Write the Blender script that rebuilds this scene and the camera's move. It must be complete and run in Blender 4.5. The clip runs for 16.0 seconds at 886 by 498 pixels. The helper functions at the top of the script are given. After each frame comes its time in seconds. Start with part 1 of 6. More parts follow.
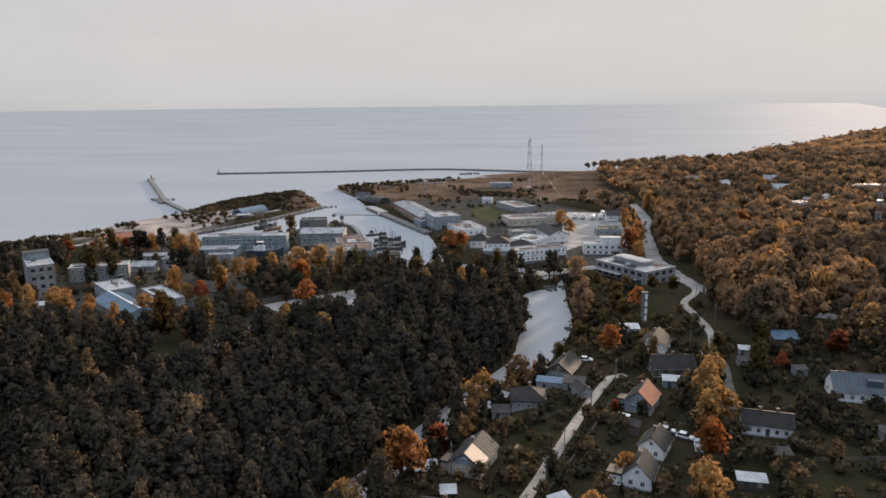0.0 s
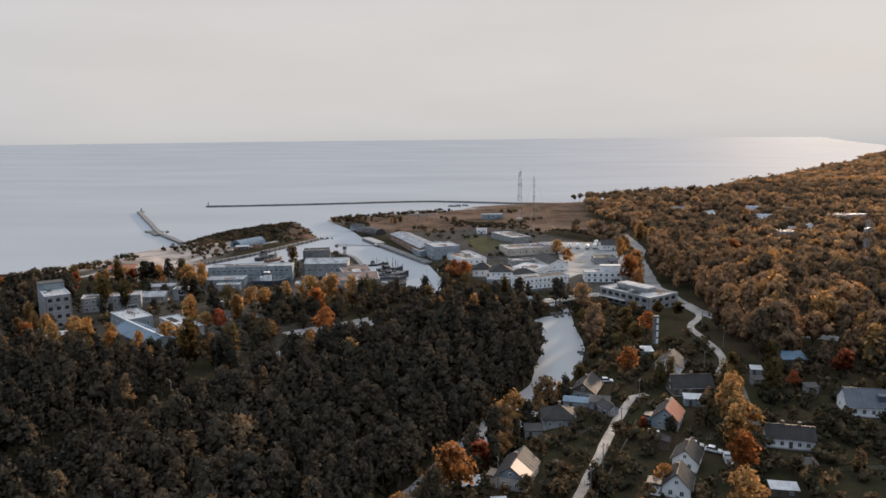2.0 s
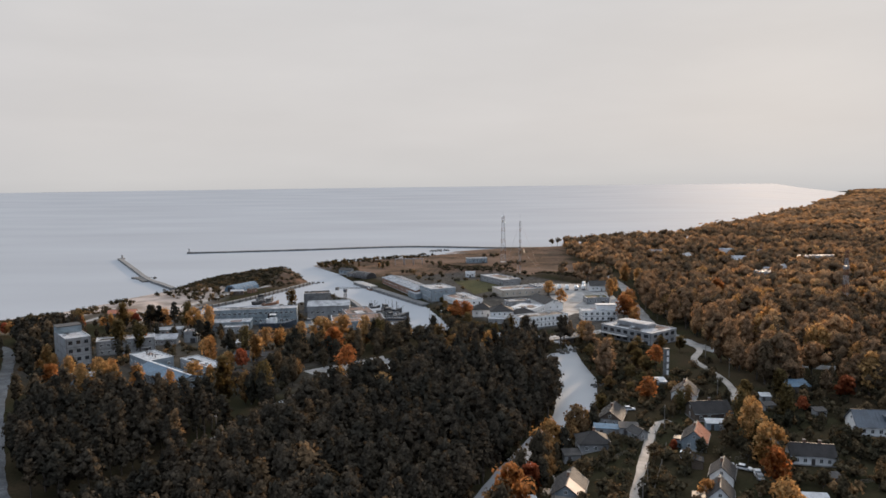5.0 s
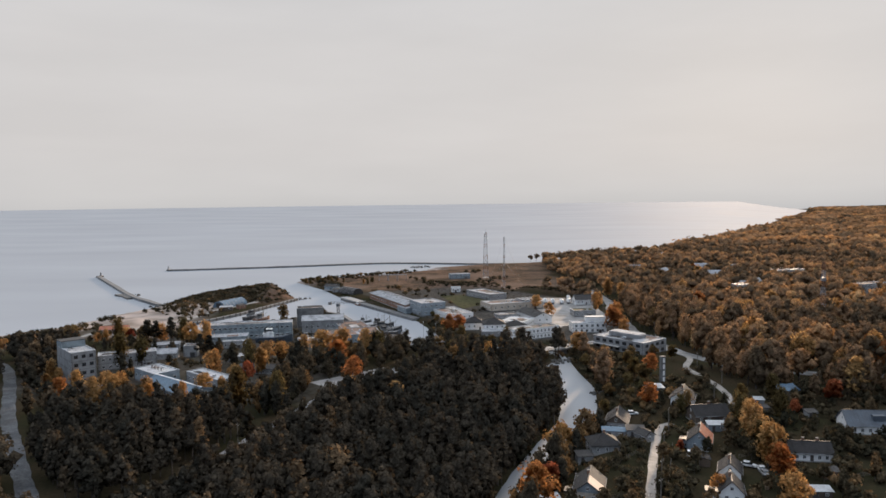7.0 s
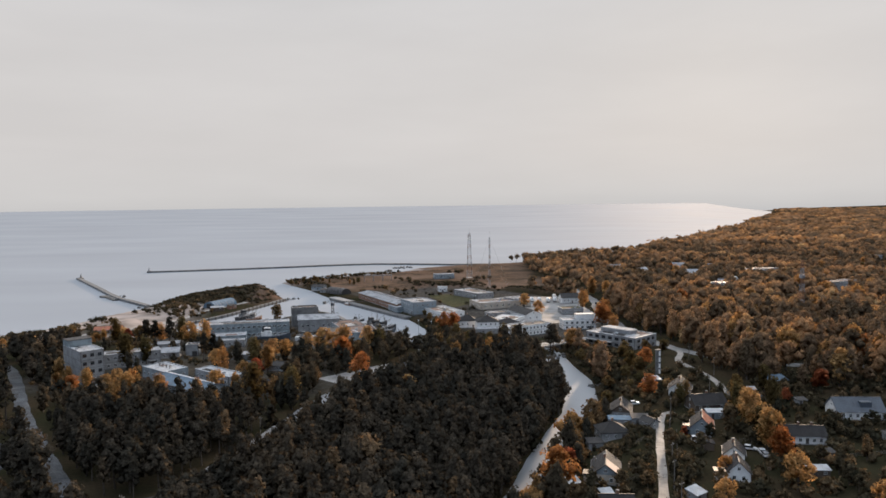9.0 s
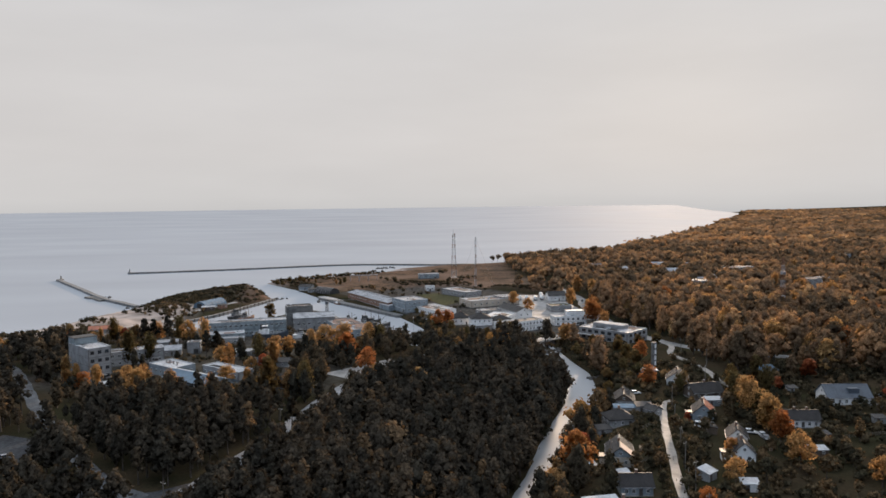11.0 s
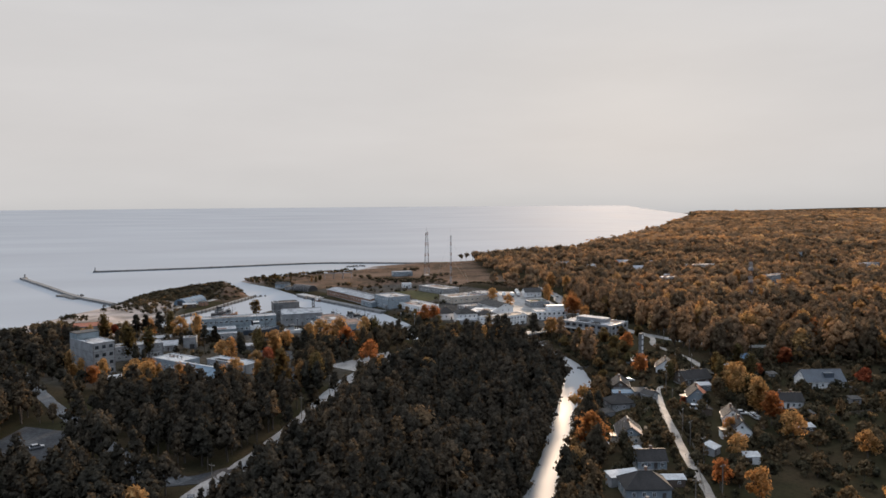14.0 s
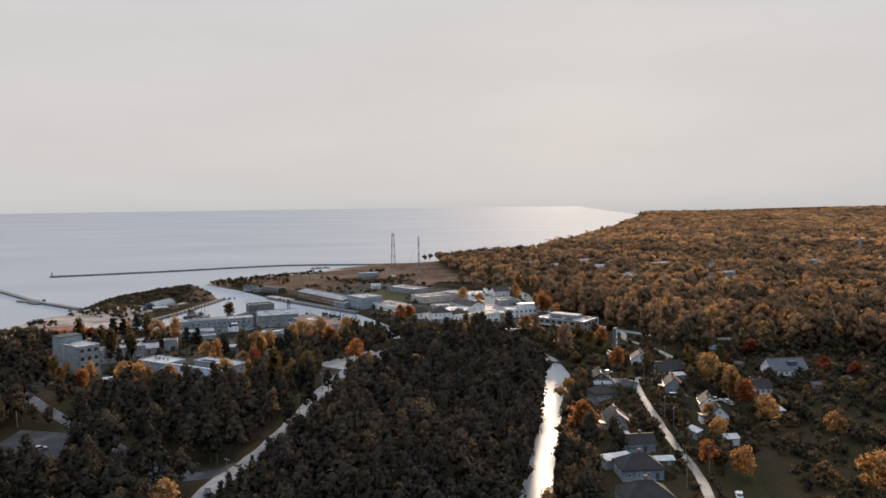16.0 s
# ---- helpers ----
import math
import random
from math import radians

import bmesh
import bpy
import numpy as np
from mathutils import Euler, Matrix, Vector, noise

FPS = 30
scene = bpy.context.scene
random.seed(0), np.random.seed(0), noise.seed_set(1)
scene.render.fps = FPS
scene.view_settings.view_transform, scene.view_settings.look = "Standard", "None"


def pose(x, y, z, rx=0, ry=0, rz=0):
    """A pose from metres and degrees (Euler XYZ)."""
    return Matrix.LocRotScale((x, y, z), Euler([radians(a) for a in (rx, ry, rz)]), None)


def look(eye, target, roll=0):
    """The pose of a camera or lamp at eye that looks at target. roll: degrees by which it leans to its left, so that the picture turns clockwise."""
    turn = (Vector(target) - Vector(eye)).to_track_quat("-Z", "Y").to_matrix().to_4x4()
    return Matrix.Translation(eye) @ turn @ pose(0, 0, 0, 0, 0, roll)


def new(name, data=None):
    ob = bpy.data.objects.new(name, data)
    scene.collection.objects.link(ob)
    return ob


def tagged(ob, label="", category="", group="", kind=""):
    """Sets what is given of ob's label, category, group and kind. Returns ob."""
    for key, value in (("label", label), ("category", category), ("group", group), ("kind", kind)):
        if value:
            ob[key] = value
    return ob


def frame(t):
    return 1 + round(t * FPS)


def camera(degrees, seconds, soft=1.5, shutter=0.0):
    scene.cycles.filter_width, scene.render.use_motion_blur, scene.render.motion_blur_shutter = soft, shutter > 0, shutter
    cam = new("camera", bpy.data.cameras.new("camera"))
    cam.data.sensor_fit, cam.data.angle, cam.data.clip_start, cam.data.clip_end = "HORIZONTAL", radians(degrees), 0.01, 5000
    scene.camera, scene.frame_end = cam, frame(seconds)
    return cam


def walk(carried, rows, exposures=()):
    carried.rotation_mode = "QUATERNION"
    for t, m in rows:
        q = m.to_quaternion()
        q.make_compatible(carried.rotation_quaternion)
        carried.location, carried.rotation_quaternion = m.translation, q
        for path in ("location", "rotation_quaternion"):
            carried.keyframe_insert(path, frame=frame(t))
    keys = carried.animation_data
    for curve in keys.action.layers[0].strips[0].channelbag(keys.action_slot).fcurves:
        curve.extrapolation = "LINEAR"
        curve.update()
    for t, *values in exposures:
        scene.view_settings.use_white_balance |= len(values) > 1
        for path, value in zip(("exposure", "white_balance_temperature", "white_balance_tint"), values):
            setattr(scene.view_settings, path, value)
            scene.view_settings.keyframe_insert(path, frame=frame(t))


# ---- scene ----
cam = camera(63.7, 16.0, soft=1.6)
PATH = [
    (0, (31.641, 18.205, 91.669), (31.381, 20.146, 91.262), -0.6),
    (0.5, (27.851, 15.317, 91.615), (27.608, 17.265, 91.232), -0.6),
    (1, (24.051, 12.512, 91.548), (23.823, 14.466, 91.187), -0.6),
    (1.5, (20.234, 9.791, 91.462), (20.021, 11.75, 91.121), -0.7),
    (2, (16.363, 7.055, 91.34), (16.167, 9.02, 91.023), -0.6),
    (2.5, (12.542, 4.349, 91.208), (12.361, 6.319, 90.913), -0.7),
    (3, (8.784, 1.653, 91.075), (8.62, 3.627, 90.802), -0.7),
    (3.5, (5.06, -1.036, 90.946), (4.912, 0.943, 90.693), -0.7),
    (4, (1.237, -3.665, 90.811), (1.106, -1.683, 90.577), -0.7),
    (6.5, (-17.932, -16.728, 89.137), (-17.959, -14.733, 88.998), -0.7),
    (7, (-21.749, -19.379, 88.985), (-21.754, -17.384, 88.847), -0.7),
    (7.5, (-25.644, -21.931, 88.892), (-25.629, -19.936, 88.755), -0.7),
    (8, (-29.596, -24.498, 88.785), (-29.557, -22.503, 88.648), -0.7),
    (8.5, (-33.626, -27.144, 88.669), (-33.568, -25.15, 88.531), -0.7),
    (9, (-37.687, -29.612, 88.498), (-37.608, -27.618, 88.364), -0.7),
    (11.5, (-57.73, -40.099, 86.707), (-57.549, -38.112, 86.578), -0.6),
    (12, (-61.731, -42.017, 86.552), (-61.529, -40.032, 86.421), -0.5),
    (12.5, (-65.714, -43.831, 86.443), (-65.491, -41.847, 86.314), -0.6),
    (13, (-69.621, -45.606, 86.367), (-69.375, -43.626, 86.234), -0.5),
    (13.5, (-73.602, -47.303, 86.306), (-73.333, -45.326, 86.173), -0.5),
    (14, (-77.651, -48.995, 86.255), (-77.36, -47.021, 86.124), -0.4),
    (14.5, (-81.714, -50.773, 86.225), (-81.391, -48.804, 86.096), -0.6),
    (15, (-85.765, -52.632, 86.234), (-85.409, -50.668, 86.099), -0.6),
    (15.5, (-89.862, -54.593, 86.27), (-89.475, -52.635, 86.14), -0.7),
    (16, (-93.994, -56.668, 86.322), (-93.574, -54.717, 86.194), -0.7),
]
walk(cam, [(t, look(e, g, r)) for t, e, g, r in PATH], ((0, 0.3), (16, 0.3)))

# ---- light ----
SUN_AZ, SUN_EL = 23.0, 9.0          # degrees from +y towards +x, and above the horizon
world = bpy.data.worlds.new("sky")
scene.world = world
world.use_nodes = True
wn, wl = world.node_tree.nodes, world.node_tree.links
wn.clear()
w_out = wn.new("ShaderNodeOutputWorld")
w_bg = wn.new("ShaderNodeBackground")
w_sky = wn.new("ShaderNodeTexSky")
w_sky.sky_type, w_sky.sun_disc = "NISHITA", False
w_sky.sun_elevation, w_sky.sun_rotation = radians(SUN_EL), radians(SUN_AZ)
w_sky.air_density, w_sky.dust_density = 1.0, 4.0
w_scale = wn.new("ShaderNodeMix")
w_scale.data_type, w_scale.blend_type = "RGBA", "MULTIPLY"
w_scale.inputs[0].default_value = 1.0
w_scale.inputs[7].default_value = (0.02, 0.02, 0.02, 1)
wl.new(w_sky.outputs[0], w_scale.inputs[6])
w_tc = wn.new("ShaderNodeTexCoord")
w_sep = wn.new("ShaderNodeSeparateXYZ")
wl.new(w_tc.outputs["Generated"], w_sep.inputs[0])
w_map = wn.new("ShaderNodeMapRange")
w_map.inputs[1].default_value, w_map.inputs[2].default_value = -0.05, 0.45
wl.new(w_sep.outputs[2], w_map.inputs[0])
w_ramp = wn.new("ShaderNodeValToRGB")   # thin cloud, from the haze over the sea up to the zenith
stops = ((0.0, (0.47, 0.475, 0.49)), (0.06, (0.55, 0.55, 0.56)), (0.090, (0.625, 0.612, 0.607)), (0.12, (0.66, 0.643, 0.635)),
         (0.25, (0.69, 0.665, 0.655)), (0.5, (0.69, 0.67, 0.665)), (0.75, (0.68, 0.675, 0.685)), (1.0, (1.66, 1.67, 1.69)))
while len(w_ramp.color_ramp.elements) < len(stops):
    w_ramp.color_ramp.elements.new(0.5)
for el, (p, c) in zip(w_ramp.color_ramp.elements, stops):
    el.position, el.color = p, (*c, 1)
wl.new(w_map.outputs[0], w_ramp.inputs[0])
# soft grey cloud patches, stretched sideways, stronger away from the sun
w_mp = wn.new("ShaderNodeMapping")
w_mp.inputs["Scale"].default_value = (1.6, 1.6, 7.0)
wl.new(w_tc.outputs["Generated"], w_mp.inputs[0])
w_noise = wn.new("ShaderNodeTexNoise")
w_noise.inputs["Scale"].default_value, w_noise.inputs["Detail"].default_value = 2.2, 5.0
wl.new(w_mp.outputs[0], w_noise.inputs[0])
w_nr = wn.new("ShaderNodeMapRange")
w_nr.inputs[1].default_value, w_nr.inputs[2].default_value = 0.35, 0.72
w_nr.inputs[3].default_value, w_nr.inputs[4].default_value = 0.95, 1.01
wl.new(w_noise.outputs[0], w_nr.inputs[0])
w_cloud = wn.new("ShaderNodeMix")
w_cloud.data_type, w_cloud.blend_type = "RGBA", "MULTIPLY"
w_cloud.inputs[0].default_value = 1.0
wl.new(w_ramp.outputs[0], w_cloud.inputs[6])
wl.new(w_nr.outputs[0], w_cloud.inputs[7])
w_dot = wn.new("ShaderNodeVectorMath")  # the sky is dimmer on the side away from the sun
w_dot.operation = "DOT_PRODUCT"
w_dot.inputs[1].default_value = (math.sin(radians(SUN_AZ)), math.cos(radians(SUN_AZ)), 0.0)
wl.new(w_tc.outputs["Generated"], w_dot.inputs[0])
w_side = wn.new("ShaderNodeMapRange")
w_side.inputs[1].default_value, w_side.inputs[2].default_value = -0.6, 0.6
w_side.inputs[3].default_value, w_side.inputs[4].default_value = 0.0, 1.0
wl.new(w_dot.outputs["Value"], w_side.inputs[0])
w_tone = wn.new("ShaderNodeMix")
w_tone.data_type = "RGBA"
w_tone.inputs[6].default_value, w_tone.inputs[7].default_value = (0.52, 0.63, 0.80, 1), (1, 1, 1, 1)
wl.new(w_side.outputs[0], w_tone.inputs[0])
w_cl2 = wn.new("ShaderNodeMix")
w_cl2.data_type, w_cl2.blend_type = "RGBA", "MULTIPLY"
w_cl2.inputs[0].default_value = 1.0
wl.new(w_cloud.outputs[2], w_cl2.inputs[6])
wl.new(w_tone.outputs[2], w_cl2.inputs[7])
w_mix = wn.new("ShaderNodeMix")
w_mix.data_type = "RGBA"
w_mix.inputs[0].default_value = 0.965
wl.new(w_scale.outputs[2], w_mix.inputs[6])
wl.new(w_cl2.outputs[2], w_mix.inputs[7])
wl.new(w_mix.outputs[2], w_bg.inputs[0])
w_bg.inputs[1].default_value = 0.81
wl.new(w_bg.outputs[0], w_out.inputs[0])

sun_data = bpy.data.lights.new("sun", "SUN")
sun_data.energy, sun_data.angle, sun_data.color = 5.0, radians(4), (1.0, 0.74, 0.52)
sun = new("sun", sun_data)
az, el = radians(SUN_AZ), radians(SUN_EL)
sun.matrix_world = look((300 * math.sin(az), 300 * math.cos(az), 120), (0, 0, 120 - 300 * math.tan(el)))


# ---- materials ----
def material(name, base, rough=0.7, metal=0.0, vary=0.25, scale=1.0, bump=0.0, bump_scale=8.0, spec=0.5, second=None, random=0.0, coords="Object"):
    """A surface with a base colour, large stains and fine grain at real-world size."""
    m = bpy.data.materials.new(name)
    m.use_nodes = True
    n, l = m.node_tree.nodes, m.node_tree.links
    b = n["Principled BSDF"]
    b.inputs["Roughness"].default_value, b.inputs["Metallic"].default_value = rough, metal
    b.inputs["Specular IOR Level"].default_value = spec
    tc = n.new("ShaderNodeTexCoord")
    big, fine = n.new("ShaderNodeTexNoise"), n.new("ShaderNodeTexNoise")
    big.inputs["Scale"].default_value, big.inputs["Detail"].default_value = 0.35 * scale, 4
    fine.inputs["Scale"].default_value, fine.inputs["Detail"].default_value = 3.5 * scale, 6
    l.new(tc.outputs[coords], big.inputs[0])
    l.new(tc.outputs[coords], fine.inputs[0])
    mix = n.new("ShaderNodeMix")
    mix.data_type = "RGBA"
    mix.inputs[6].default_value = (*base, 1)
    mix.inputs[7].default_value = (*(second or tuple(c * 0.55 for c in base)), 1)
    r = n.new("ShaderNodeMapRange")
    r.inputs[1].default_value, r.inputs[2].default_value = 0.42, 0.68
    l.new(big.outputs[0], r.inputs[0])
    l.new(r.outputs[0], mix.inputs[0])
    hsv = n.new("ShaderNodeHueSaturation")
    g = n.new("ShaderNodeMapRange")
    g.inputs[1].default_value, g.inputs[2].default_value = 0.3, 0.7
    g.inputs[3].default_value, g.inputs[4].default_value = 1 - vary, 1 + vary
    l.new(fine.outputs[0], g.inputs[0])
    value = g.outputs[0]
    if random:
        info = n.new("ShaderNodeObjectInfo")
        ma = n.new("ShaderNodeMath")
        ma.operation = "MULTIPLY_ADD"
        ma.inputs[1].default_value = 2 * random
        ma.inputs[2].default_value = 1 - random
        l.new(info.outputs["Random"], ma.inputs[0])
        mu = n.new("ShaderNodeMath")
        mu.operation = "MULTIPLY"
        l.new(value, mu.inputs[0])
        l.new(ma.outputs[0], mu.inputs[1])
        value = mu.outputs[0]
    l.new(value, hsv.inputs["Value"])
    l.new(mix.outputs[2], hsv.inputs["Color"])
    l.new(hsv.outputs[0], b.inputs["Base Color"])
    if bump:
        bm_ = n.new("ShaderNodeBump")
        bm_.inputs["Strength"].default_value, bm_.inputs["Distance"].default_value = bump, 0.05
        bn = n.new("ShaderNodeTexNoise")
        bn.inputs["Scale"].default_value, bn.inputs["Detail"].default_value = bump_scale, 5
        l.new(tc.outputs[coords], bn.inputs[0])
        l.new(bn.outputs[0], bm_.inputs["Height"])
        l.new(bm_.outputs[0], b.inputs["Normal"])
    return m


def leaf_material(name, stops, island=0.28, use_attr=True, sheer_part=0.4, rough_part=0.22):
    """Leaves: colours by the tree's own tint, each leaf a little different, light passing through."""
    m = bpy.data.materials.new(name)
    m.use_nodes = True
    n, l = m.node_tree.nodes, m.node_tree.links
    n.clear()
    out = n.new("ShaderNodeOutputMaterial")
    ramp = n.new("ShaderNodeValToRGB")
    while len(ramp.color_ramp.elements) < len(stops):
        ramp.color_ramp.elements.new(0.5)
    for e, (p, c) in zip(ramp.color_ramp.elements, stops):
        e.position, e.color = p, (*c, 1)
    if use_attr:
        at = n.new("ShaderNodeAttribute")
        at.attribute_name = "tint"
        l.new(at.outputs["Fac"], ramp.inputs[0])
    else:
        info = n.new("ShaderNodeObjectInfo")
        l.new(info.outputs["Random"], ramp.inputs[0])
    geo = n.new("ShaderNodeNewGeometry")
    r = n.new("ShaderNodeMapRange")
    r.inputs[3].default_value, r.inputs[4].default_value = 1 - island, 1 + island
    l.new(geo.outputs["Random Per Island"], r.inputs[0])
    hsv = n.new("ShaderNodeHueSaturation")
    l.new(ramp.outputs[0], hsv.inputs["Color"])
    l.new(r.outputs[0], hsv.inputs["Value"])
    d = n.new("ShaderNodeBsdfPrincipled")
    d.inputs["Roughness"].default_value = 0.6
    d.inputs["Specular IOR Level"].default_value = 0.0
    t = n.new("ShaderNodeBsdfTranslucent")
    turned = n.new("ShaderNodeAttribute")       # which way the clump faces in its crown, so that a crown shades as one body
    turned.attribute_name = "outward"
    geo_part = n.new("ShaderNodeVectorMath")
    geo_part.operation = "SCALE"
    geo_part.inputs["Scale"].default_value = rough_part
    l.new(geo.outputs["Normal"], geo_part.inputs[0])
    lift = n.new("ShaderNodeVectorMath")
    lift.operation = "ADD"
    l.new(turned.outputs["Vector"], lift.inputs[0])
    l.new(geo_part.outputs[0], lift.inputs[1])
    tc = n.new("ShaderNodeTexCoord")            # spray noise: ruffles the facing and paints light and shade into a clump's colour
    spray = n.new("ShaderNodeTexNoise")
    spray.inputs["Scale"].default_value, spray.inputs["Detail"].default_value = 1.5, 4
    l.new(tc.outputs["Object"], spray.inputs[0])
    off = n.new("ShaderNodeVectorMath")
    off.operation = "MULTIPLY_ADD"
    off.inputs[1].default_value, off.inputs[2].default_value = (3.2, 3.2, 3.2), (-1.6, -1.6, -1.6)
    l.new(spray.outputs["Color"], off.inputs[0])
    rag = n.new("ShaderNodeVectorMath")
    rag.operation = "ADD"
    l.new(lift.outputs[0], rag.inputs[0])
    l.new(off.outputs[0], rag.inputs[1])
    unit = n.new("ShaderNodeVectorMath")
    unit.operation = "NORMALIZE"
    l.new(rag.outputs[0], unit.inputs[0])
    l.new(unit.outputs[0], d.inputs["Normal"])
    # shade in the gaps between sprays, put into the leaf colour by noise
    gap_shade = n.new("ShaderNodeMapRange")
    gap_shade.inputs[1].default_value, gap_shade.inputs[2].default_value = 0.36, 0.62
    gap_shade.inputs[3].default_value, gap_shade.inputs[4].default_value = 0.6, 1.2
    l.new(spray.outputs[0], gap_shade.inputs[0])
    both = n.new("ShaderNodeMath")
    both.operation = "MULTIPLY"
    l.new(gap_shade.outputs[0], both.inputs[0])
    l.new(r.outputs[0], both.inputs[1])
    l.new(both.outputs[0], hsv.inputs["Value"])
    l.new(unit.outputs[0], t.inputs["Normal"])
    l.new(hsv.outputs[0], d.inputs["Base Color"])
    l.new(hsv.outputs[0], t.inputs["Color"])
    mx = n.new("ShaderNodeMixShader")
    mx.inputs[0].default_value = sheer_part
    l.new(d.outputs[0], mx.inputs[1])
    l.new(t.outputs[0], mx.inputs[2])
    l.new(mx.outputs[0], out.inputs[0])
    return m


def water_material(name, base, rough, wave_scale, strength, patch, stretch=(1, 1, 1), ior=1.33):
    m = bpy.data.materials.new(name)
    m.use_nodes = True
    n, l = m.node_tree.nodes, m.node_tree.links
    b = n["Principled BSDF"]
    b.inputs["Base Color"].default_value = (*base, 1)
    b.inputs["IOR"].default_value = ior
    tc = n.new("ShaderNodeTexCoord")
    mp = n.new("ShaderNodeMapping")
    mp.inputs["Scale"].default_value = stretch
    l.new(tc.outputs["Object"], mp.inputs[0])
    w1, w2, pt = (n.new("ShaderNodeTexNoise") for _ in range(3))
    w1.inputs["Scale"].default_value, w1.inputs["Detail"].default_value = wave_scale, 6
    w2.inputs["Scale"].default_value, w2.inputs["Detail"].default_value = wave_scale * 0.12, 3
    pt.inputs["Scale"].default_value, pt.inputs["Detail"].default_value = patch, 4
    for x in (w1, w2, pt):
        l.new(mp.outputs[0], x.inputs[0])
    add = n.new("ShaderNodeMath")
    add.operation = "ADD"
    l.new(w1.outputs[0], add.inputs[0])
    l.new(w2.outputs[0], add.inputs[1])
    bp = n.new("ShaderNodeBump")
    bp.inputs["Distance"].default_value = 0.3
    sr = n.new("ShaderNodeMapRange")
    sr.inputs[1].default_value, sr.inputs[2].default_value = 0.35, 0.65
    sr.inputs[3].default_value, sr.inputs[4].default_value = strength * 0.8, strength * 1.2
    l.new(pt.outputs[0], sr.inputs[0])
    l.new(sr.outputs[0], bp.inputs["Strength"])
    l.new(add.outputs[0], bp.inputs["Height"])
    l.new(bp.outputs[0], b.inputs["Normal"])
    tone = n.new("ShaderNodeMapRange")      # faint streaks of wind and silt
    tone.inputs[1].default_value, tone.inputs[2].default_value, tone.inputs[3].default_value, tone.inputs[4].default_value = 0.3, 0.7, 0.93, 1.07
    hs = n.new("ShaderNodeHueSaturation")
    hs.inputs["Color"].default_value = (*base, 1)
    l.new(pt.outputs[0], tone.inputs[0])
    l.new(tone.outputs[0], hs.inputs["Value"])
    l.new(hs.outputs[0], b.inputs["Base Color"])
    rr = n.new("ShaderNodeMapRange")
    rr.inputs[1].default_value, rr.inputs[2].default_value = 0.35, 0.65
    rr.inputs[3].default_value, rr.inputs[4].default_value = rough * 0.97, rough * 1.04
    l.new(pt.outputs[0], rr.inputs[0])
    l.new(rr.outputs[0], b.inputs["Roughness"])
    return m


SEA = water_material("sea_water", (0.30, 0.315, 0.335), 0.9, 0.25, 0.03, 0.0022, (1, 2.6, 1), ior=1.045)
RIVER = water_material("river_water", (0.27, 0.284, 0.302), 0.5, 0.6, 0.008, 0.03, ior=1.36)
ASPHALT = material("asphalt", (0.055, 0.059, 0.065), 0.85, vary=0.4, spec=0.25, second=(0.10, 0.105, 0.112), scale=0.6, bump=0.2)
DAMP_ASPHALT = material("damp_asphalt", (0.13, 0.137, 0.148), 0.6, vary=0.35, spec=0.5, second=(0.20, 0.208, 0.22), scale=0.5, bump=0.15)
WORN_ASPHALT = material("worn_asphalt", (0.03, 0.032, 0.036), 0.9, vary=0.4, spec=0.15, second=(0.052, 0.055, 0.06), scale=0.3, bump=0.25)
GRAVEL = material("gravel_road", (0.27, 0.245, 0.22), 0.8, vary=0.2, scale=0.6, second=(0.16, 0.145, 0.13), bump=0.3)
YARD = material("concrete_yard", (0.30, 0.29, 0.285), 0.5, vary=0.25, scale=0.3, second=(0.17, 0.165, 0.16))
CONCRETE = material("concrete", (0.32, 0.31, 0.30), 0.8, vary=0.2, bump=0.2)
DARK_CONCRETE = material("weathered_concrete", (0.13, 0.13, 0.13), 0.85, vary=0.3, bump=0.3)
ROCK = material("rock", (0.10, 0.095, 0.09), 0.9, vary=0.35, bump=0.5)
WHITE_WALL = material("white_render", (0.68, 0.68, 0.67), 0.8, vary=0.08, second=(0.58, 0.57, 0.555))
GREY_WALL = material("grey_render", (0.235, 0.238, 0.242), 0.85, vary=0.16, second=(0.16, 0.16, 0.16))
BLUE_WALL = material("blue_sheet_wall", (0.21, 0.245, 0.27), 0.75, vary=0.16, second=(0.14, 0.17, 0.19))
CREAM_WALL = material("cream_render", (0.42, 0.37, 0.31), 0.8, vary=0.1, second=(0.32, 0.28, 0.23))
BRICK_WALL = material("brown_brick", (0.22, 0.12, 0.08), 0.85, vary=0.25, second=(0.16, 0.09, 0.06), bump=0.3)
WOOD_WALL = material("dark_timber", (0.10, 0.075, 0.055), 0.8, vary=0.3, second=(0.07, 0.05, 0.04))
ROOF_GREY = material("fibre_cement_roof", (0.040, 0.038, 0.038), 0.65, vary=0.4, second=(0.025, 0.024, 0.024), bump=0.2, spec=0.25)
ROOF_LIGHT = material("pale_roof_felt", (0.34, 0.345, 0.355), 0.85, vary=0.35, scale=0.7, second=(0.17, 0.172, 0.178), spec=0.15)
ROOF_DARK = material("dark_roof_felt", (0.03, 0.028, 0.028), 0.85, vary=0.3, second=(0.02, 0.019, 0.019), spec=0.25)
ROOF_RED = material("red_tile_roof", (0.36, 0.12, 0.06), 0.65, vary=0.25, second=(0.24, 0.085, 0.05))
ROOF_METAL = material("sheet_metal_roof", (0.38, 0.40, 0.425), 0.58, metal=0.3, vary=0.25, second=(0.26, 0.265, 0.275))
ROOF_BLUE = material("blue_metal_roof", (0.095, 0.155, 0.215), 0.6, metal=0.1, vary=0.2, second=(0.07, 0.11, 0.15))
SHIP_WALL = material("teal_sheet_wall", (0.20, 0.24, 0.26), 0.7, vary=0.25, second=(0.12, 0.145, 0.16))
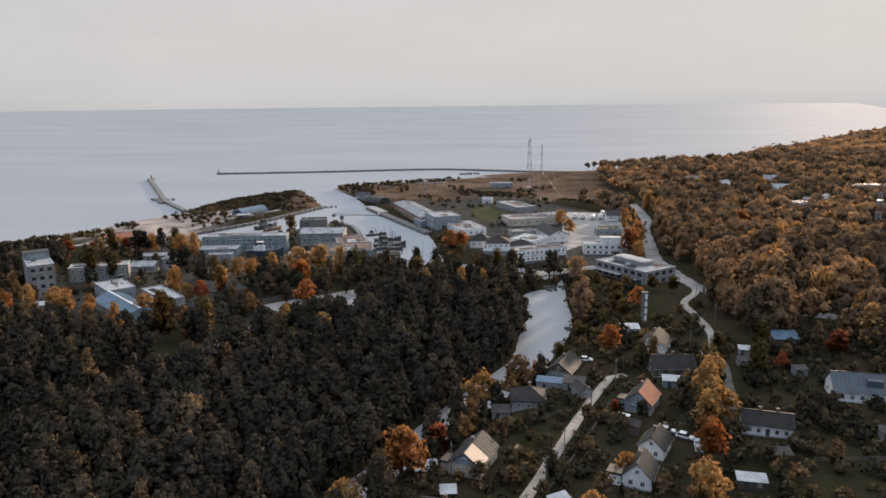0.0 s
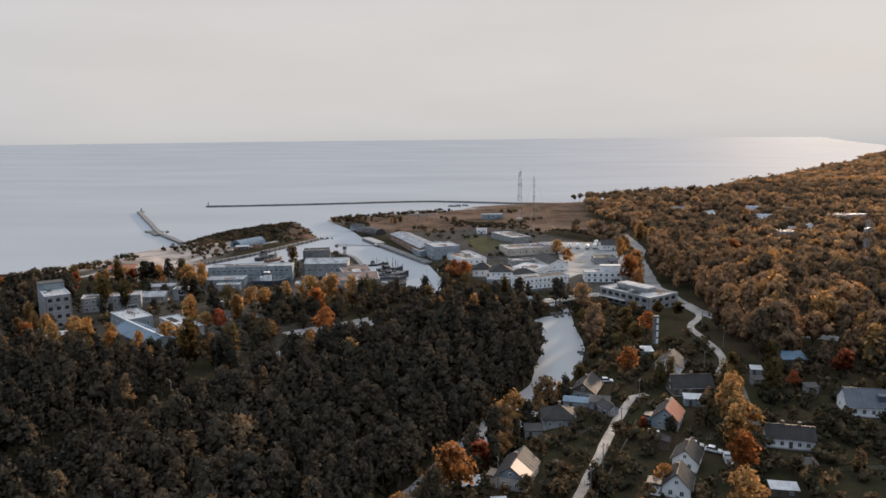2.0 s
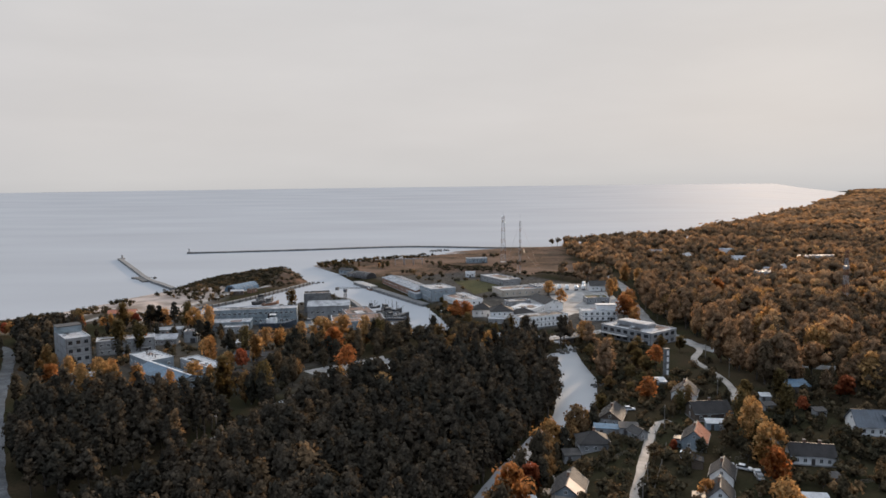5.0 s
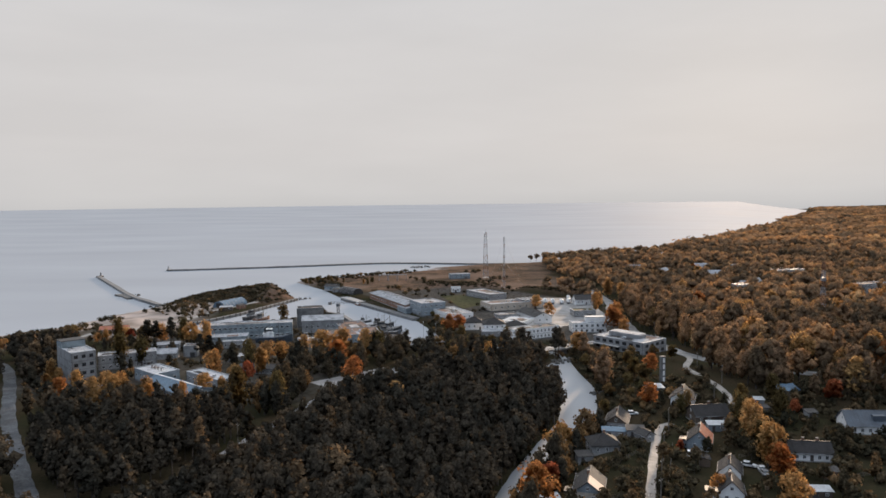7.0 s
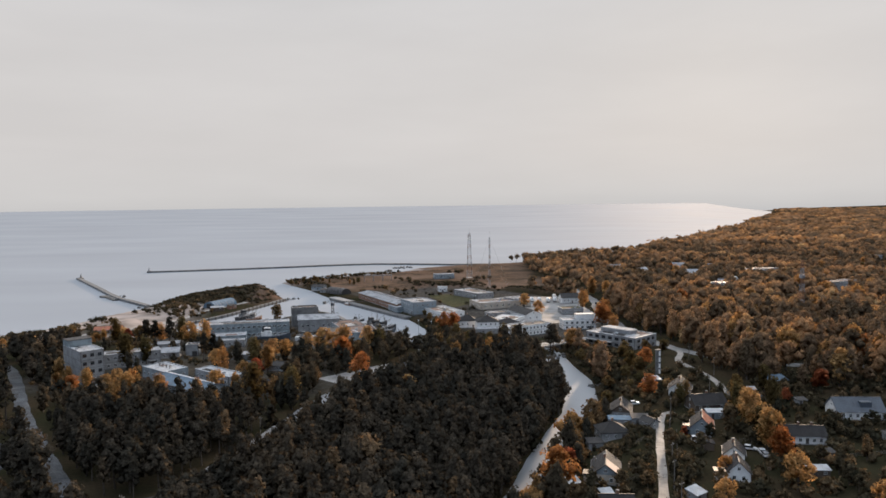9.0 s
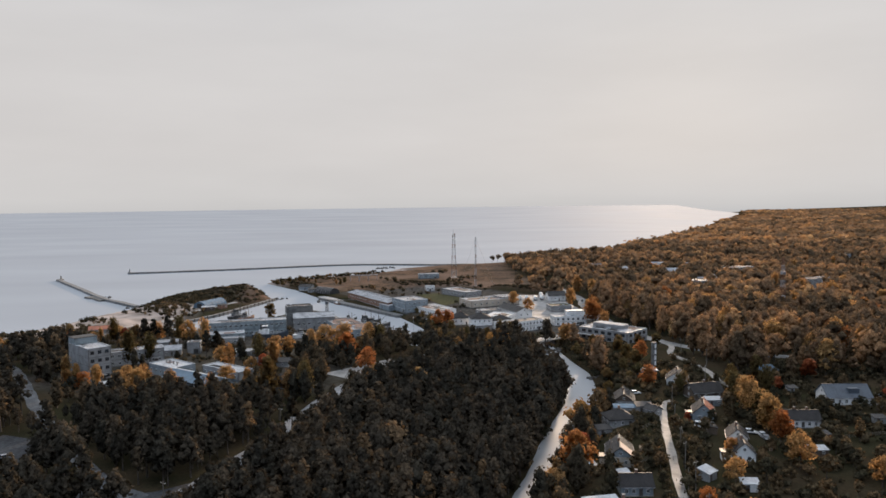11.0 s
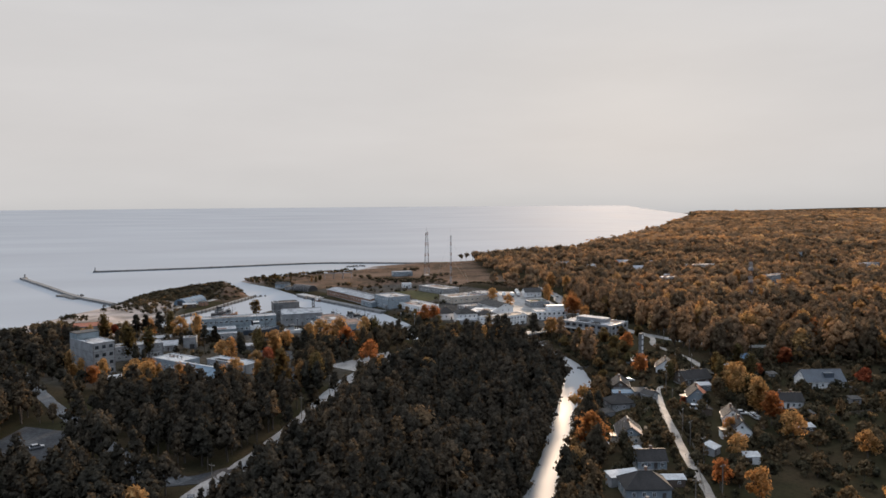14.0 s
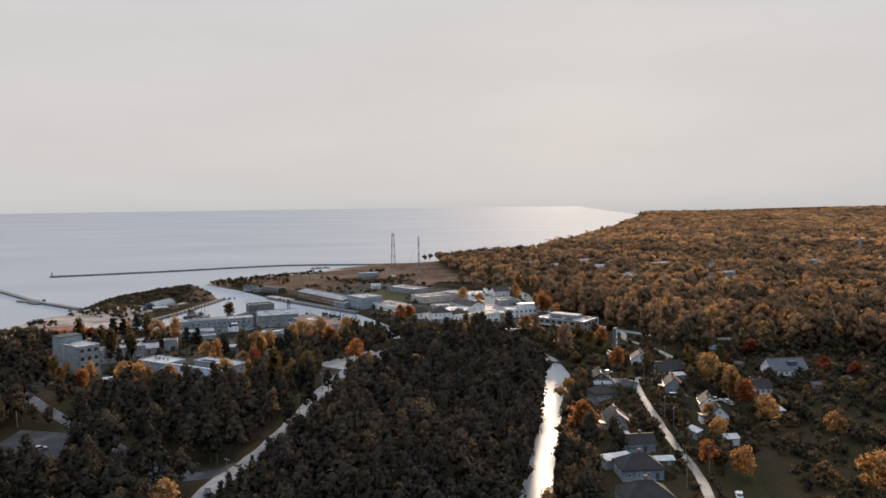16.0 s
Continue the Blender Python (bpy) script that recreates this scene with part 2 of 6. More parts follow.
WET_ASPHALT = material("wet_asphalt", (0.20, 0.20, 0.20), 0.7, vary=0.3, scale=0.35, second=(0.09, 0.088, 0.085))
ROOF_SLATE = material("slate_blue_roof", (0.055, 0.07, 0.09), 0.55, vary=0.2, second=(0.04, 0.05, 0.065))
ROOF_RUST = material("rusty_felt_roof", (0.19, 0.135, 0.115), 0.95, vary=0.3, second=(0.11, 0.085, 0.075), spec=0.04)
ROOF_TAN = material("tan_new_roof", (0.42, 0.30, 0.23), 0.6, vary=0.1, second=(0.36, 0.26, 0.20))
GLASS = material("window_glass", (0.03, 0.035, 0.04), 0.08, vary=0.05, spec=0.8)
TRIM = material("white_trim", (0.7, 0.7, 0.69), 0.6, vary=0.06)
DARK_TRIM = material("dark_trim", (0.06, 0.05, 0.045), 0.7, vary=0.15)
STEEL = material("galvanised_steel", (0.35, 0.35, 0.36), 0.5, metal=0.7, vary=0.15)
RUST = material("rusty_steel", (0.20, 0.10, 0.06), 0.75, metal=0.3, vary=0.3, second=(0.12, 0.07, 0.05))
RED_PAINT = material("red_paint", (0.42, 0.07, 0.05), 0.55, vary=0.12)
WHITE_PAINT = material("white_paint", (0.75, 0.75, 0.74), 0.45, vary=0.06)
BLUE_PAINT = material("blue_hull_paint", (0.045, 0.06, 0.08), 0.45, vary=0.15)
BLACK_PAINT = material("black_hull_paint", (0.025, 0.025, 0.028), 0.5, vary=0.2)
CAR_WHITE = material("white_car_paint", (0.75, 0.75, 0.75), 0.2, vary=0.02)
CAR_DARK = material("dark_car_paint", (0.05, 0.06, 0.08), 0.2, vary=0.02)
CAR_SILVER = material("silver_car_paint", (0.5, 0.5, 0.52), 0.25, metal=0.5, vary=0.02)
RUBBER = material("rubber", (0.02, 0.02, 0.02), 0.8, vary=0.1)
BARK = material("bark", (0.07, 0.055, 0.045), 0.9, vary=0.3, bump=0.4)
POLE_WOOD = material("grey_pole_wood", (0.16, 0.14, 0.12), 0.85, vary=0.2)

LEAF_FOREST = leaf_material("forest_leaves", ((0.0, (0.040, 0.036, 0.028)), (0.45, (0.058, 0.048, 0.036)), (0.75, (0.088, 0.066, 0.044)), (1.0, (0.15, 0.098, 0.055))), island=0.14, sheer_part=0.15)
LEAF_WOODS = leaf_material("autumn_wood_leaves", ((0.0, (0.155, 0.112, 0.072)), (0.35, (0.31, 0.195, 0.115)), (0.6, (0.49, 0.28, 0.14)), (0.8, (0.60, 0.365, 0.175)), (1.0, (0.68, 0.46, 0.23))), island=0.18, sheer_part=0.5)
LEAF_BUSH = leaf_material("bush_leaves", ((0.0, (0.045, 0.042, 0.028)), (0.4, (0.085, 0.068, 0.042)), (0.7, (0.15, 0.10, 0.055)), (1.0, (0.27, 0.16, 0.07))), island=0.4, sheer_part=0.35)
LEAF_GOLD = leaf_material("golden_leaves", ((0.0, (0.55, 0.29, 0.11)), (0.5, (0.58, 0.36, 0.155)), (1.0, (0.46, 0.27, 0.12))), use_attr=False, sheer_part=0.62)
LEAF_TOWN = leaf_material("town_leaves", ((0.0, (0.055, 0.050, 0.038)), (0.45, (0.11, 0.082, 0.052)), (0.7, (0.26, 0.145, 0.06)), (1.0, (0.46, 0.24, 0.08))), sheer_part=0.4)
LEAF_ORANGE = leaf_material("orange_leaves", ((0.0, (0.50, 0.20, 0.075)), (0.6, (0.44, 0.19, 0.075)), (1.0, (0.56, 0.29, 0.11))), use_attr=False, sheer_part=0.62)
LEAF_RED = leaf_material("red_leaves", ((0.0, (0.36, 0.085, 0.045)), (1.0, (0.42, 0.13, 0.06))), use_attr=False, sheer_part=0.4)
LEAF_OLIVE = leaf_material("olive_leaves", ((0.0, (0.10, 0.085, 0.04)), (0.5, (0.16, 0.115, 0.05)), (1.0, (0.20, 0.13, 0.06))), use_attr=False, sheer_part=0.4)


# ---- helpers of this scene ----
def mesh_object(name, bm, mat, parent=None, label="", smooth=False):
    me = bpy.data.meshes.new(name)
    bmesh.ops.recalc_face_normals(bm, faces=bm.faces)
    bm.to_mesh(me)
    bm.free()
    me.materials.append(mat)
    if smooth:
        me.polygons.foreach_set("use_smooth", [True] * len(me.polygons))
    ob = new(name, me)
    if parent:
        ob.parent = parent
    if label:
        ob["label"] = label
    return ob


def part(name, bm, mat, parent, label=""):
    return mesh_object(name, bm, mat, parent, label)


def box(bm, x0, x1, y0, y1, z0, z1):
    v = [bm.verts.new((x, y, z)) for z in (z0, z1) for y in (y0, y1) for x in (x0, x1)]
    for f in ((0, 1, 3, 2), (4, 6, 7, 5), (0, 4, 5, 1), (2, 3, 7, 6), (0, 2, 6, 4), (1, 5, 7, 3)):
        bm.faces.new([v[i] for i in f])
    return bm


def boxes(*items):
    bm = bmesh.new()
    for b in items:
        box(bm, *b)
    return bm


def prism(bm, outline, y0, y1):
    """An outline of (x, z) pushed from y0 to y1."""
    a = [bm.verts.new((x, y0, z)) for x, z in outline]
    b = [bm.verts.new((x, y1, z)) for x, z in outline]
    bm.faces.new(a)
    bm.faces.new(b[::-1])
    for i in range(len(a)):
        j = (i + 1) % len(a)
        bm.faces.new((a[j], a[i], b[i], b[j]))
    return bm


def beam(bm, p, q, r, sides=4, r2=None):
    """A straight bar from p to q."""
    p, q = Vector(p), Vector(q)
    m = (q - p).to_track_quat("Z", "Y").to_matrix()
    ends = []
    for c, rad in ((p, r), (q, r if r2 is None else r2)):
        ends.append([bm.verts.new(c + m @ Vector((rad * math.cos(2 * math.pi * (i + 0.5) / sides), rad * math.sin(2 * math.pi * (i + 0.5) / sides), 0))) for i in range(sides)])
    for i in range(sides):
        j = (i + 1) % sides
        bm.faces.new((ends[0][i], ends[0][j], ends[1][j], ends[1][i]))
    bm.faces.new(ends[0][::-1])
    bm.faces.new(ends[1])
    return bm


def empty(name, m, label="", category="", group=""):
    e = new(name)
    e.empty_display_size = 0.5
    e.matrix_world = m
    return tagged(e, label, category, group)


def raw_mesh(name, verts, faces, mat, tint=None, outward=None):
    """A big mesh from number arrays; faces: arrays of one corner count each."""
    me = bpy.data.meshes.new(name)
    me.vertices.add(len(verts))
    me.vertices.foreach_set("co", np.ascontiguousarray(verts, np.float32).ravel())
    counts = np.concatenate([np.full(len(f), f.shape[1]) for f in faces])
    loops = np.concatenate([f.ravel() for f in faces]).astype(np.int32)
    me.loops.add(len(loops))
    me.loops.foreach_set("vertex_index", loops)
    me.polygons.add(len(counts))
    me.polygons.foreach_set("loop_start", np.concatenate([[0], np.cumsum(counts)[:-1]]).astype(np.int32))
    if tint is not None:
        at = me.attributes.new("tint", "FLOAT", "POINT")
        at.data.foreach_set("value", np.ascontiguousarray(tint, np.float32))
    if outward is not None:
        at = me.attributes.new("outward", "FLOAT_VECTOR", "POINT")
        at.data.foreach_set("vector", np.ascontiguousarray(outward, np.float32).ravel())
    me.update(calc_edges=True)
    me.materials.append(mat)
    return me


# ---- the lie of the land ----
WEST = [(-157, 620), (-165, 645), (-190, 672), (-225, 680), (-250, 665), (-262, 640), (-266, 600), (-270, 583), (-284, 548), (-291, 518),
        (-303, 486), (-330, 455), (-430, 350), (-560, 200), (-800, -100), (-1500, -900), (-5200, -3600), (-5200, -5200), (-640, -5200),
        (-220, -300), (-98, 20), (-62, 80), (-32, 135), (-21, 158), (-10, 182), (-0.5, 208), (11.5, 236), (23.5, 262), (26, 300), (24, 330),
        (26, 352), (33, 361), (42, 364), (42.5, 377), (22, 382), (4, 389), (-20, 384), (-33, 383), (-40, 397), (-54, 430), (-68, 440), (-103, 523), (-125, 541),
        (-152, 492), (-185, 462), (-206, 470), (-206, 495), (-186, 530), (-171, 575)]
EAST = [(-185, 761), (-140, 792), (-95, 822), (-50, 852), (-24, 862), (-46, 884), (-8, 908), (40, 932), (85, 944), (120, 958), (190, 1000),
        (300, 1060), (470, 1320), (640, 1560), (860, 1900), (1180, 2450), (1700, 3300), (2700, 5300), (5300, 5300), (5300, -5200), (-560, -5200),
        (-190, -300), (-72, 20), (-48, 80), (-21, 135), (-12, 157), (0, 182), (12, 207), (28, 238), (42, 276), (48, 310), (46, 340),
        (46, 362), (45, 385), (30, 405), (5, 413), (-20, 414), (-30, 457), (-42, 499), (-65, 536), (-113, 620), (-143, 690)]


def inside(poly, x, y):
    r = np.zeros(x.shape, bool)
    for (x0, y0), (x1, y1) in zip(poly, poly[1:] + poly[:1]):
        if y0 != y1:
            r ^= ((y0 > y) != (y1 > y)) & (x < (x1 - x0) * (y - y0) / (y1 - y0) + x0)
    return r


def line_distance(pts, x, y, closed=False):
    d = np.full(x.shape, 1e9)
    pairs = zip(pts, pts[1:] + pts[:1]) if closed else zip(pts, pts[1:])
    for (x0, y0), (x1, y1) in pairs:
        dx, dy = x1 - x0, y1 - y0
        s = np.clip(((x - x0) * dx + (y - y0) * dy) / (dx * dx + dy * dy + 1e-9), 0, 1)
        d = np.minimum(d, np.hypot(x - x0 - s * dx, y - y0 - s * dy))
    return d


def step(a, b, v):
    s = np.clip((v - a) / (b - a), 0, 1)
    return s * s * (3 - 2 * s)


def wobble(x, y, s):
    """Smooth waves standing in for natural unevenness, about -1 to 1."""
    return (np.sin(x * 1.7 / s + 1.3 * np.sin(y / s)) + np.sin(y * 1.3 / s + 1.7 * np.sin(x * 0.8 / s + 2)) + np.sin((x + y) * 2.9 / s)) / 3


def land_depth(x, y):
    """Metres inland; below zero over water."""
    dw, de = line_distance(WEST, x, y, True), line_distance(EAST, x, y, True)
    return np.maximum(np.where(inside(WEST, x, y), dw, -dw), np.where(inside(EAST, x, y), de, -de))


def height(x, y):
    x, y = np.asarray(x, float), np.asarray(y, float)
    sd = land_depth(x, y)
    beach = step(-180, -215, x) * step(330, 420, y)
    base = 3.0 + 3.6 * step(430, 300, y) * step(-700, -300, x) + 0.5 * wobble(x, y, 60)
    far = np.maximum(y - 1100, (x - 700) * 0.8)
    base = base + 3 * step(100, 1500, far) + 24 * step(2200, 3700, x) * step(900, 2000, y) + step(300, 1200, far) * 2 * wobble(x, y, 420)
    dune = (2.9 + 3.4 * np.exp(-(np.hypot(x + 204, y - 640) / 30) ** 2)) * np.clip(1.5 * np.exp(-(line_distance([(-256, 606), (-240, 638), (-208, 650), (-186, 642), (-172, 628)], x, y) / 17) ** 2), 0, 1)
    dune *= 1 + 0.10 * wobble(x, y, 13) + 0.14 * wobble(x, y, 5)
    dune += 3.5 * np.exp(-(np.hypot(x + 184, y - 645) / 16) ** 2) + 6 * np.exp(-(np.hypot(x + 178, y - 612) / 11) ** 2) + 4.5 * np.exp(-(line_distance([(-35, 690), (20, 668)], x, y) / 14) ** 2)
    dune += 3.5 * np.exp(-(line_distance([(55, 640), (95, 625)], x, y) / 10) ** 2)
    slope = 0.40 - 0.34 * beach
    z = np.where(sd > 0, np.minimum(base, 0.15 + sd * slope), np.maximum(sd * 0.4, -3.0))
    return z + np.where(sd > 0, dune * step(0, 14, sd) + beach * step(15, 60, sd) * 1.2 * (1 + wobble(x, y, 14)), 0)


def ground_at(x, y):
    return float(height(np.array([x]), np.array([y]))[0])


def axis(core0, core1, stepsize, far0, far1):
    mid = list(np.arange(core0, core1 + 0.1, stepsize))
    lo, hi, d = [core0], [core1], stepsize
    while lo[-1] > far0 or hi[-1] < far1:
        d *= 1.16
        if lo[-1] > far0:
            lo.append(max(lo[-1] - d, far0))
        if hi[-1] < far1:
            hi.append(min(hi[-1] + d, far1))
    return np.array(lo[:0:-1] + mid + hi[1:])


gx, gy = axis(-340, 260, 4, -4800, 4800), axis(60, 960, 4, -4800, 4800)
GX, GY = np.meshgrid(gx, gy)
GZ = height(GX.ravel(), GY.ravel())
nx, ny = len(gx), len(gy)
idx = np.arange(nx * ny).reshape(ny, nx)
quads = np.stack([idx[:-1, :-1], idx[:-1, 1:], idx[1:, 1:], idx[1:, :-1]], -1).reshape(-1, 4)


def ground_material():
    """Sand by the sea, tawny meadow, dark garden soil and needle floor, mixed by ground cover."""
    m = bpy.data.materials.new("ground_cover")
    m.use_nodes = True
    n, l = m.node_tree.nodes, m.node_tree.links
    b = n["Principled BSDF"]
    b.inputs["Roughness"].default_value = 0.9
    b.inputs["Specular IOR Level"].default_value = 0.0
    tc = n.new("ShaderNodeTexCoord")

    def noise_of(scale, detail, a, c, lo, hi):
        t = n.new("ShaderNodeTexNoise")
        t.inputs["Scale"].default_value, t.inputs["Detail"].default_value = scale, detail
        l.new(tc.outputs["Object"], t.inputs[0])
        r = n.new("ShaderNodeMapRange")
        r.inputs[1].default_value, r.inputs[2].default_value, r.inputs[3].default_value, r.inputs[4].default_value = a, c, lo, hi
        l.new(t.outputs[0], r.inputs[0])
        return r.outputs[0]

    def mixed(f, a, c):
        x = n.new("ShaderNodeMix")
        x.data_type = "RGBA"
        l.new(f, x.inputs[0])
        for k, v in ((6, a), (7, c)):
            if isinstance(v, tuple):
                x.inputs[k].default_value = (*v, 1)
            else:
                l.new(v, x.inputs[k])
        return x.outputs[2]

    def attr(name):
        a = n.new("ShaderNodeAttribute")
        a.attribute_name = name
        return a.outputs["Fac"]

    grass = mixed(noise_of(0.05, 6, 0.4, 0.62, 0, 1), (0.028, 0.027, 0.015), (0.042, 0.032, 0.02))
    grass = mixed(noise_of(0.9, 5, 0.45, 0.75, 0, 0.8), grass, (0.02, 0.017, 0.012))
    meadow = mixed(noise_of(0.05, 8, 0.42, 0.6, 0, 1), (0.15, 0.093, 0.066), (0.075, 0.054, 0.04))
    meadow = mixed(noise_of(0.35, 6, 0.45, 0.62, 0, 0.75), meadow, (0.045, 0.04, 0.026))
    meadow = mixed(noise_of(0.012, 5, 0.48, 0.6, 0, 0.7), meadow, (0.15, 0.105, 0.08))
    sand = mixed(noise_of(0.05, 8, 0.42, 0.62, 0, 1), (0.37, 0.31, 0.275), (0.21, 0.175, 0.15))
    soil = mixed(noise_of(0.4, 5, 0.4, 0.65, 0, 1), (0.085, 0.077, 0.07), (0.04, 0.036, 0.031))
    c = mixed(attr("meadow"), grass, meadow)
    c = mixed(attr("yard"), c, soil)
    c = mixed(attr("sand"), c, sand)
    l.new(c, b.inputs["Base Color"])
    bp = n.new("ShaderNodeBump")
    bp.inputs["Strength"].default_value, bp.inputs["Distance"].default_value = 0.6, 0.25
    l.new(noise_of(1.2, 6, 0, 1, 0, 1), bp.inputs["Height"])
    l.new(bp.outputs[0], b.inputs["Normal"])
    return m


HARBOUR = [(-100, 640), (-62, 575), (-25, 470), (5, 425), (60, 400), (100, 400), (100, 470), (92, 560), (70, 600), (30, 650), (-30, 670)]
SHIPYARD = [(-215, 455), (-150, 487), (-125, 538), (-104, 520), (-70, 440), (-52, 425), (-45, 395), (-100, 380), (-170, 385), (-215, 420)]
TOWN = [(-225, 290), (-110, 262), (-70, 270), (-60, 320), (-110, 385), (-170, 390), (-230, 360)]
VILLAGE = [(-4, 130), (24, 120), (70, 150), (150, 170), (175, 235), (100, 275), (100, 330), (70, 285), (50, 255), (33, 240), (12, 196)]
MEADOW = [(-190, 760), (-140, 700), (-95, 650), (-20, 655), (40, 650), (95, 610), (120, 640), (95, 760), (110, 940), (60, 945), (-60, 900), (-90, 820)]

DUNE = [(-290, 590), (-262, 585), (-178, 580), (-158, 615), (-165, 650), (-200, 680), (-260, 670)]

ground_me = raw_mesh("ground", np.stack([GX.ravel(), GY.ravel(), GZ], -1), [quads], ground_material())
ground_me.polygons.foreach_set("use_smooth", [True] * len(quads))
gxr, gyr = GX.ravel(), GY.ravel()
g_sd = land_depth(gxr, gyr)


def soft(poly, w):
    d = line_distance(poly, gxr, gyr, True)
    return step(-w, w, np.where(inside(poly, gxr, gyr), d, -d) + wobble(gxr, gyr, 9) * w * 0.5)


g_sand = step(-195, -225, gxr) * step(300, 380, gyr) * step(70, 35, g_sd + 16 * wobble(gxr, gyr, 18)) * step(610, 575, gyr)
g_sand = np.maximum(g_sand, step(9, 3, g_sd) * step(700, 780, gyr) * step(200, 60, gxr))
for name, values in (("sand", g_sand), ("meadow", np.maximum(soft(MEADOW, 10), soft(DUNE, 6) * (0.25 + 0.75 * step(-205, -180, gxr)))), ("yard", np.maximum(np.maximum(soft(HARBOUR, 5), soft(SHIPYARD, 5)) * 0.9, 0.55 * soft(TOWN, 8)))):
    at = ground_me.attributes.new(name, "FLOAT", "POINT")
    at.data.foreach_set("value", np.ascontiguousarray(values, np.float32))
tagged(new("ground", ground_me), "autumn ground of dark grass, meadow and pale beach sand", "ground", kind="structure")

# the sea, one sheet out to the horizon; the river and harbour basin lie in the same level
# the far water lifts a little, so that its edge stands where the eye meets the true horizon
rim, turns = (300, 700, 1200, 1800, 2400, 3000, 3500, 4000, 4450, 4850), 160
bm = bmesh.new()
ang = np.arange(turns) * 2 * math.pi / turns
rings = []
for r in rim:
    px, py = -30 + r * np.sin(ang), -20 + r * np.cos(ang)
    pz = 56 * (max(r - 1500, 0) / 3350) ** 1.5 * step(40, 450, -land_depth(px, py))
    rings.append([bm.verts.new(p) for p in zip(px, py, pz)])
bm.faces.new(rings[0])
for a, b in zip(rings, rings[1:]):
    for i in range(turns):
        bm.faces.new((a[i - 1], a[i], b[i], b[i - 1]))
sea = mesh_object("sea", bm, SEA)
sea.location = (0, 0, -0.02)
tagged(sea, "pale grey calm sea with faint wind streaks", "water", kind="structure")
RIVER_BED = [(-45, 390), (-38, 376), (0, 380), (16, 372), (18, 300), (14, 262), (0, 238), (-16, 208), (-31, 182), (-46, 158), (-60, 135), (-95, 78), (-125, 20), (-150, -60), (-100, -60), (-62, 20), (-38, 80), (-10, 135), (-2, 157), (10, 182), (22, 207), (38, 238), (52, 276),
             (58, 310), (56, 362), (54, 390), (34, 414), (5, 422), (-14, 424), (-28, 418)]
bm = bmesh.new()
bm.faces.new([bm.verts.new((x, y, 0)) for x, y in RIVER_BED])
bmesh.ops.triangulate(bm, faces=bm.faces)
river = mesh_object("river", bm, RIVER)
river.location.z = 0.03
tagged(river, "smooth pale grey river between wooded banks", "water", kind="structure")


# ---- roads, quays, piers ----
def smooth_line(pts, gap=4.0):
    out = []
    p = [pts[0], *pts, pts[-1]]
    for a, b, c, d in zip(p, p[1:], p[2:], p[3:]):
        k = max(1, int(math.hypot(c[0] - b[0], c[1] - b[1]) / gap))
        for i in range(k):
            t = i / k
            out.append(tuple(0.5 * (2 * b[j] + (c[j] - a[j]) * t + (2 * a[j] - 5 * b[j] + 4 * c[j] - d[j]) * t * t + (3 * b[j] - a[j] - 3 * c[j] + d[j]) * t ** 3) for j in (0, 1)))
    return out + [tuple(pts[-1][:2])]


ROADS = []


def road(name, pts, width, mat, label, lift=0.14, kind="road"):
    line = smooth_line(pts)
    ROADS.append((line, width))
    bm = bmesh.new()
    rows = []
    for i, (x, y) in enumerate(line):
        a, b = line[max(i - 1, 0)], line[min(i + 1, len(line) - 1)]
        dx, dy = b[0] - a[0], b[1] - a[1]
        k = math.hypot(dx, dy)
        ux, uy = -dy / k, dx / k
        w = width * (1 + 0.08 * math.sin(i * 1.3) + 0.05 * math.sin(i * 2.9))
        row = []
        for s in (-0.5, -0.5, -0.2, 0.2, 0.5, 0.5):
            px, py = x + ux * s * w, y + uy * s * w
            row.append([px, py, max(ground_at(px, py), 0.3) + lift])
        row[0][2] -= 0.3
        row[-1][2] -= 0.3
        rows.append([bm.verts.new(v) for v in row])
    for r, q in zip(rows, rows[1:]):
        for j in range(5):
            bm.faces.new((r[j], q[j], q[j + 1], r[j + 1]))
    ob = mesh_object(name, bm, mat)
    return tagged(ob, label, kind, kind="structure")


road("road_village", [(-25, 20), (0, 80), (14, 110), (21, 128), (27, 150), (36, 178), (45, 206), (52, 225), (55, 232), (60, 235)], 2.7, GRAVEL, "pale gravel village lane between the cottages")
road("road_upper", [(76, 250), (84, 254), (93, 266), (96, 282), (95, 302), (94, 320), (104, 345), (102, 378)], 3.1, GRAVEL, "pale gravel lane winding up to the main road")
road("road_main", [(112, 640), (113, 590), (112, 552), (106, 525), (101, 466), (98, 424), (101, 390), (107, 350), (122, 320), (150, 306), (190, 300)], 8.0, WET_ASPHALT, "grey asphalt main road shining in low sun")
road("road_junction", [(101, 372), (80, 400), (64, 398)], 7.0, WET_ASPHALT, "short asphalt approach to the river bridge")
road("road_forest", [(-140, 30), (-128, 90), (-119.5, 143), (-107, 172), (-94.5, 207), (-81, 250), (-70, 280), (-58, 302), (-35, 340), (-20, 352), (10, 362)], 6.2, DAMP_ASPHALT, "damp grey asphalt road cut through the dark forest")
road("road_side", [(-109, 167), (-124, 160), (-150, 168), (-175, 188), (-183, 206)], 7.0, WORN_ASPHALT, "asphalt side road to a forest car park")
road("road_west", [(-330, 420), (-275, 365), (-243, 335), (-192, 252), (-168.5, 217), (-152, 193), (-136, 171), (-122, 160)], 5.2, ASPHALT, "straight patched road through the western trees")
road("road_garden", [(93, 266), (93, 250), (90, 230), (87, 212)], 2.6, material("dirt_track", (0.09, 0.08, 0.07), 0.8, vary=0.3), "narrow dark dirt lane beside golden trees", lift=0.1)
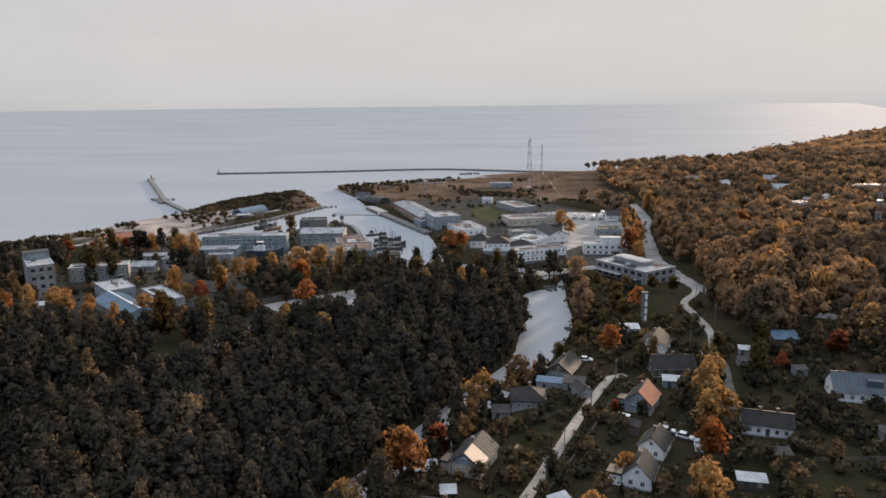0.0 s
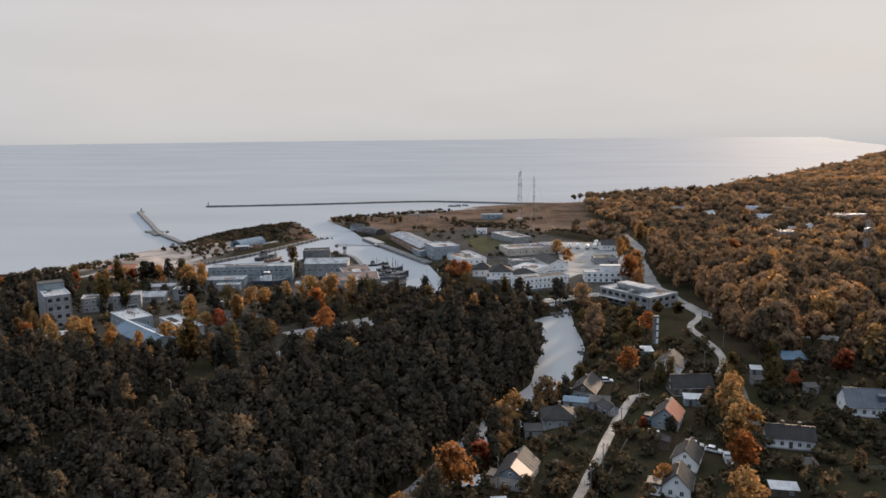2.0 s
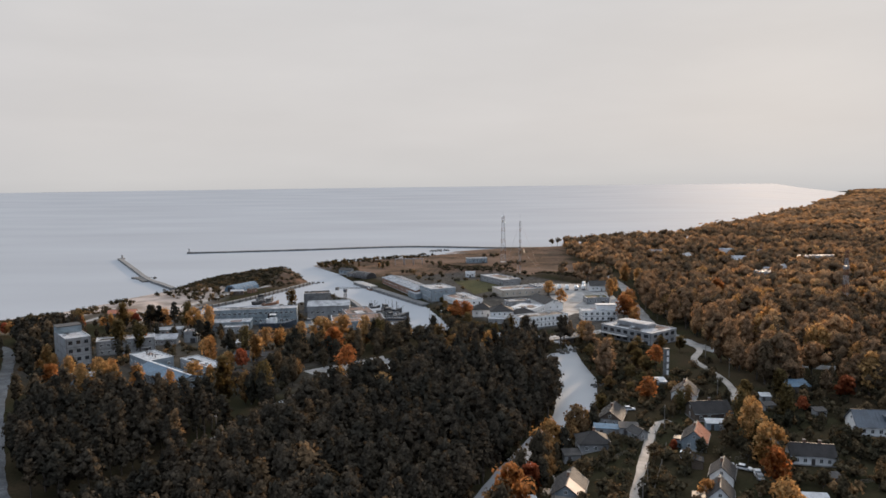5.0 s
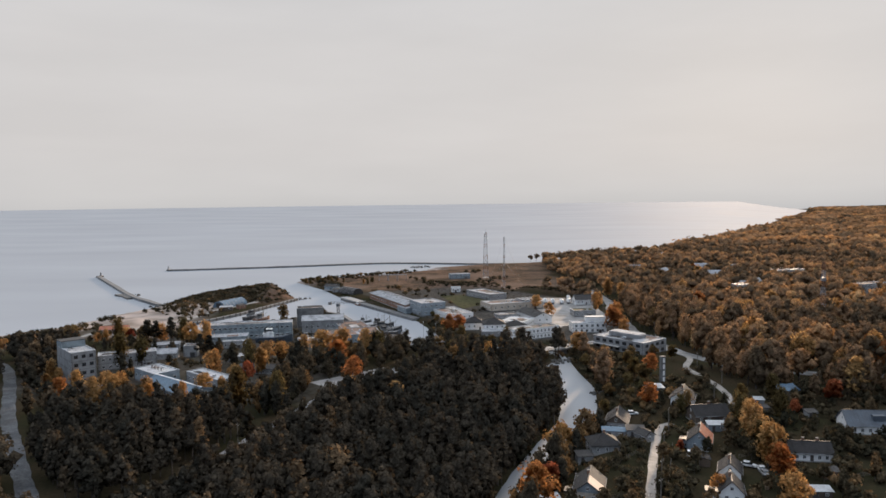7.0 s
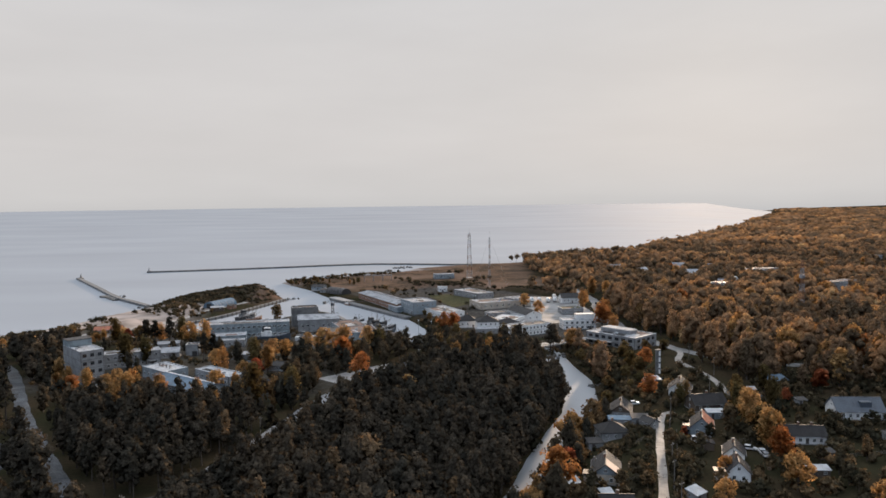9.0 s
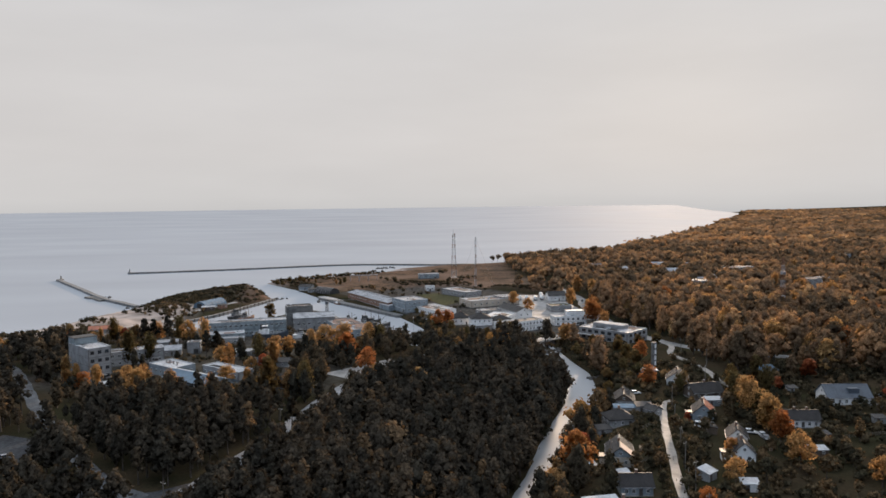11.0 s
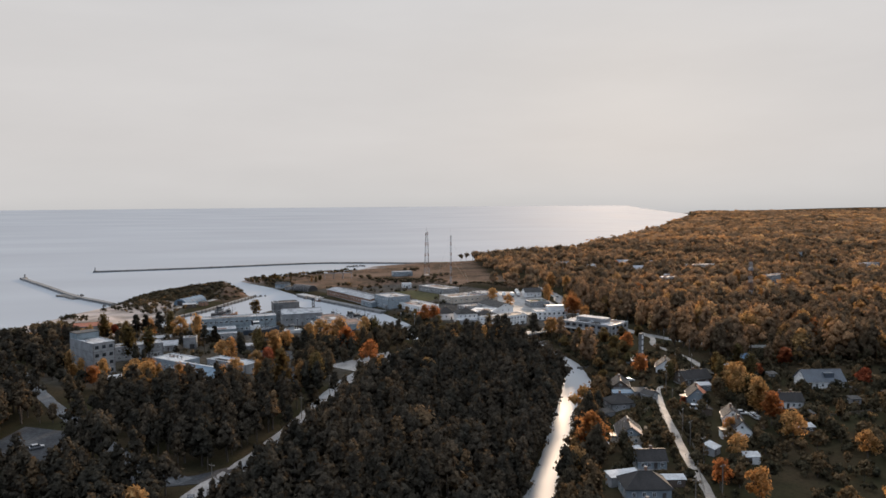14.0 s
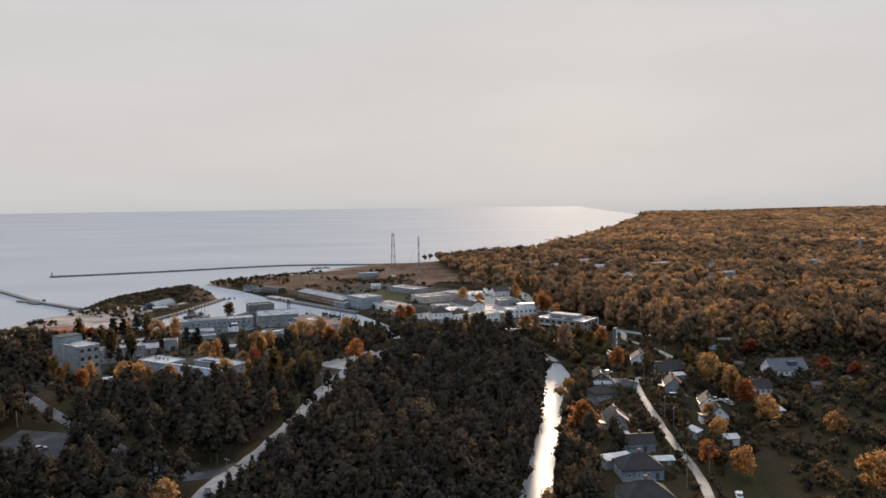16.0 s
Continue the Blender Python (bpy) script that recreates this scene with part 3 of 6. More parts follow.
road("road_beach", [(-184, 590), (-205, 545), (-222, 500), (-240, 460), (-265, 410)], 5.0, GRAVEL, "sandy concrete track behind the beach", lift=0.1)


def yard(name, pts, label, mat=YARD, lift=0.10):
    bm = bmesh.new()
    bm.faces.new([bm.verts.new((x, y, ground_at(x, y) + lift)) for x, y in pts])
    bmesh.ops.triangulate(bm, faces=bm.faces)
    g = bmesh.ops.subdivide_edges(bm, edges=bm.edges, cuts=4, use_grid_fill=True)
    for v in bm.verts:
        v.co.z = ground_at(v.co.x, v.co.y) + lift
    for f in bm.faces:
        if f.normal.z < 0:
            f.normal_flip()
    me = bpy.data.meshes.new(name)
    bm.to_mesh(me)
    bm.free()
    me.materials.append(mat)
    return tagged(new(name, me), label, "yard", kind="structure")


yard("pavement_harbour", [(48, 440), (58, 458), (97, 452), (97, 472), (72, 478), (74, 535), (97, 545), (97, 588), (56, 592), (50, 562), (56, 500)], "bright wet concrete harbour yard by the fuel tanks", WET_ASPHALT, 0.13)
yard("pavement_carpark", [(-196, 182), (-168, 176), (-166, 210), (-190, 222)], "dark worn forest car park", WORN_ASPHALT)
yard("field", [(-27, 616), (-8, 536), (22, 569), (-6, 622)], "rough green field between the harbour stores", material("field_grass", (0.075, 0.072, 0.04), 0.95, vary=0.35, second=(0.05, 0.044, 0.028), spec=0.0), 0.16)
yard("pavement_works", [(-70, 286), (-44, 300), (-52, 330), (-84, 300)], "pale dusty works yard", YARD)


def wall_line(name, pts, width, z0, z1, mat, label, category, kind="structure", jitter=0.0):
    """A low wall or bank swept along a line, flat on top."""
    rng = random.Random(len(pts) * 7 + int(width * 10))
    bm = bmesh.new()
    rows = []
    for i, (x, y) in enumerate(pts):
        a, b = pts[max(i - 1, 0)], pts[min(i + 1, len(pts) - 1)]
        dx, dy = b[0] - a[0], b[1] - a[1]
        k = math.hypot(dx, dy)
        ux, uy = -dy / k, dx / k
        j = lambda: rng.uniform(-jitter, jitter)
        rows.append([bm.verts.new((x + ux * s * width + j(), y + uy * s * width + j(), z + (j() if z == z1 else 0)))
                     for s, z in ((-0.62, z0), (-0.5, z1), (0, z1 + 0.05), (0.5, z1), (0.62, z0))])
    for r, q in zip(rows, rows[1:]):
        for c in range(4):
            bm.faces.new((r[c], q[c], q[c + 1], r[c + 1]))
    for r in (rows[0], rows[-1]):
        bm.faces.new(r)
    return tagged(mesh_object(name, bm, mat), label, category, kind=kind)


PIER = smooth_line([(-386, 909), (-310, 925), (-231, 944), (-160, 966), (-100, 978), (-45, 968), (16, 951), (82, 944)], 9)
wall_line("breakwater_north", PIER, 6, -3, 2.0, DARK_CONCRETE, "long dark concrete breakwater reaching into the sea", "breakwater", jitter=0.25)
MOLE = [(-442, 840), (-417, 802), (-391, 762), (-365, 722), (-340, 683), (-322, 656), (-314, 645), (-303, 632), (-291, 618), (-280, 605), (-268, 591)]
wall_line("breakwater_south", MOLE, 4.6, -3, 1.9, DARK_CONCRETE, "short dark concrete mole with a bent root", "breakwater", jitter=0.2)
wall_line("mole_spur", [(-338, 668), (-328, 660), (-320, 648), (-314, 640)], 9, -3, 1.3, ROCK, "rubble spur at the elbow of the mole", "breakwater", jitter=0.6)
wall_line("quay_dune", smooth_line([(-210, 488), (-187, 530), (-171, 575), (-156, 619)], 6), 3, -3, 1.9, DARK_CONCRETE, "dark concrete quay wall under the dune", "quay")
wall_line("quay_east", smooth_line([(-113, 618), (-92, 583), (-64, 537), (-43, 503)], 5), 6, -3, 1.9, DARK_CONCRETE, "weathered concrete quay along the channel", "quay")
wall_line("quay_yard", smooth_line([(-124, 540), (-103, 522), (-86, 482), (-68, 440)], 5), 3, -3, 2.6, DARK_CONCRETE, "shipyard quay wall", "quay")

ob = empty("quay_apron", pose(-103, 606, 1.6, 0, 0, -59.5), "wet concrete loading apron on the channel quay", "quay")
ob["kind"] = "structure"
for i in range(12):
    part("slab", boxes((i * 3.2 - 20, i * 3.2 - 16.85, -4.5 + 0.1 * (i % 3), 4.5, 0.2, 0.62 + 0.02 * (i % 2))), YARD, ob)


def rocks(name, centres, size, label):
    rng = random.Random(5)
    bm = bmesh.new()
    for cx, cy, r, n in centres:
        for _ in range(n):
            a, d = rng.uniform(0, 6.28), r * math.sqrt(rng.random())
            s = size * rng.uniform(0.6, 1.5)
            m = Matrix.Translation((cx + d * math.cos(a), cy + d * math.sin(a), rng.uniform(-0.1, 0.5))) @ Euler((rng.random() * 6, rng.random() * 6, 0)).to_matrix().to_4x4() @ Matrix.Diagonal((s, s * 0.8, s * 0.6, 1))
            bmesh.ops.create_icosphere(bm, subdivisions=1, radius=1, matrix=m)
    tagged(mesh_object(name, bm, ROCK), label, "rocks", kind="stuff")


rocks("boulders", [(-51, 922, 10, 26), (-62, 916, 6, 10), (-325, 664, 8, 22), (-270, 590, 7, 14), (-150, 626, 5, 10), (47, 366, 5, 12), (38, 364, 5, 10), (47, 300, 3, 8), (26, 340, 3, 8), (26, 318, 3, 6), (-440, 842, 5, 8)], 1.3, "dark wet boulders at the waterline")


def beacon(x, y, z, mat, tall):
    e = empty("harbour_beacon", pose(x, y, z), "small harbour light on the breakwater head", "beacon", "harbour lights")
    bm = bmesh.new()
    beam(bm, (0, 0, 0), (0, 0, tall * 0.7), 0.9, 8, 0.6)
    part("tower", bm, mat, e)
    part("gallery", beam(bmesh.new(), (0, 0, tall * 0.7), (0, 0, tall * 0.74), 1.0, 8), DARK_TRIM, e)
    part("lantern", beam(bmesh.new(), (0, 0, tall * 0.74), (0, 0, tall), 0.5, 8, 0.35), GLASS, e)
    part("plinth", boxes((-1.6, 1.6, -1.6, 1.6, -0.4, 0.5)), CONCRETE, e)


beacon(-384, 910, 2.05, GREY_WALL, 4.5)
beacon(-439, 840, 2.05, DARK_CONCRETE, 4)

# posts along the dune quay and jetty frames
e = empty("quay_fenders", pose(0, 0, 0), "row of dark timber fender posts along the dune quay", "fender")
for i, (x, y) in enumerate(smooth_line([(-206, 494), (-185.5, 529), (-169.5, 574), (-154.5, 618)], 5.5)):
    part("post", beam(bmesh.new(), (x + 1.2, y - 0.5, -1.5), (x + 1.2, y - 0.5, 2.7 + 0.2 * (i % 3)), 0.35, 6), DARK_TRIM, e)
for k, (x, y) in enumerate(((-62, 446), (-58, 437))):
    e = empty("jetty", pose(x, y, 0, 0, 0, 4), "narrow dark steel jetty on posts in the channel", "jetty", "jetties")
    part("deck", boxes((-9, 9, -0.7, 0.7, 2.0, 2.3)), DARK_TRIM, e)
    for px in (-8, -3, 3, 8):
        part("post", beam(bmesh.new(), (px, 0, -2), (px, 0, 2.2), 0.3, 6), DARK_TRIM, e)
    bm = bmesh.new()
    beam(bm, (8.6, -0.6, 2.6), (8.6, -0.6, 5), 0.18)
    beam(bm, (8.6, 0.6, 2.6), (8.6, 0.6, 5), 0.18)
    beam(bm, (8.6, -0.9, 5), (8.6, 0.9, 5), 0.18)
    part("frame", bm, DARK_TRIM, e)

# bridge over the river
e = empty("road_bridge", pose(37, 380.5, 3.75, 0, 0, 30.5), "low concrete road bridge with dark railings", "bridge")
part("deck", boxes((-31, 31, -4.2, 4.2, -0.5, 0.35)), CONCRETE, e)
part("carriageway", boxes((-31, 31, -3.4, 3.4, 0.35, 0.42)), WET_ASPHALT, e)
for s in (-1, 1):
    part("railing", boxes(*[(i * 2.0 - 0.06 - 30, i * 2.0 + 0.06 - 30, s * 4.0 - 0.06, s * 4.0 + 0.06, 0.35, 1.35) for i in range(31)], (-30.2, 30.2, s * 4.0 - 0.07, s * 4.0 + 0.07, 1.28, 1.4)), DARK_TRIM, e)
for px in (-9, 9):
    part("pier", boxes((px - 0.8, px + 0.8, -3.6, 3.6, -7, -0.5)), DARK_CONCRETE, e)


# ---- buildings ----
BUILT = [(1.8, 167, 4), (69, 190, 5), (56.5, 200.5, 2.5), (48.5, 246, 2), (25, 129, 3)]      # x, y, half size, to keep trees away
WINDOWS = {}


def window(parent, x, y, z, turn, w, h, mullions=1, frame_mat=TRIM):
    """A framed window standing on the wall at x, y, z, facing local -y turned by turn degrees."""
    key = (round(w, 2), round(h, 2), mullions, frame_mat.name)
    if key not in WINDOWS:
        t = 0.09
        xs = [-w / 2, -w / 2 + t]
        for i in range(mullions):
            c = -w / 2 + w * (i + 1) / (mullions + 1)
            xs += [c - 0.04, c + 0.04]
        xs += [w / 2 - t, w / 2]
        zs = [-h / 2, -h / 2 + t, h / 2 - t, h / 2]
        solid = lambda a, c: 0 <= a < len(xs) - 1 and 0 <= c < 3 and (c != 1 or a % 2 == 0)
        fr, vs = bmesh.new(), {}
        for a in range(len(xs)):
            for c in range(4):
                for k, yy in ((0, -0.08), (1, 0.05)):
                    vs[a, c, k] = fr.verts.new((xs[a], yy, zs[c]))
        for a in range(len(xs) - 1):
            for c in range(3):
                if solid(a, c):
                    for k in (0, 1):
                        fr.faces.new((vs[a, c, k], vs[a + 1, c, k], vs[a + 1, c + 1, k], vs[a, c + 1, k]))
                    for da, dc, p, q in ((-1, 0, (a, c), (a, c + 1)), (1, 0, (a + 1, c), (a + 1, c + 1)), (0, -1, (a, c), (a + 1, c)), (0, 1, (a, c + 1), (a + 1, c + 1))):
                        if not solid(a + da, c + dc):
                            fr.faces.new((vs[(*p, 0)], vs[(*q, 0)], vs[(*q, 1)], vs[(*p, 1)]))
        bmesh.ops.recalc_face_normals(fr, faces=fr.faces)
        me = []
        for name, bm, mat in (("window", fr, frame_mat), ("pane", boxes((-w / 2 + 0.05, w / 2 - 0.05, -0.025, 0.02, -h / 2 + 0.05, h / 2 - 0.05)), GLASS)):
            d = bpy.data.meshes.new(name)
            bm.to_mesh(d)
            bm.free()
            d.materials.append(mat)
            me.append(d)
        WINDOWS[key] = me
    f, p = WINDOWS[key]
    a = new("window", f)
    a.parent = parent
    a.matrix_local = pose(x, y, z, 0, 0, turn)
    b = new("pane", p)
    b.parent = a
    return a


def door(parent, x, y, z, turn, w=1.0, h=2.05, mat=DARK_TRIM):
    d = part("door", boxes((-w / 2, w / 2, -0.06, 0.04, 0, h)), mat, parent)
    d.matrix_local = pose(x, y, z, 0, 0, turn)
    part("handle", boxes((w / 2 - 0.16, w / 2 - 0.08, -0.1, -0.06, 0.95, 1.1)), STEEL, d)
    return d


def chimney(parent, x, y, z0, z1, mat=BRICK_WALL, s=0.35):
    c = part("chimney", boxes((x - s, x + s, y - s, y + s, z0, z1)), mat, parent)
    part("cap", boxes((x - s - 0.08, x + s + 0.08, y - s - 0.08, y + s + 0.08, z1, z1 + 0.12)), DARK_CONCRETE, c)


def gable_roof(parent, L, W, eave, ridge, mat, over=0.45, t=0.18, label="", right=None):
    """Two slabs meeting at the ridge, and a ridge cap; the ridge runs along x."""
    sl = (ridge - eave) / (W / 2)
    lo = eave - over * sl
    yo = W / 2 + over
    for s in (-1, 1):
        bm = bmesh.new()
        v = []
        for x in (-L / 2 - over, L / 2 + over):
            v.append([bm.verts.new((x, s * yo, lo)), bm.verts.new((x, s * yo, lo + t)), bm.verts.new((x, 0, ridge + t)), bm.verts.new((x, 0, ridge))])
        a, b = v
        bm.faces.new(a)
        bm.faces.new(b[::-1])
        for i in range(4):
            j = (i + 1) % 4
            bm.faces.new((a[i], b[i], b[j], a[j]))
        m = mat if s > 0 or right is None else right
        r = part("roof", bm, m, parent, label)
        n = max(3, int(L / 1.1))
        bm = bmesh.new()        # standing seams
        for i in range(n + 1):
            x = -L / 2 - over + 0.05 + (L + 2 * over - 0.1) * i / n
            beam(bm, (x, s * yo, lo + t + 0.02), (x, s * 0.16, ridge + t), 0.035, 4)
        part("seam", bm, m, r)
    part("ridge_cap", boxes((-L / 2 - over, L / 2 + over, -0.16, 0.16, ridge + t - 0.02, ridge + t + 0.07)), ROOF_GREY, r)
    return r


def house(label, x, y, turn, L, W, eave, ridge, wall, roof, front=3, gable=1, chimneys=1, z=None, group="village cottages", name="cottage", gable_mat=None, annex=None, win=(1.0, 1.25), category="house", right=None):
    z = ground_at(x, y) if z is None else z
    BUILT.append((x, y, max(L, W) / 2 + 1.5))
    e = empty(name, pose(x, y, z, 0, 0, turn), label, category, group)
    bm = bmesh.new()
    box(bm, -L / 2, L / 2, -W / 2, W / 2, -0.8, eave)
    part("wall", bm, wall, e)
    part("plinth", boxes((-L / 2 - 0.06, L / 2 + 0.06, -W / 2 - 0.06, W / 2 + 0.06, -0.9, 0.35)), CONCRETE, e)
    gm = gable_mat or wall
    for s in (-1, 1):
        bm = bmesh.new()
        x0, x1 = s * L / 2, s * (L / 2 - 0.25)
        a = [bm.verts.new((x0, yy, zz)) for yy, zz in ((-W / 2, eave), (W / 2, eave), (0, ridge))]
        b = [bm.verts.new((x1, yy, zz)) for yy, zz in ((-W / 2, eave), (W / 2, eave), (0, ridge))]
        bm.faces.new(a)
        bm.faces.new(b)
        for i in range(3):
            bm.faces.new((a[i], a[(i + 1) % 3], b[(i + 1) % 3], b[i]))
        part("gable", bm, gm, e)
        for k in range(gable):
            yy = (k + 0.5) / gable * W * 0.8 - W * 0.4
            window(e, s * L / 2, yy, eave * 0.52, 90 * s, *win)
        window(e, s * L / 2, 0, eave + (ridge - eave) * 0.38, 90 * s, 0.9, 1.0)
    gable_roof(e, L, W, eave, ridge, roof, right=right)
    for s in (-1, 1):
        for k in range(front):
            xx = (k + 0.5) / front * L * 0.9 - L * 0.45
            if s < 0 and k == front // 2 and front > 1:
                door(e, xx, s * W / 2, 0.1, 0)
            else:
                window(e, xx, s * W / 2, eave * 0.52, 0 if s < 0 else 180, *win)
    for k in range(chimneys):
        xx = (k + 0.5) / chimneys * L * 0.7 - L * 0.35 + 0.4
        chimney(e, xx, 0.3, ridge - 0.6, ridge + 1.0)
    for s in (-1, 1):
        bm = bmesh.new()
        yy = s * (W / 2 + 0.5)
        zz = eave - 0.45 * (ridge - eave) / (W / 2)
        beam(bm, (-L / 2 - 0.4, yy, zz), (L / 2 + 0.4, yy, zz), 0.08, 5)
        part("gutter", bm, STEEL, e)
    if annex:
        ax, ay, al, aw, ah = annex
        a = part("annex", boxes((ax - al / 2, ax + al / 2, ay - aw / 2, ay + aw / 2, -0.6, ah)), wall, e)
        bm = bmesh.new()
        prism(bm, [(ax - al / 2 - 0.3, ah), (ax + al / 2 + 0.3, ah), (ax + al / 2 + 0.3, ah + 0.15), (ax - al / 2 - 0.3, ah + 0.55)], ay - aw / 2 - 0.3, ay + aw / 2 + 0.3)
        part("annex_roof", bm, roof, a)
    return e


def hip_house(label, x, y, turn, L, W, eave, ridge, wall, roof, front=3, rows=1, z=None, group="village cottages", name="house"):
    z = ground_at(x, y) if z is None else z
    BUILT.append((x, y, max(L, W) / 2 + 1.5))
    e = empty(name, pose(x, y, z, 0, 0, turn), label, "house", group)
    part("wall", boxes((-L / 2, L / 2, -W / 2, W / 2, -0.8, eave)), wall, e)
    part("plinth", boxes((-L / 2 - 0.06, L / 2 + 0.06, -W / 2 - 0.06, W / 2 + 0.06, -0.9, 0.35)), CONCRETE, e)
    o, bm = 0.5, bmesh.new()
    half = max(L / 2 - W / 2, 0.4)
    b0 = [bm.verts.new((sx * (L / 2 + o), sy * (W / 2 + o), eave - 0.1)) for sx, sy in ((-1, -1), (1, -1), (1, 1), (-1, 1))]
    b1 = [bm.verts.new((v.co.x, v.co.y, eave + 0.08)) for v in b0]
    r = [bm.verts.new((-half, 0, ridge)), bm.verts.new((half, 0, ridge))]
    bm.faces.new(b0[::-1])
    for i in range(4):
        j = (i + 1) % 4
        bm.faces.new((b0[i], b0[j], b1[j], b1[i]))
    bm.faces.new((b1[0], b1[1], r[1], r[0]))
    bm.faces.new((b1[2], b1[3], r[0], r[1]))
    bm.faces.new((b1[1], b1[2], r[1]))
    bm.faces.new((b1[3], b1[0], r[0]))
    rf = part("roof", bm, roof, e)
    bm = bmesh.new()
    for i, k in ((0, 0), (1, 1), (2, 1), (3, 0)):
        beam(bm, (b := Vector(((-1, 1, 1, -1)[i] * (L / 2 + o), (-1, -1, 1, 1)[i] * (W / 2 + o), eave + 0.1))), (half * (2 * k - 1), 0, ridge + 0.03), 0.1, 5)
    beam(bm, (-half, 0, ridge + 0.03), (half, 0, ridge + 0.03), 0.11, 5)
    part("ridge_cap", bm, ROOF_GREY, rf)
    fh = eave / rows
    for s in (-1, 1):
        for rw in range(rows):
            for k in range(front):
                xx = (k + 0.5) / front * L * 0.9 - L * 0.45
                if s < 0 and rw == 0 and k == front - 1:
                    door(e, xx, -W / 2, 0.1, 0)
                else:
                    window(e, xx, s * W / 2, fh * (rw + 0.55), 0 if s < 0 else 180, 1.0, 1.3)
            for k in range(2):
                window(e, s * L / 2, W * (k - 0.5) * 0.45, fh * (rw + 0.55), 90 * s, 1.0, 1.3)
    chimney(e, 0.4, 0.6, ridge - 0.9, ridge + 0.9)
    return e


def block(label, x, y, turn, L, W, H, wall, roof, rows=1, cols=6, side=3, z=None, name="harbour_building", group="harbour buildings", parapet=0.4, win=(1.3, 1.4), vents=0, doors=0, frame_mat=TRIM, category="building"):
    """A flat-roofed building: walls, roof deck inside a parapet, rows of windows."""
    z = ground_at(x, y) if z is None else z
    BUILT.append((x, y, max(L, W) / 2 + 1))
    e = empty(name, pose(x, y, z, 0, 0, turn), label, category, group)
    part("wall", boxes((-L / 2, L / 2, -W / 2, W / 2, -1.2, H)), wall, e)
    part("roof", boxes((-L / 2 + 0.3, L / 2 - 0.3, -W / 2 + 0.3, W / 2 - 0.3, H, H + 0.12)), roof, e)
    t = 0.3
    part("parapet", boxes((-L / 2, L / 2, -W / 2, -W / 2 + t, H, H + parapet), (-L / 2, L / 2, W / 2 - t, W / 2, H, H + parapet),
                          (-L / 2, -L / 2 + t, -W / 2 + t, W / 2 - t, H, H + parapet), (L / 2 - t, L / 2, -W / 2 + t, W / 2 - t, H, H + parapet)), wall, e)
    fh = H / max(rows, 1)
    for r in range(rows):
        zz = fh * (r + 0.55)
        for s in (-1, 1):
            for k in range(cols):
                xx = (k + 0.5) / cols * L * 0.94 - L * 0.47
                window(e, xx, s * W / 2, zz, 0 if s < 0 else 180, *win, frame_mat=frame_mat)
            for k in range(side):
                yy = (k + 0.5) / side * W * 0.9 - W * 0.45
                window(e, s * L / 2, yy, zz, 90 * s, *win, frame_mat=frame_mat)
    for k in range(doors):
        door(e, (k + 0.5) / doors * L * 0.8 - L * 0.4 + 1.2, -W / 2 - 0.04, 0.0, 0, 2.6, 2.8, ROOF_GREY)
    for k in range(vents):
        xx = (k + 0.5) / vents * L * 0.6 - L * 0.3
        v = part("vent", beam(bmesh.new(), (xx, 0, H), (xx, 0, H + 1.3), 0.35, 8), STEEL, e)
        part("cowl", beam(bmesh.new(), (xx, 0, H + 1.3), (xx, 0, H + 1.55), 0.55, 8, 0.2), DARK_TRIM, v)
    rng = random.Random(int(abs(x * 7 + y)))
    bm = bmesh.new()        # felt patches and roof seams
    n = max(3, int(L / 3))
    for i in range(1, n):
        xx = -L / 2 + L * i / n
        box(bm, xx - 0.05, xx + 0.05, -W / 2 + 0.35, W / 2 - 0.35, H + 0.12, H + 0.15)
    part("seam", bm, DARK_CONCRETE, e)
    for i in range(max(1, int(L * W / 160))):
        xx, yy, s = rng.uniform(-L * 0.4, L * 0.4), rng.uniform(-W * 0.3, W * 0.3), rng.uniform(0.4, 0.9)
        part("roof_unit", boxes((xx - s, xx + s, yy - s * 0.7, yy + s * 0.7, H + 0.1, H + 0.1 + s)), ROOF_METAL, e)
    for i in range(max(2, int(L * W / 90))):
        px, py = rng.uniform(0.08, 0.2) * L, rng.uniform(0.08, 0.22) * W
        xx, yy = rng.uniform(-L / 2 + px + 0.5, L / 2 - px - 0.5), rng.uniform(-W / 2 + py + 0.5, W / 2 - py - 0.5)
        part("felt_patch", boxes((xx - px, xx + px, yy - py, yy + py, H + 0.12, H + 0.155 + 0.004 * i)), (ROOF_DARK, ROOF_GREY, ROOF_RUST, ROOF_LIGHT)[rng.randrange(4)], e)
    c, z1 = 0.06, H + parapet
    part("coping", boxes((-L / 2 - c, L / 2 + c, -W / 2 - c, -W / 2 + t + c, z1, z1 + 0.07), (-L / 2 - c, L / 2 + c, W / 2 - t - c, W / 2 + c, z1, z1 + 0.07),
                         (-L / 2 - c, -L / 2 + t + c, -W / 2 + t + c, W / 2 - t - c, z1, z1 + 0.07), (L / 2 - t - c, L / 2 + c, -W / 2 + t + c, W / 2 - t - c, z1, z1 + 0.07)), ROOF_METAL, e)
    for sx in (-1, 1):
        for sy in (-1, 1):
            part("downpipe", beam(bmesh.new(), (sx * (L / 2 - 0.35), sy * (W / 2 + 0.1), -0.5), (sx * (L / 2 - 0.35), sy * (W / 2 + 0.1), H), 0.08, 6), DARK_TRIM, e)
    part("base_course", boxes((-L / 2 - 0.05, L / 2 + 0.05, -W / 2 - 0.05, W / 2 + 0.05, -1.3, 0.55)), DARK_CONCRETE, e)
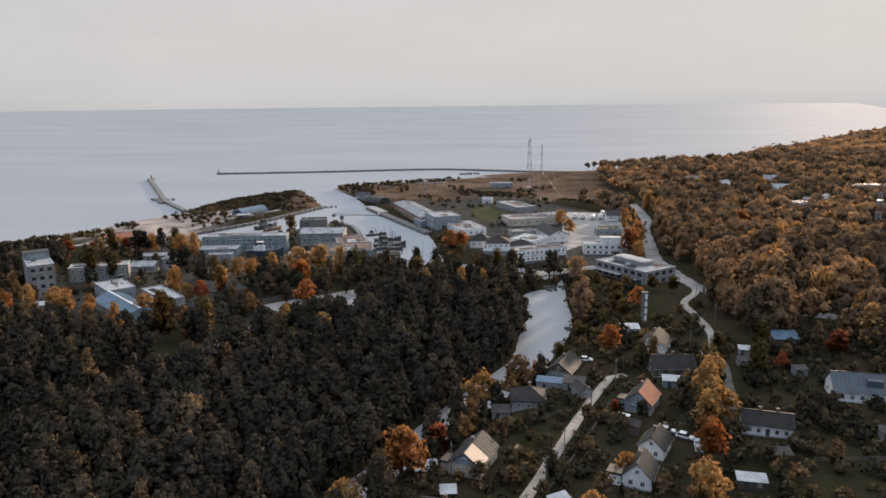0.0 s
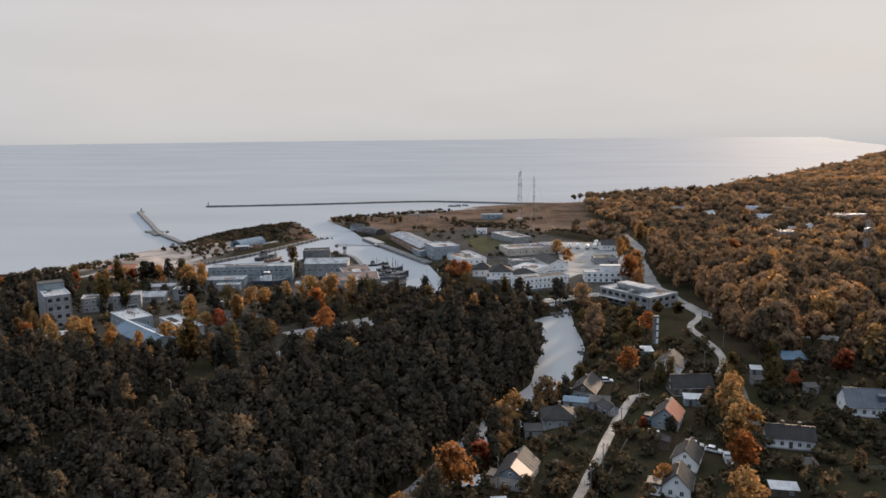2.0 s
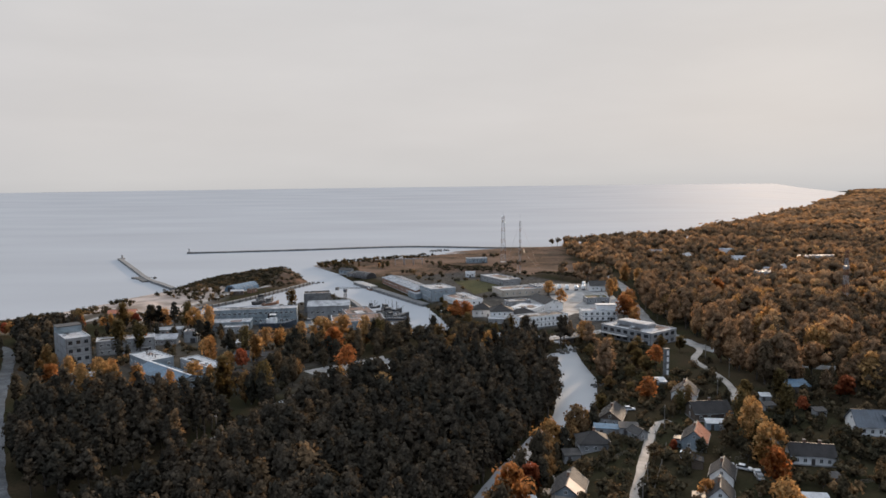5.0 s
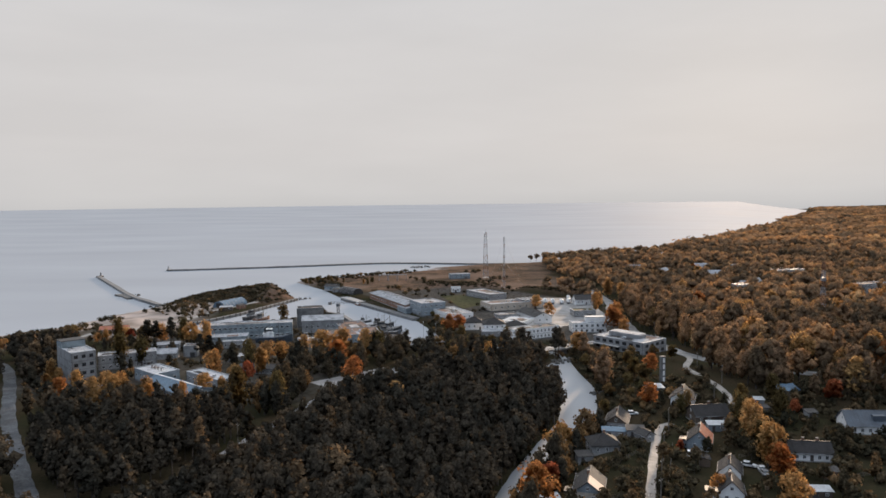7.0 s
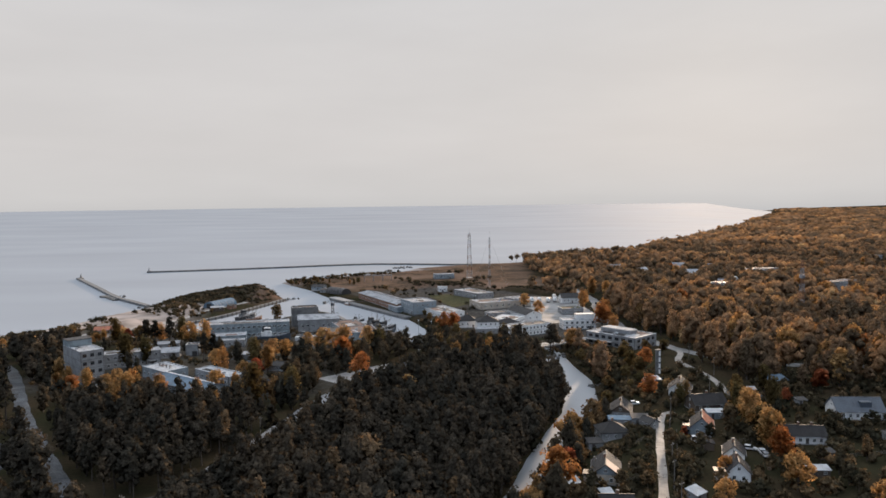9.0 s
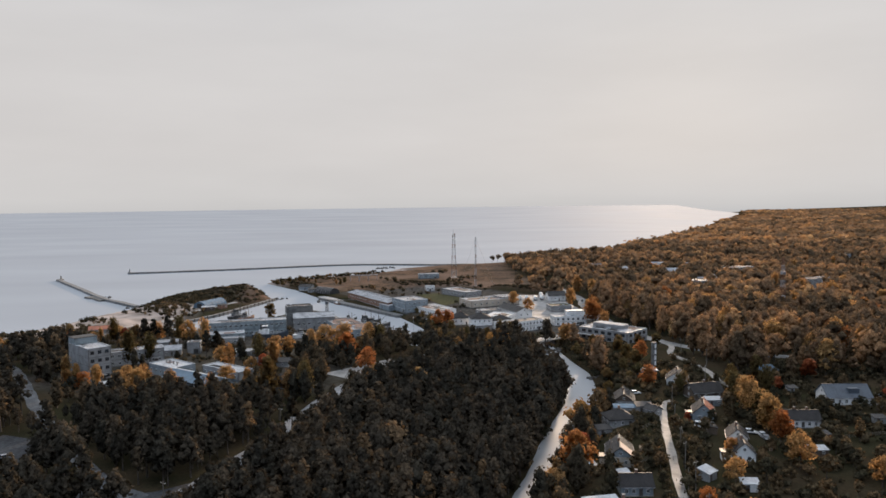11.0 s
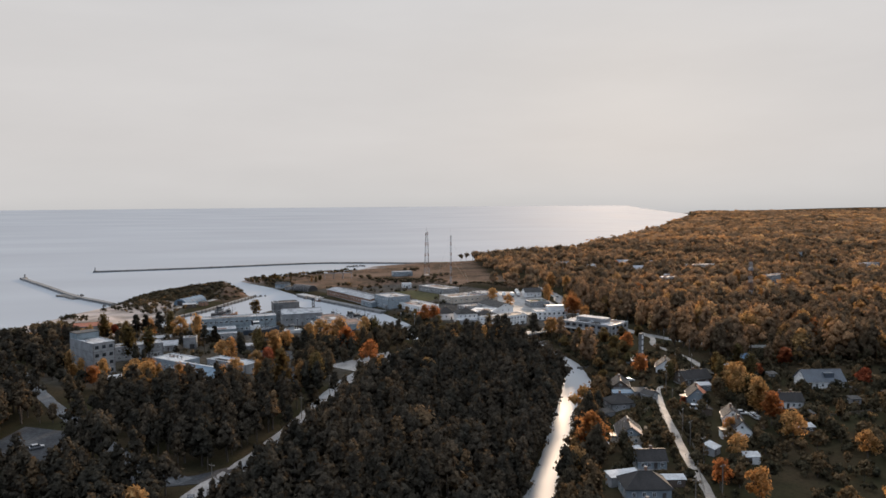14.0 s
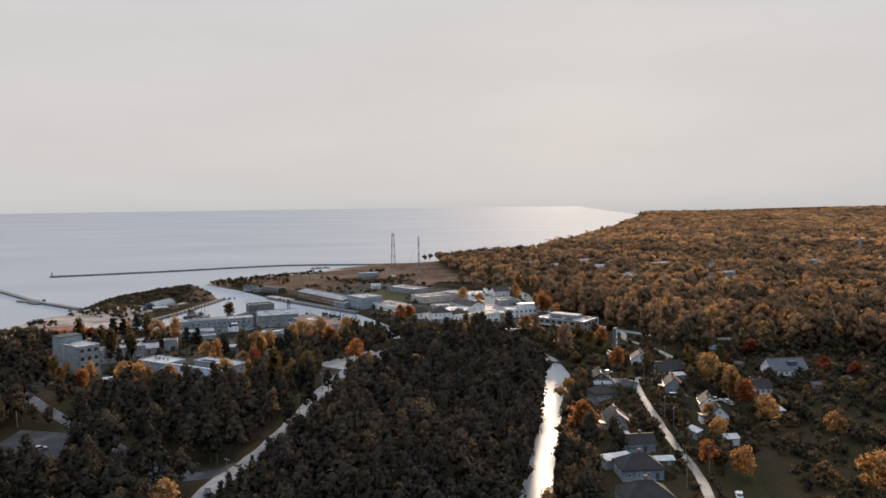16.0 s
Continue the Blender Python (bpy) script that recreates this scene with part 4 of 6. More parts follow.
    if rows > 1:
        part("storey_band", boxes(*[(-L / 2 - 0.04, L / 2 + 0.04, -W / 2 - 0.04, W / 2 + 0.04, fh * r - 0.1, fh * r + 0.1) for r in range(1, rows)]), DARK_CONCRETE, e)
    if not doors and rows:
        dd = door(e, L * 0.47 - L * 0.94 / max(cols, 1), -W / 2 - 0.06, 0.0, 0, 1.6, 2.3)
        part("door_canopy", boxes((-1.2, 1.2, -1.1, 0.0, 2.45, 2.6)), CONCRETE, dd)
    return e


def shed(label, x, y, turn, L, W, H, wall, roof, tilt=0.5, z=None, name="shed", group="sheds"):
    z = ground_at(x, y) if z is None else z
    BUILT.append((x, y, max(L, W) / 2 + 0.5))
    e = empty(name, pose(x, y, z, 0, 0, turn), label, "shed", group)
    bm = bmesh.new()
    v = [bm.verts.new(c) for c in ((-L / 2, -W / 2, -0.5), (L / 2, -W / 2, -0.5), (L / 2, W / 2, -0.5), (-L / 2, W / 2, -0.5),
                                   (-L / 2, -W / 2, H), (L / 2, -W / 2, H), (L / 2, W / 2, H + tilt), (-L / 2, W / 2, H + tilt))]
    for f in ((0, 3, 2, 1), (4, 5, 6, 7), (0, 1, 5, 4), (1, 2, 6, 5), (2, 3, 7, 6), (3, 0, 4, 7)):
        bm.faces.new([v[i] for i in f])
    part("wall", bm, wall, e)
    bm = bmesh.new()
    o, sl = 0.3, tilt / W
    a = [bm.verts.new((sx * (L / 2 + o), sy * (W / 2 + o), H + tilt / 2 + sy * (W / 2 + o) * sl + dz)) for dz in (0.02, 0.14) for sx, sy in ((-1, -1), (1, -1), (1, 1), (-1, 1))]
    for f in ((0, 3, 2, 1), (4, 5, 6, 7), (0, 1, 5, 4), (1, 2, 6, 5), (2, 3, 7, 6), (3, 0, 4, 7)):
        bm.faces.new([a[i] for i in f])
    r = part("roof", bm, roof, e)
    n = max(2, int(L / 0.9))
    bm = bmesh.new()
    for i in range(n + 1):
        xx = -L / 2 - o + 0.06 + (L + 2 * o - 0.12) * i / n
        beam(bm, (xx, -W / 2 - o, H + 0.15 - o * sl), (xx, W / 2 + o, H + tilt + 0.15 + o * sl), 0.04, 4)
    part("seam", bm, roof, r)
    door(e, -L * 0.2, -W / 2, 0, 0, 1.0, min(2.0, H - 0.2))
    if L > 5:
        window(e, L * 0.25, -W / 2, H * 0.6, 0, 0.9, 0.8)
    return e


# the town above the beach
tow = block("tall grey rendered block of four storeys with a stair head", -195.1, 310.4, 42, 10.5, 24, 15.2, GREY_WALL, ROOF_LIGHT, rows=4, cols=3, side=0, name="tower_block", group="town buildings", win=(1.7, 1.6), frame_mat=DARK_TRIM)
part("stair_head", boxes((-5.2, 5.2, 4, 11.8, 15.3, 18.4)), SHIP_WALL, tow)
part("stair_head_roof", boxes((-5.4, 5.4, 3.8, 12, 18.4, 18.65)), ROOF_GREY, tow)
block("low grey wing with a pale felt roof", -184, 339, 25, 27, 10, 7.2, GREY_WALL, ROOF_LIGHT, rows=2, cols=8, side=2, name="wing", group="town buildings")
block("low workshop with a pale blue roof and vents", -156, 306.5, -42, 20, 12, 5.2, BLUE_WALL, ROOF_METAL, rows=1, cols=5, side=3, vents=4, name="workshop", group="town buildings")
hall = house("long workshop hall with a blue sheet roof", -137, 282.5, -39.6, 36, 13, 3.4, 5.8, BLUE_WALL, ROOF_BLUE, front=7, gable=2, chimneys=0, name="workshop_hall", group="town buildings", category="hall")
part("ridge_cap", boxes((-18.3, 18.3, -0.35, 0.35, 5.95, 6.1)), WHITE_PAINT, hall)
block("narrow garage building with a grey metal roof", -128, 297, -41, 27, 8.5, 4.6, GREY_WALL, ROOF_METAL, rows=1, cols=7, side=1, name="garage", group="town buildings")
block("small grey windowless transformer house", -161, 366, 5, 7, 6, 6.2, GREY_WALL, ROOF_GREY, rows=0, cols=0, side=0, name="transformer_house", group="town buildings", doors=1)
house("old grey house with a pale roof", -173, 361, 10, 12, 8, 3.4, 5.4, GREY_WALL, ROOF_LIGHT, front=4, name="town_house", group="town buildings")
shed("white-roofed kiosk beside the tower block", -176, 284, 20, 9, 5, 2.8, BLUE_WALL, ROOF_METAL)
house("dark-roofed timber store at the forest edge", -101, 279, -38, 18, 8, 3, 4.8, WOOD_WALL, ROOF_DARK, front=4, chimneys=0, name="store", group="town buildings")
house("grey garage row with a pale roof", -112, 322, -12, 20, 7, 2.8, 4, GREY_WALL, ROOF_GREY, front=5, chimneys=0, name="garage_row", group="town buildings")
house("long low house with a rusty red roof behind the beach", -243.1, 452.0, 14, 17, 7, 2.8, 4.6, GREY_WALL, ROOF_RED, front=5, chimneys=0, name="beach_house", group="town buildings")
shed("low grey shed among the town trees", -185, 392, 12, 15, 6, 3, GREY_WALL, ROOF_LIGHT)
shed("low pale shed by the fence", -130, 352, 0, 13, 5, 2.8, GREY_WALL, ROOF_LIGHT)

# the shipyard
block("long blue-grey shipyard hall with a strip of windows", -144, 426, 11, 50, 11, 9.6, SHIP_WALL, ROOF_LIGHT, rows=2, cols=15, side=2, name="shipyard_hall", group="shipyard buildings", win=(1.9, 1.3))
block("low front range of the shipyard hall", -153, 408, 11, 22, 13, 5.0, SHIP_WALL, ROOF_LIGHT, rows=1, cols=6, side=3, name="shipyard_range", group="shipyard buildings")
blk = block("tall dark grey shipyard block with a flat roof", -116, 473, 14, 18, 11, 12.8, DARK_CONCRETE, ROOF_DARK, rows=1, cols=3, side=2, name="shipyard_block", group="shipyard buildings")
house("broad pale grey shipyard hall stepping down to the slip", -104, 455, 8, 27, 19, 8.2, 10.4, GREY_WALL, ROOF_LIGHT, front=7, gable=3, chimneys=0, name="shipyard_house", group="shipyard buildings", category="hall", win=(1.8, 1.4))
block("broad low boat hall with a rusty flat roof", -78.5, 414.5, 14, 31, 24, 6.0, SHIP_WALL, ROOF_RUST, rows=1, cols=7, side=5, name="boat_hall", group="shipyard buildings", doors=2)
block("rear boat shed with a rusty flat roof", -83, 442, 20, 18, 26, 5.6, SHIP_WALL, ROOF_RUST, rows=1, cols=4, side=5, name="boat_hall", group="shipyard buildings")
block("small grey gatehouse of the shipyard", -146, 394, 8, 13, 6, 4, GREY_WALL, ROOF_LIGHT, rows=1, cols=4, side=1, name="gatehouse", group="shipyard buildings")
shed("dark shed on the slipway", -52, 418, 20, 9, 6, 3, WOOD_WALL, ROOF_DARK)

# barrel-roofed hangars
def barrel(label, x, y, turn, half, r, mat):
    e = empty("barrel_hangar", pose(x, y, ground_at(x, y), 0, 0, turn), label, "hangar", "barrel hangars")
    BUILT.append((x, y, half + 1))
    arc = [(r * math.cos(math.pi * i / 14), r * 0.9 * math.sin(math.pi * i / 14) - 0.2) for i in range(15)]
    bm = bmesh.new()
    ra = [[bm.verts.new((sx, sy, sz)) for sy, sz in arc] for sx in (-half, half)]
    for i in range(14):
        bm.faces.new((ra[0][i], ra[0][i + 1], ra[1][i + 1], ra[1][i]))
    bm.faces.new(ra[0])
    bm.faces.new(ra[1][::-1])
    part("shell", bm, mat, e)
    for k in range(8):
        bm = bmesh.new()
        px = -half + 0.2 + k * (2 * half - 0.4) / 7
        for (y0, z0), (y1, z1) in zip(arc, arc[1:]):
            beam(bm, (px, y0 * 1.01, z0 * 1.01), (px, y1 * 1.01, z1 * 1.01), 0.09, 4)
        part("rib", bm, STEEL, e)
    for s in (-1, 1):
        part("gate", boxes((s * half - 0.1, s * half + 0.1, -r * 0.4, r * 0.4, 0, r * 0.62)), ROOF_GREY, e)


barrel("pale blue barrel-roofed hangar under the dune", -201, 570, 66, 14, 6.2, ROOF_BLUE)
barrel("grey barrel-roofed hangar at the end of the warehouse", -110, 640, -48, 12, 6.0, ROOF_GREY)
shed("low dark hut by the dune hangar", -197, 546, 12, 10, 5, 2.8, WOOD_WALL, ROOF_LIGHT)
shed("small brown hut on the dune quay", -188, 556, 60, 7, 4, 2.8, BRICK_WALL, ROOF_GREY)

# the eastern harbour
house("hundred-metre quay warehouse with a pale roof and brick walls", -62.5, 568, -65, 84, 17, 5.2, 6.8, BRICK_WALL, ROOF_LIGHT, front=16, gable=2, chimneys=0, name="warehouse", group="harbour buildings", category="warehouse", win=(1.8, 1.2))
shed("long blue-grey lean-to along the quay side of the warehouse", -53, 530, -65, 18, 6, 3.4, BLUE_WALL, ROOF_LIGHT, tilt=0.9, group="harbour sheds")
block("taller blue-grey head house of the warehouse", -35.5, 519, -65, 24, 19, 9.2, BLUE_WALL, ROOF_LIGHT, rows=2, cols=6, side=4)
block("low white annex with a pale felt roof", -17, 500, -65, 33, 18, 4.6, WHITE_WALL, ROOF_LIGHT, rows=1, cols=8, side=4)
block("long pale-roofed store in the meadow", 14, 602, -60, 38, 17, 5, GREY_WALL, ROOF_LIGHT, rows=1, cols=9, side=3)
block("small white pump house", -12, 642, 0, 9, 7, 4.6, WHITE_WALL, ROOF_METAL, rows=1, cols=2, side=1)
hall = block("wide depot hall with raised roof lights", 30, 536, 20, 44, 21, 5.4, CREAM_WALL, ROOF_LIGHT, rows=1, cols=8, side=4, name="depot_hall")
for k in range(4):
    rl = part("roof_light", prism(bmesh.new(), [(8 + k * 3.6, 5.5), (10.2 + k * 3.6, 5.5), (9.6 + k * 3.6, 6.7), (8.3 + k * 3.6, 6.7)], -8, 8), ROOF_METAL, hall)
    part("glazing", boxes((8.05 + k * 3.6, 8.2 + k * 3.6, -7.8, 7.8, 5.8, 6.5)), GLASS, rl)
hip_house("two-storey white house with a dark hipped roof", 9, 434, 3, 14, 13, 6.8, 10, WHITE_WALL, ROOF_DARK, front=4, rows=2, group="harbour buildings")
hip_house("smaller white house with a dark hipped roof", -3, 450, 3, 12, 10, 4.8, 8.2, WHITE_WALL, ROOF_DARK, front=3, rows=1, group="harbour buildings")
shed("low lean-to with a pale flat roof before the dark-roofed house", 8, 424.5, 3, 14, 5, 3.2, GREY_WALL, ROOF_LIGHT, tilt=0.3)
block("long white two-storey harbour office with many windows", 32, 417, 27, 32, 11, 6.6, WHITE_WALL, ROOF_GREY, rows=2, cols=11, side=3, name="harbour_office", win=(1.2, 1.6))
hip_house("dark-roofed wing behind the harbour office", 22, 433, 27, 14, 10, 5.4, 8, WHITE_WALL, ROOF_DARK, front=4, group="harbour buildings")
house("gabled hall with a grey roof and white gable", 41, 482, -72, 30, 13, 4.8, 7.6, WHITE_WALL, ROOF_GREY, front=6, gable=2, chimneys=0, name="gabled_hall", group="harbour buildings", category="hall")
block("low white range with a light roof", 27, 460, -28, 17, 20, 4.4, WHITE_WALL, ROOF_METAL, rows=1, cols=5, side=5)
block("low grey sheds with a wet roof", 22, 486, 20, 16, 10, 4, GREY_WALL, ROOF_GREY, rows=1, cols=4, side=2)
dep = block("white two-storey depot with square windows", 70, 437, 2, 22, 11, 6.2, WHITE_WALL, ROOF_LIGHT, rows=2, cols=6, side=3, name="depot_office", win=(1.6, 1.7))
part("upper_storey", boxes((-1, 10.8, 0, 5.3, 6.3, 9.2)), WHITE_WALL, dep)
part("upper_roof", boxes((-1.3, 11.1, -0.3, 5.6, 9.2, 9.45)), ROOF_METAL, dep)
off = block("modern grey two-storey office with a stepped flat roof", 80, 372, -51, 33, 21, 6.9, GREY_WALL, ROOF_LIGHT, rows=2, cols=7, side=4, name="office", win=(2.6, 1.7), frame_mat=DARK_TRIM)
bm = bmesh.new()
out = []
for i in range(20):
    a = 2 * math.pi * i / 20
    out.append((-2.5 + math.copysign(abs(math.cos(a)) ** 0.35, math.cos(a)) * 10.5, 1.5 + math.copysign(abs(math.sin(a)) ** 0.35, math.sin(a)) * 4.5))
lo, hi = [bm.verts.new((x, y, 6.9)) for x, y in out], [bm.verts.new((x, y, 9.1)) for x, y in out]
bm.faces.new(hi)
for i in range(20):
    bm.faces.new((lo[i], lo[(i + 1) % 20], hi[(i + 1) % 20], hi[i]))
pent = part("penthouse", bm, GREY_WALL, off)
part("penthouse_roof", boxes((-11.8, 6.8, -2.2, 5.2, 9.1, 9.3)), ROOF_LIGHT, pent)
part("canopy", boxes((-16, 2, -13.2, -10.4, 3.2, 3.5)), CONCRETE, off)
house("white gabled customs house by the tanks", 90, 556, 4, 15, 9, 4.6, 7.8, WHITE_WALL, ROOF_GREY, front=4, gable=2, name="customs_house", group="harbour buildings")
block("far blue shed on the meadow shore", -6, 758, 10, 22, 10, 5, BLUE_WALL, ROOF_LIGHT, rows=1, cols=5, side=2, name="shore_shed")
house("blue-grey boat shed on the spit", -133, 679, -20, 13, 8, 3.6, 5.4, BLUE_WALL, ROOF_GREY, front=3, chimneys=0, name="boat_shed", group="harbour buildings")
shed("low hut on the spit", -126, 662, -10, 7, 5, 2.6, GREY_WALL, ROOF_GREY)
for x in (-88, -78, -68):
    e = empty("conveyor_frame", pose(x, 742, ground_at(x, 742)), "open steel gantry frame on the spit", "gantry", "gantries")
    for a in (-4.5, 4.5):
        part("leg", beam(bmesh.new(), (a, 0, 0), (a, 0, 6), 0.3, 5), STEEL, e)
    part("deck", boxes((-5.2, 5.2, -0.8, 0.8, 6, 6.8)), STEEL, e)

for i, (x, y) in enumerate(((60, 562), (66, 560), (73, 558), (79, 560), (82, 577))):
    e = empty("fuel_tank", pose(x, y, ground_at(x, y) + 0.1, 0, 0, 84), "white horizontal fuel tank on concrete saddles", "tank", "fuel tanks")
    bm = bmesh.new()
    beam(bm, (-2.6, 0, 2.4), (2.6, 0, 2.4), 1.6, 16)
    part("shell", bm, WHITE_PAINT, e)
    for s in (-1, 1):
        part("end_cap", beam(bmesh.new(), (s * 2.6, 0, 2.4), (s * 3.1, 0, 2.4), 1.6, 16, 1.0), WHITE_PAINT, e)
        part("saddle", boxes((s * 1.6 - 0.3, s * 1.6 + 0.3, -1.3, 1.3, -0.3, 1.3)), DARK_CONCRETE, e)
    part("hatch", beam(bmesh.new(), (0, 0, 3.9), (0, 0, 4.3), 0.4, 8), STEEL, e)


# ---- masts, pillar, towers ----
def lattice(label, name, x, y, z0, z1, w0, w1, mats, bays, leg=0.16, cat="mast"):
    e = empty(name, pose(x, y, z0), label, cat, "radio masts")
    h = z1 - z0
    cut = len(mats)
    for i in range(bays):
        a, b = i / bays, (i + 1) / bays
        wa, wb = w0 + (w1 - w0) * a, w0 + (w1 - w0) * b
        ca = [(sx * wa / 2, sy * wa / 2, h * a) for sx, sy in ((-1, -1), (1, -1), (1, 1), (-1, 1))]
        cb = [(sx * wb / 2, sy * wb / 2, h * b) for sx, sy in ((-1, -1), (1, -1), (1, 1), (-1, 1))]
        mat = mats[i % cut]
        for k in range(4):
            n = (k + 1) % 4
            part("leg", beam(bmesh.new(), ca[k], cb[k], leg, 4), mat, e)
            for p, q in ((ca[k], cb[n]), (ca[n], cb[k]), (cb[k], cb[n])):
                part("brace", beam(bmesh.new(), p, q, leg * 0.55, 3), mat, e)
    part("footing", boxes((-w0 / 2 - 0.6, w0 / 2 + 0.6, -w0 / 2 - 0.6, w0 / 2 + 0.6, -0.8, 0.1)), CONCRETE, e)
    return e


m1 = lattice("tall red and white lattice radio mast with dishes", "radio_mast", 23, 762, ground_at(23, 762), 52.5, 5.6, 2.2, (STEEL, STEEL, RUST), 12, 0.15)
part("aerial", beam(bmesh.new(), (0, 0, 50), (0, 0, 54.5), 0.1, 5), STEEL, m1)
for zz, a in ((43, 0), (44, 2), (49, 4)):
    part("dish", beam(bmesh.new(), (1.5 * math.cos(a), 1.5 * math.sin(a), zz), (1.9 * math.cos(a), 1.9 * math.sin(a), zz), 0.9, 10, 0.5), WHITE_PAINT, m1)
part("platform", boxes((-1.9, 1.9, -1.9, 1.9, 48.2, 48.5)), STEEL, m1)
m2 = lattice("slender guyed steel radio mast", "radio_mast", 35, 661, ground_at(35, 661), 53, 1.4, 1.0, (STEEL, STEEL, RUST), 14, 0.10)
for a in (0.3, 2.4, 4.5):
    for hz in (25, 48):
        part("guy_wire", beam(bmesh.new(), (0, 0, hz), (20 * math.cos(a), 20 * math.sin(a), 0), 0.05, 3), STEEL, m2)
part("aerial", beam(bmesh.new(), (0, 0, 52), (0, 0, 55), 0.08, 5), STEEL, m2)
rt = lattice("striped lattice beacon tower above the woods", "beacon_tower", 207, 410, ground_at(207, 410), 48.5, 3.4, 1.2, (RUST, STEEL), 9, 0.13, "tower")
part("cabin", boxes((-1.2, 1.2, -1.2, 1.2, 34, 36)), STEEL, rt)
e = empty("concrete_pillar", pose(73, 289, ground_at(73, 289), 0, 0, 15), "tall dark concrete pillar with white panels", "pillar")
part("shaft", boxes((-1.0, 1.0, -0.7, 0.7, -0.5, 12.6)), DARK_CONCRETE, e)
for k in range(4):
    part("panel", boxes((-0.15, 0.75, -0.78, -0.68, 1.7 + k * 2.8, 3.7 + k * 2.8)), WHITE_WALL, e)
part("cap", boxes((-1.15, 1.15, -0.85, 0.85, 12.6, 12.9)), DARK_CONCRETE, e)
e = empty("church_spire", pose(710, 820, ground_at(710, 820)), "pale slender spire far off above the trees", "spire")
part("tower", boxes((-2.0, 2.0, -2.0, 2.0, -1, 17)), GREY_WALL, e)
part("spire", beam(bmesh.new(), (0, 0, 17), (0, 0, 31), 2.3, 8, 0.2), GREY_WALL, e)

# ---- the village ----
cott = house("cream cottage with a pale blue gable and a dark grey roof", 17.6, 173.6, 74, 12, 7.8, 3.1, 6.0, CREAM_WALL, ROOF_GREY, front=3, gable=2, gable_mat=BLUE_WALL, annex=(-3, 5.0, 4, 2.4, 2.2))
sl = math.degrees(math.atan2(2.9, 3.9))
sheet = part("new_roof_sheet", boxes((-6.3, -1.0, -5.2, -0.1, 0, 0.05)), ROOF_TAN, cott, "tan new roof sheets")
sheet.matrix_local = pose(0, 0, 6.25, sl, 0, 0)
house("dark-gabled cottage on the river bank", 41.2, 238.8, 71, 12, 7.6, 2.8, 5.6, GREY_WALL, ROOF_GREY, front=3, gable=2, gable_mat=WOOD_WALL, annex=(-5, 5, 4, 3, 2.4))
shed("long low shed with a pale blue roof by the river", 36.5, 224.5, -10, 8, 3, 2.5, GREY_WALL, ROOF_BLUE)
shed("lean-to shed with a grey roof", 43.5, 223, -8, 6, 4.5, 2.4, GREY_WALL, ROOF_GREY)
house("small garden house with a grey gable roof", 45.5, 218.5, -62, 5, 4, 2.3, 3.6, GREY_WALL, ROOF_GREY, front=1, chimneys=0, name="garden_house")
hip_house("low dark-roofed cottage among bushes", 30, 212, 3, 9.5, 8.5, 2.9, 5.6, GREY_WALL, ROOF_DARK, front=3)
shed("grey outhouse beside the dark cottage", 22.5, 206, 5, 5, 4, 2.3, GREY_WALL, ROOF_GREY)
house("pale blue cottage with one red tiled roof slope", 61.8, 211.5, 68, 9.5, 7.2, 3.2, 6.4, BLUE_WALL, ROOF_GREY, front=3, gable=2, right=ROOF_RED, annex=(-1, 4.8, 4, 2.6, 2.3))
house("long dark timber house with a black roof", 74.5, 239, 6, 13, 8.5, 3, 5.8, WOOD_WALL, ROOF_DARK, front=4)
shed("small shed with a pale blue roof", 73, 227, -4, 6, 3.2, 2.4, BLUE_WALL, ROOF_METAL)
house("white gabled house in a meadow", 73, 261.6, 66, 9.5, 8.6, 3.0, 6.2, WHITE_WALL, ROOF_GREY, front=3, gable=2)
shed("pale blue flat-roofed shed", 65.5, 277, 4, 8, 5, 2.6, BLUE_WALL, ROOF_METAL)
farm = house("long white farmhouse with a slate-blue roof", 125.5, 225.5, -6, 17, 9.5, 3.4, 7.4, WHITE_WALL, ROOF_SLATE, front=6, gable=2, chimneys=0, win=(1.1, 1.35))
bm = bmesh.new()
prism(bm, [(0.2, 4.6), (4.2, 4.6), (4.2, 6.5), (0.2, 6.5)], -3.6, -0.9)
part("dormer", bm, ROOF_SLATE, farm)
house("white cottage with a black roof and two chimneys", 91.5, 199.5, -10, 12, 7, 3.0, 5.4, WHITE_WALL, ROOF_DARK, front=5, chimneys=2)
house("white grey-roofed cottage with its gable to the lane", 61.3, 185.3, 67, 8, 6, 3.0, 5.6, WHITE_WALL, ROOF_GREY, front=3, gable=2)
house("white cottage with a steep grey roof", 55.8, 171, 72, 8, 6.4, 3.0, 6.2, WHITE_WALL, ROOF_GREY, front=3, gable=2, annex=(-2, 5, 4, 3, 2.6))
shed("low house corner with a bright tin roof", 37.6, 156, 35, 4.4, 3.4, 2.4, GREY_WALL, ROOF_METAL, tilt=0.8)
house("blue-white cottage with a dark roof", 13.6, 149, -6, 8.6, 6, 2.9, 5.2, BLUE_WALL, ROOF_DARK, front=4)
hip_house("large dark-roofed house near the lane", 3.6, 130, -8, 12, 8.6, 3.2, 6.6, BLUE_WALL, ROOF_DARK, front=4)
hip_house("broad dark-roofed house with a pale porch", -4.5, 111, -8, 13, 9.5, 3.2, 6.8, GREY_WALL, ROOF_DARK, front=5)
shed("long shed with a bright tin roof between the dark houses", 1.0, 138.5, 6, 9, 3.6, 2.6, GREY_WALL, ROOF_METAL)
shed("small tin-roofed lean-to by the lane", 13.4, 134, -8, 7, 2.2, 2.3, WOOD_WALL, ROOF_METAL)
shed("small tin-roofed garden store", 13.5, 158, 10, 3.2, 2.6, 2.1, WOOD_WALL, ROOF_METAL)
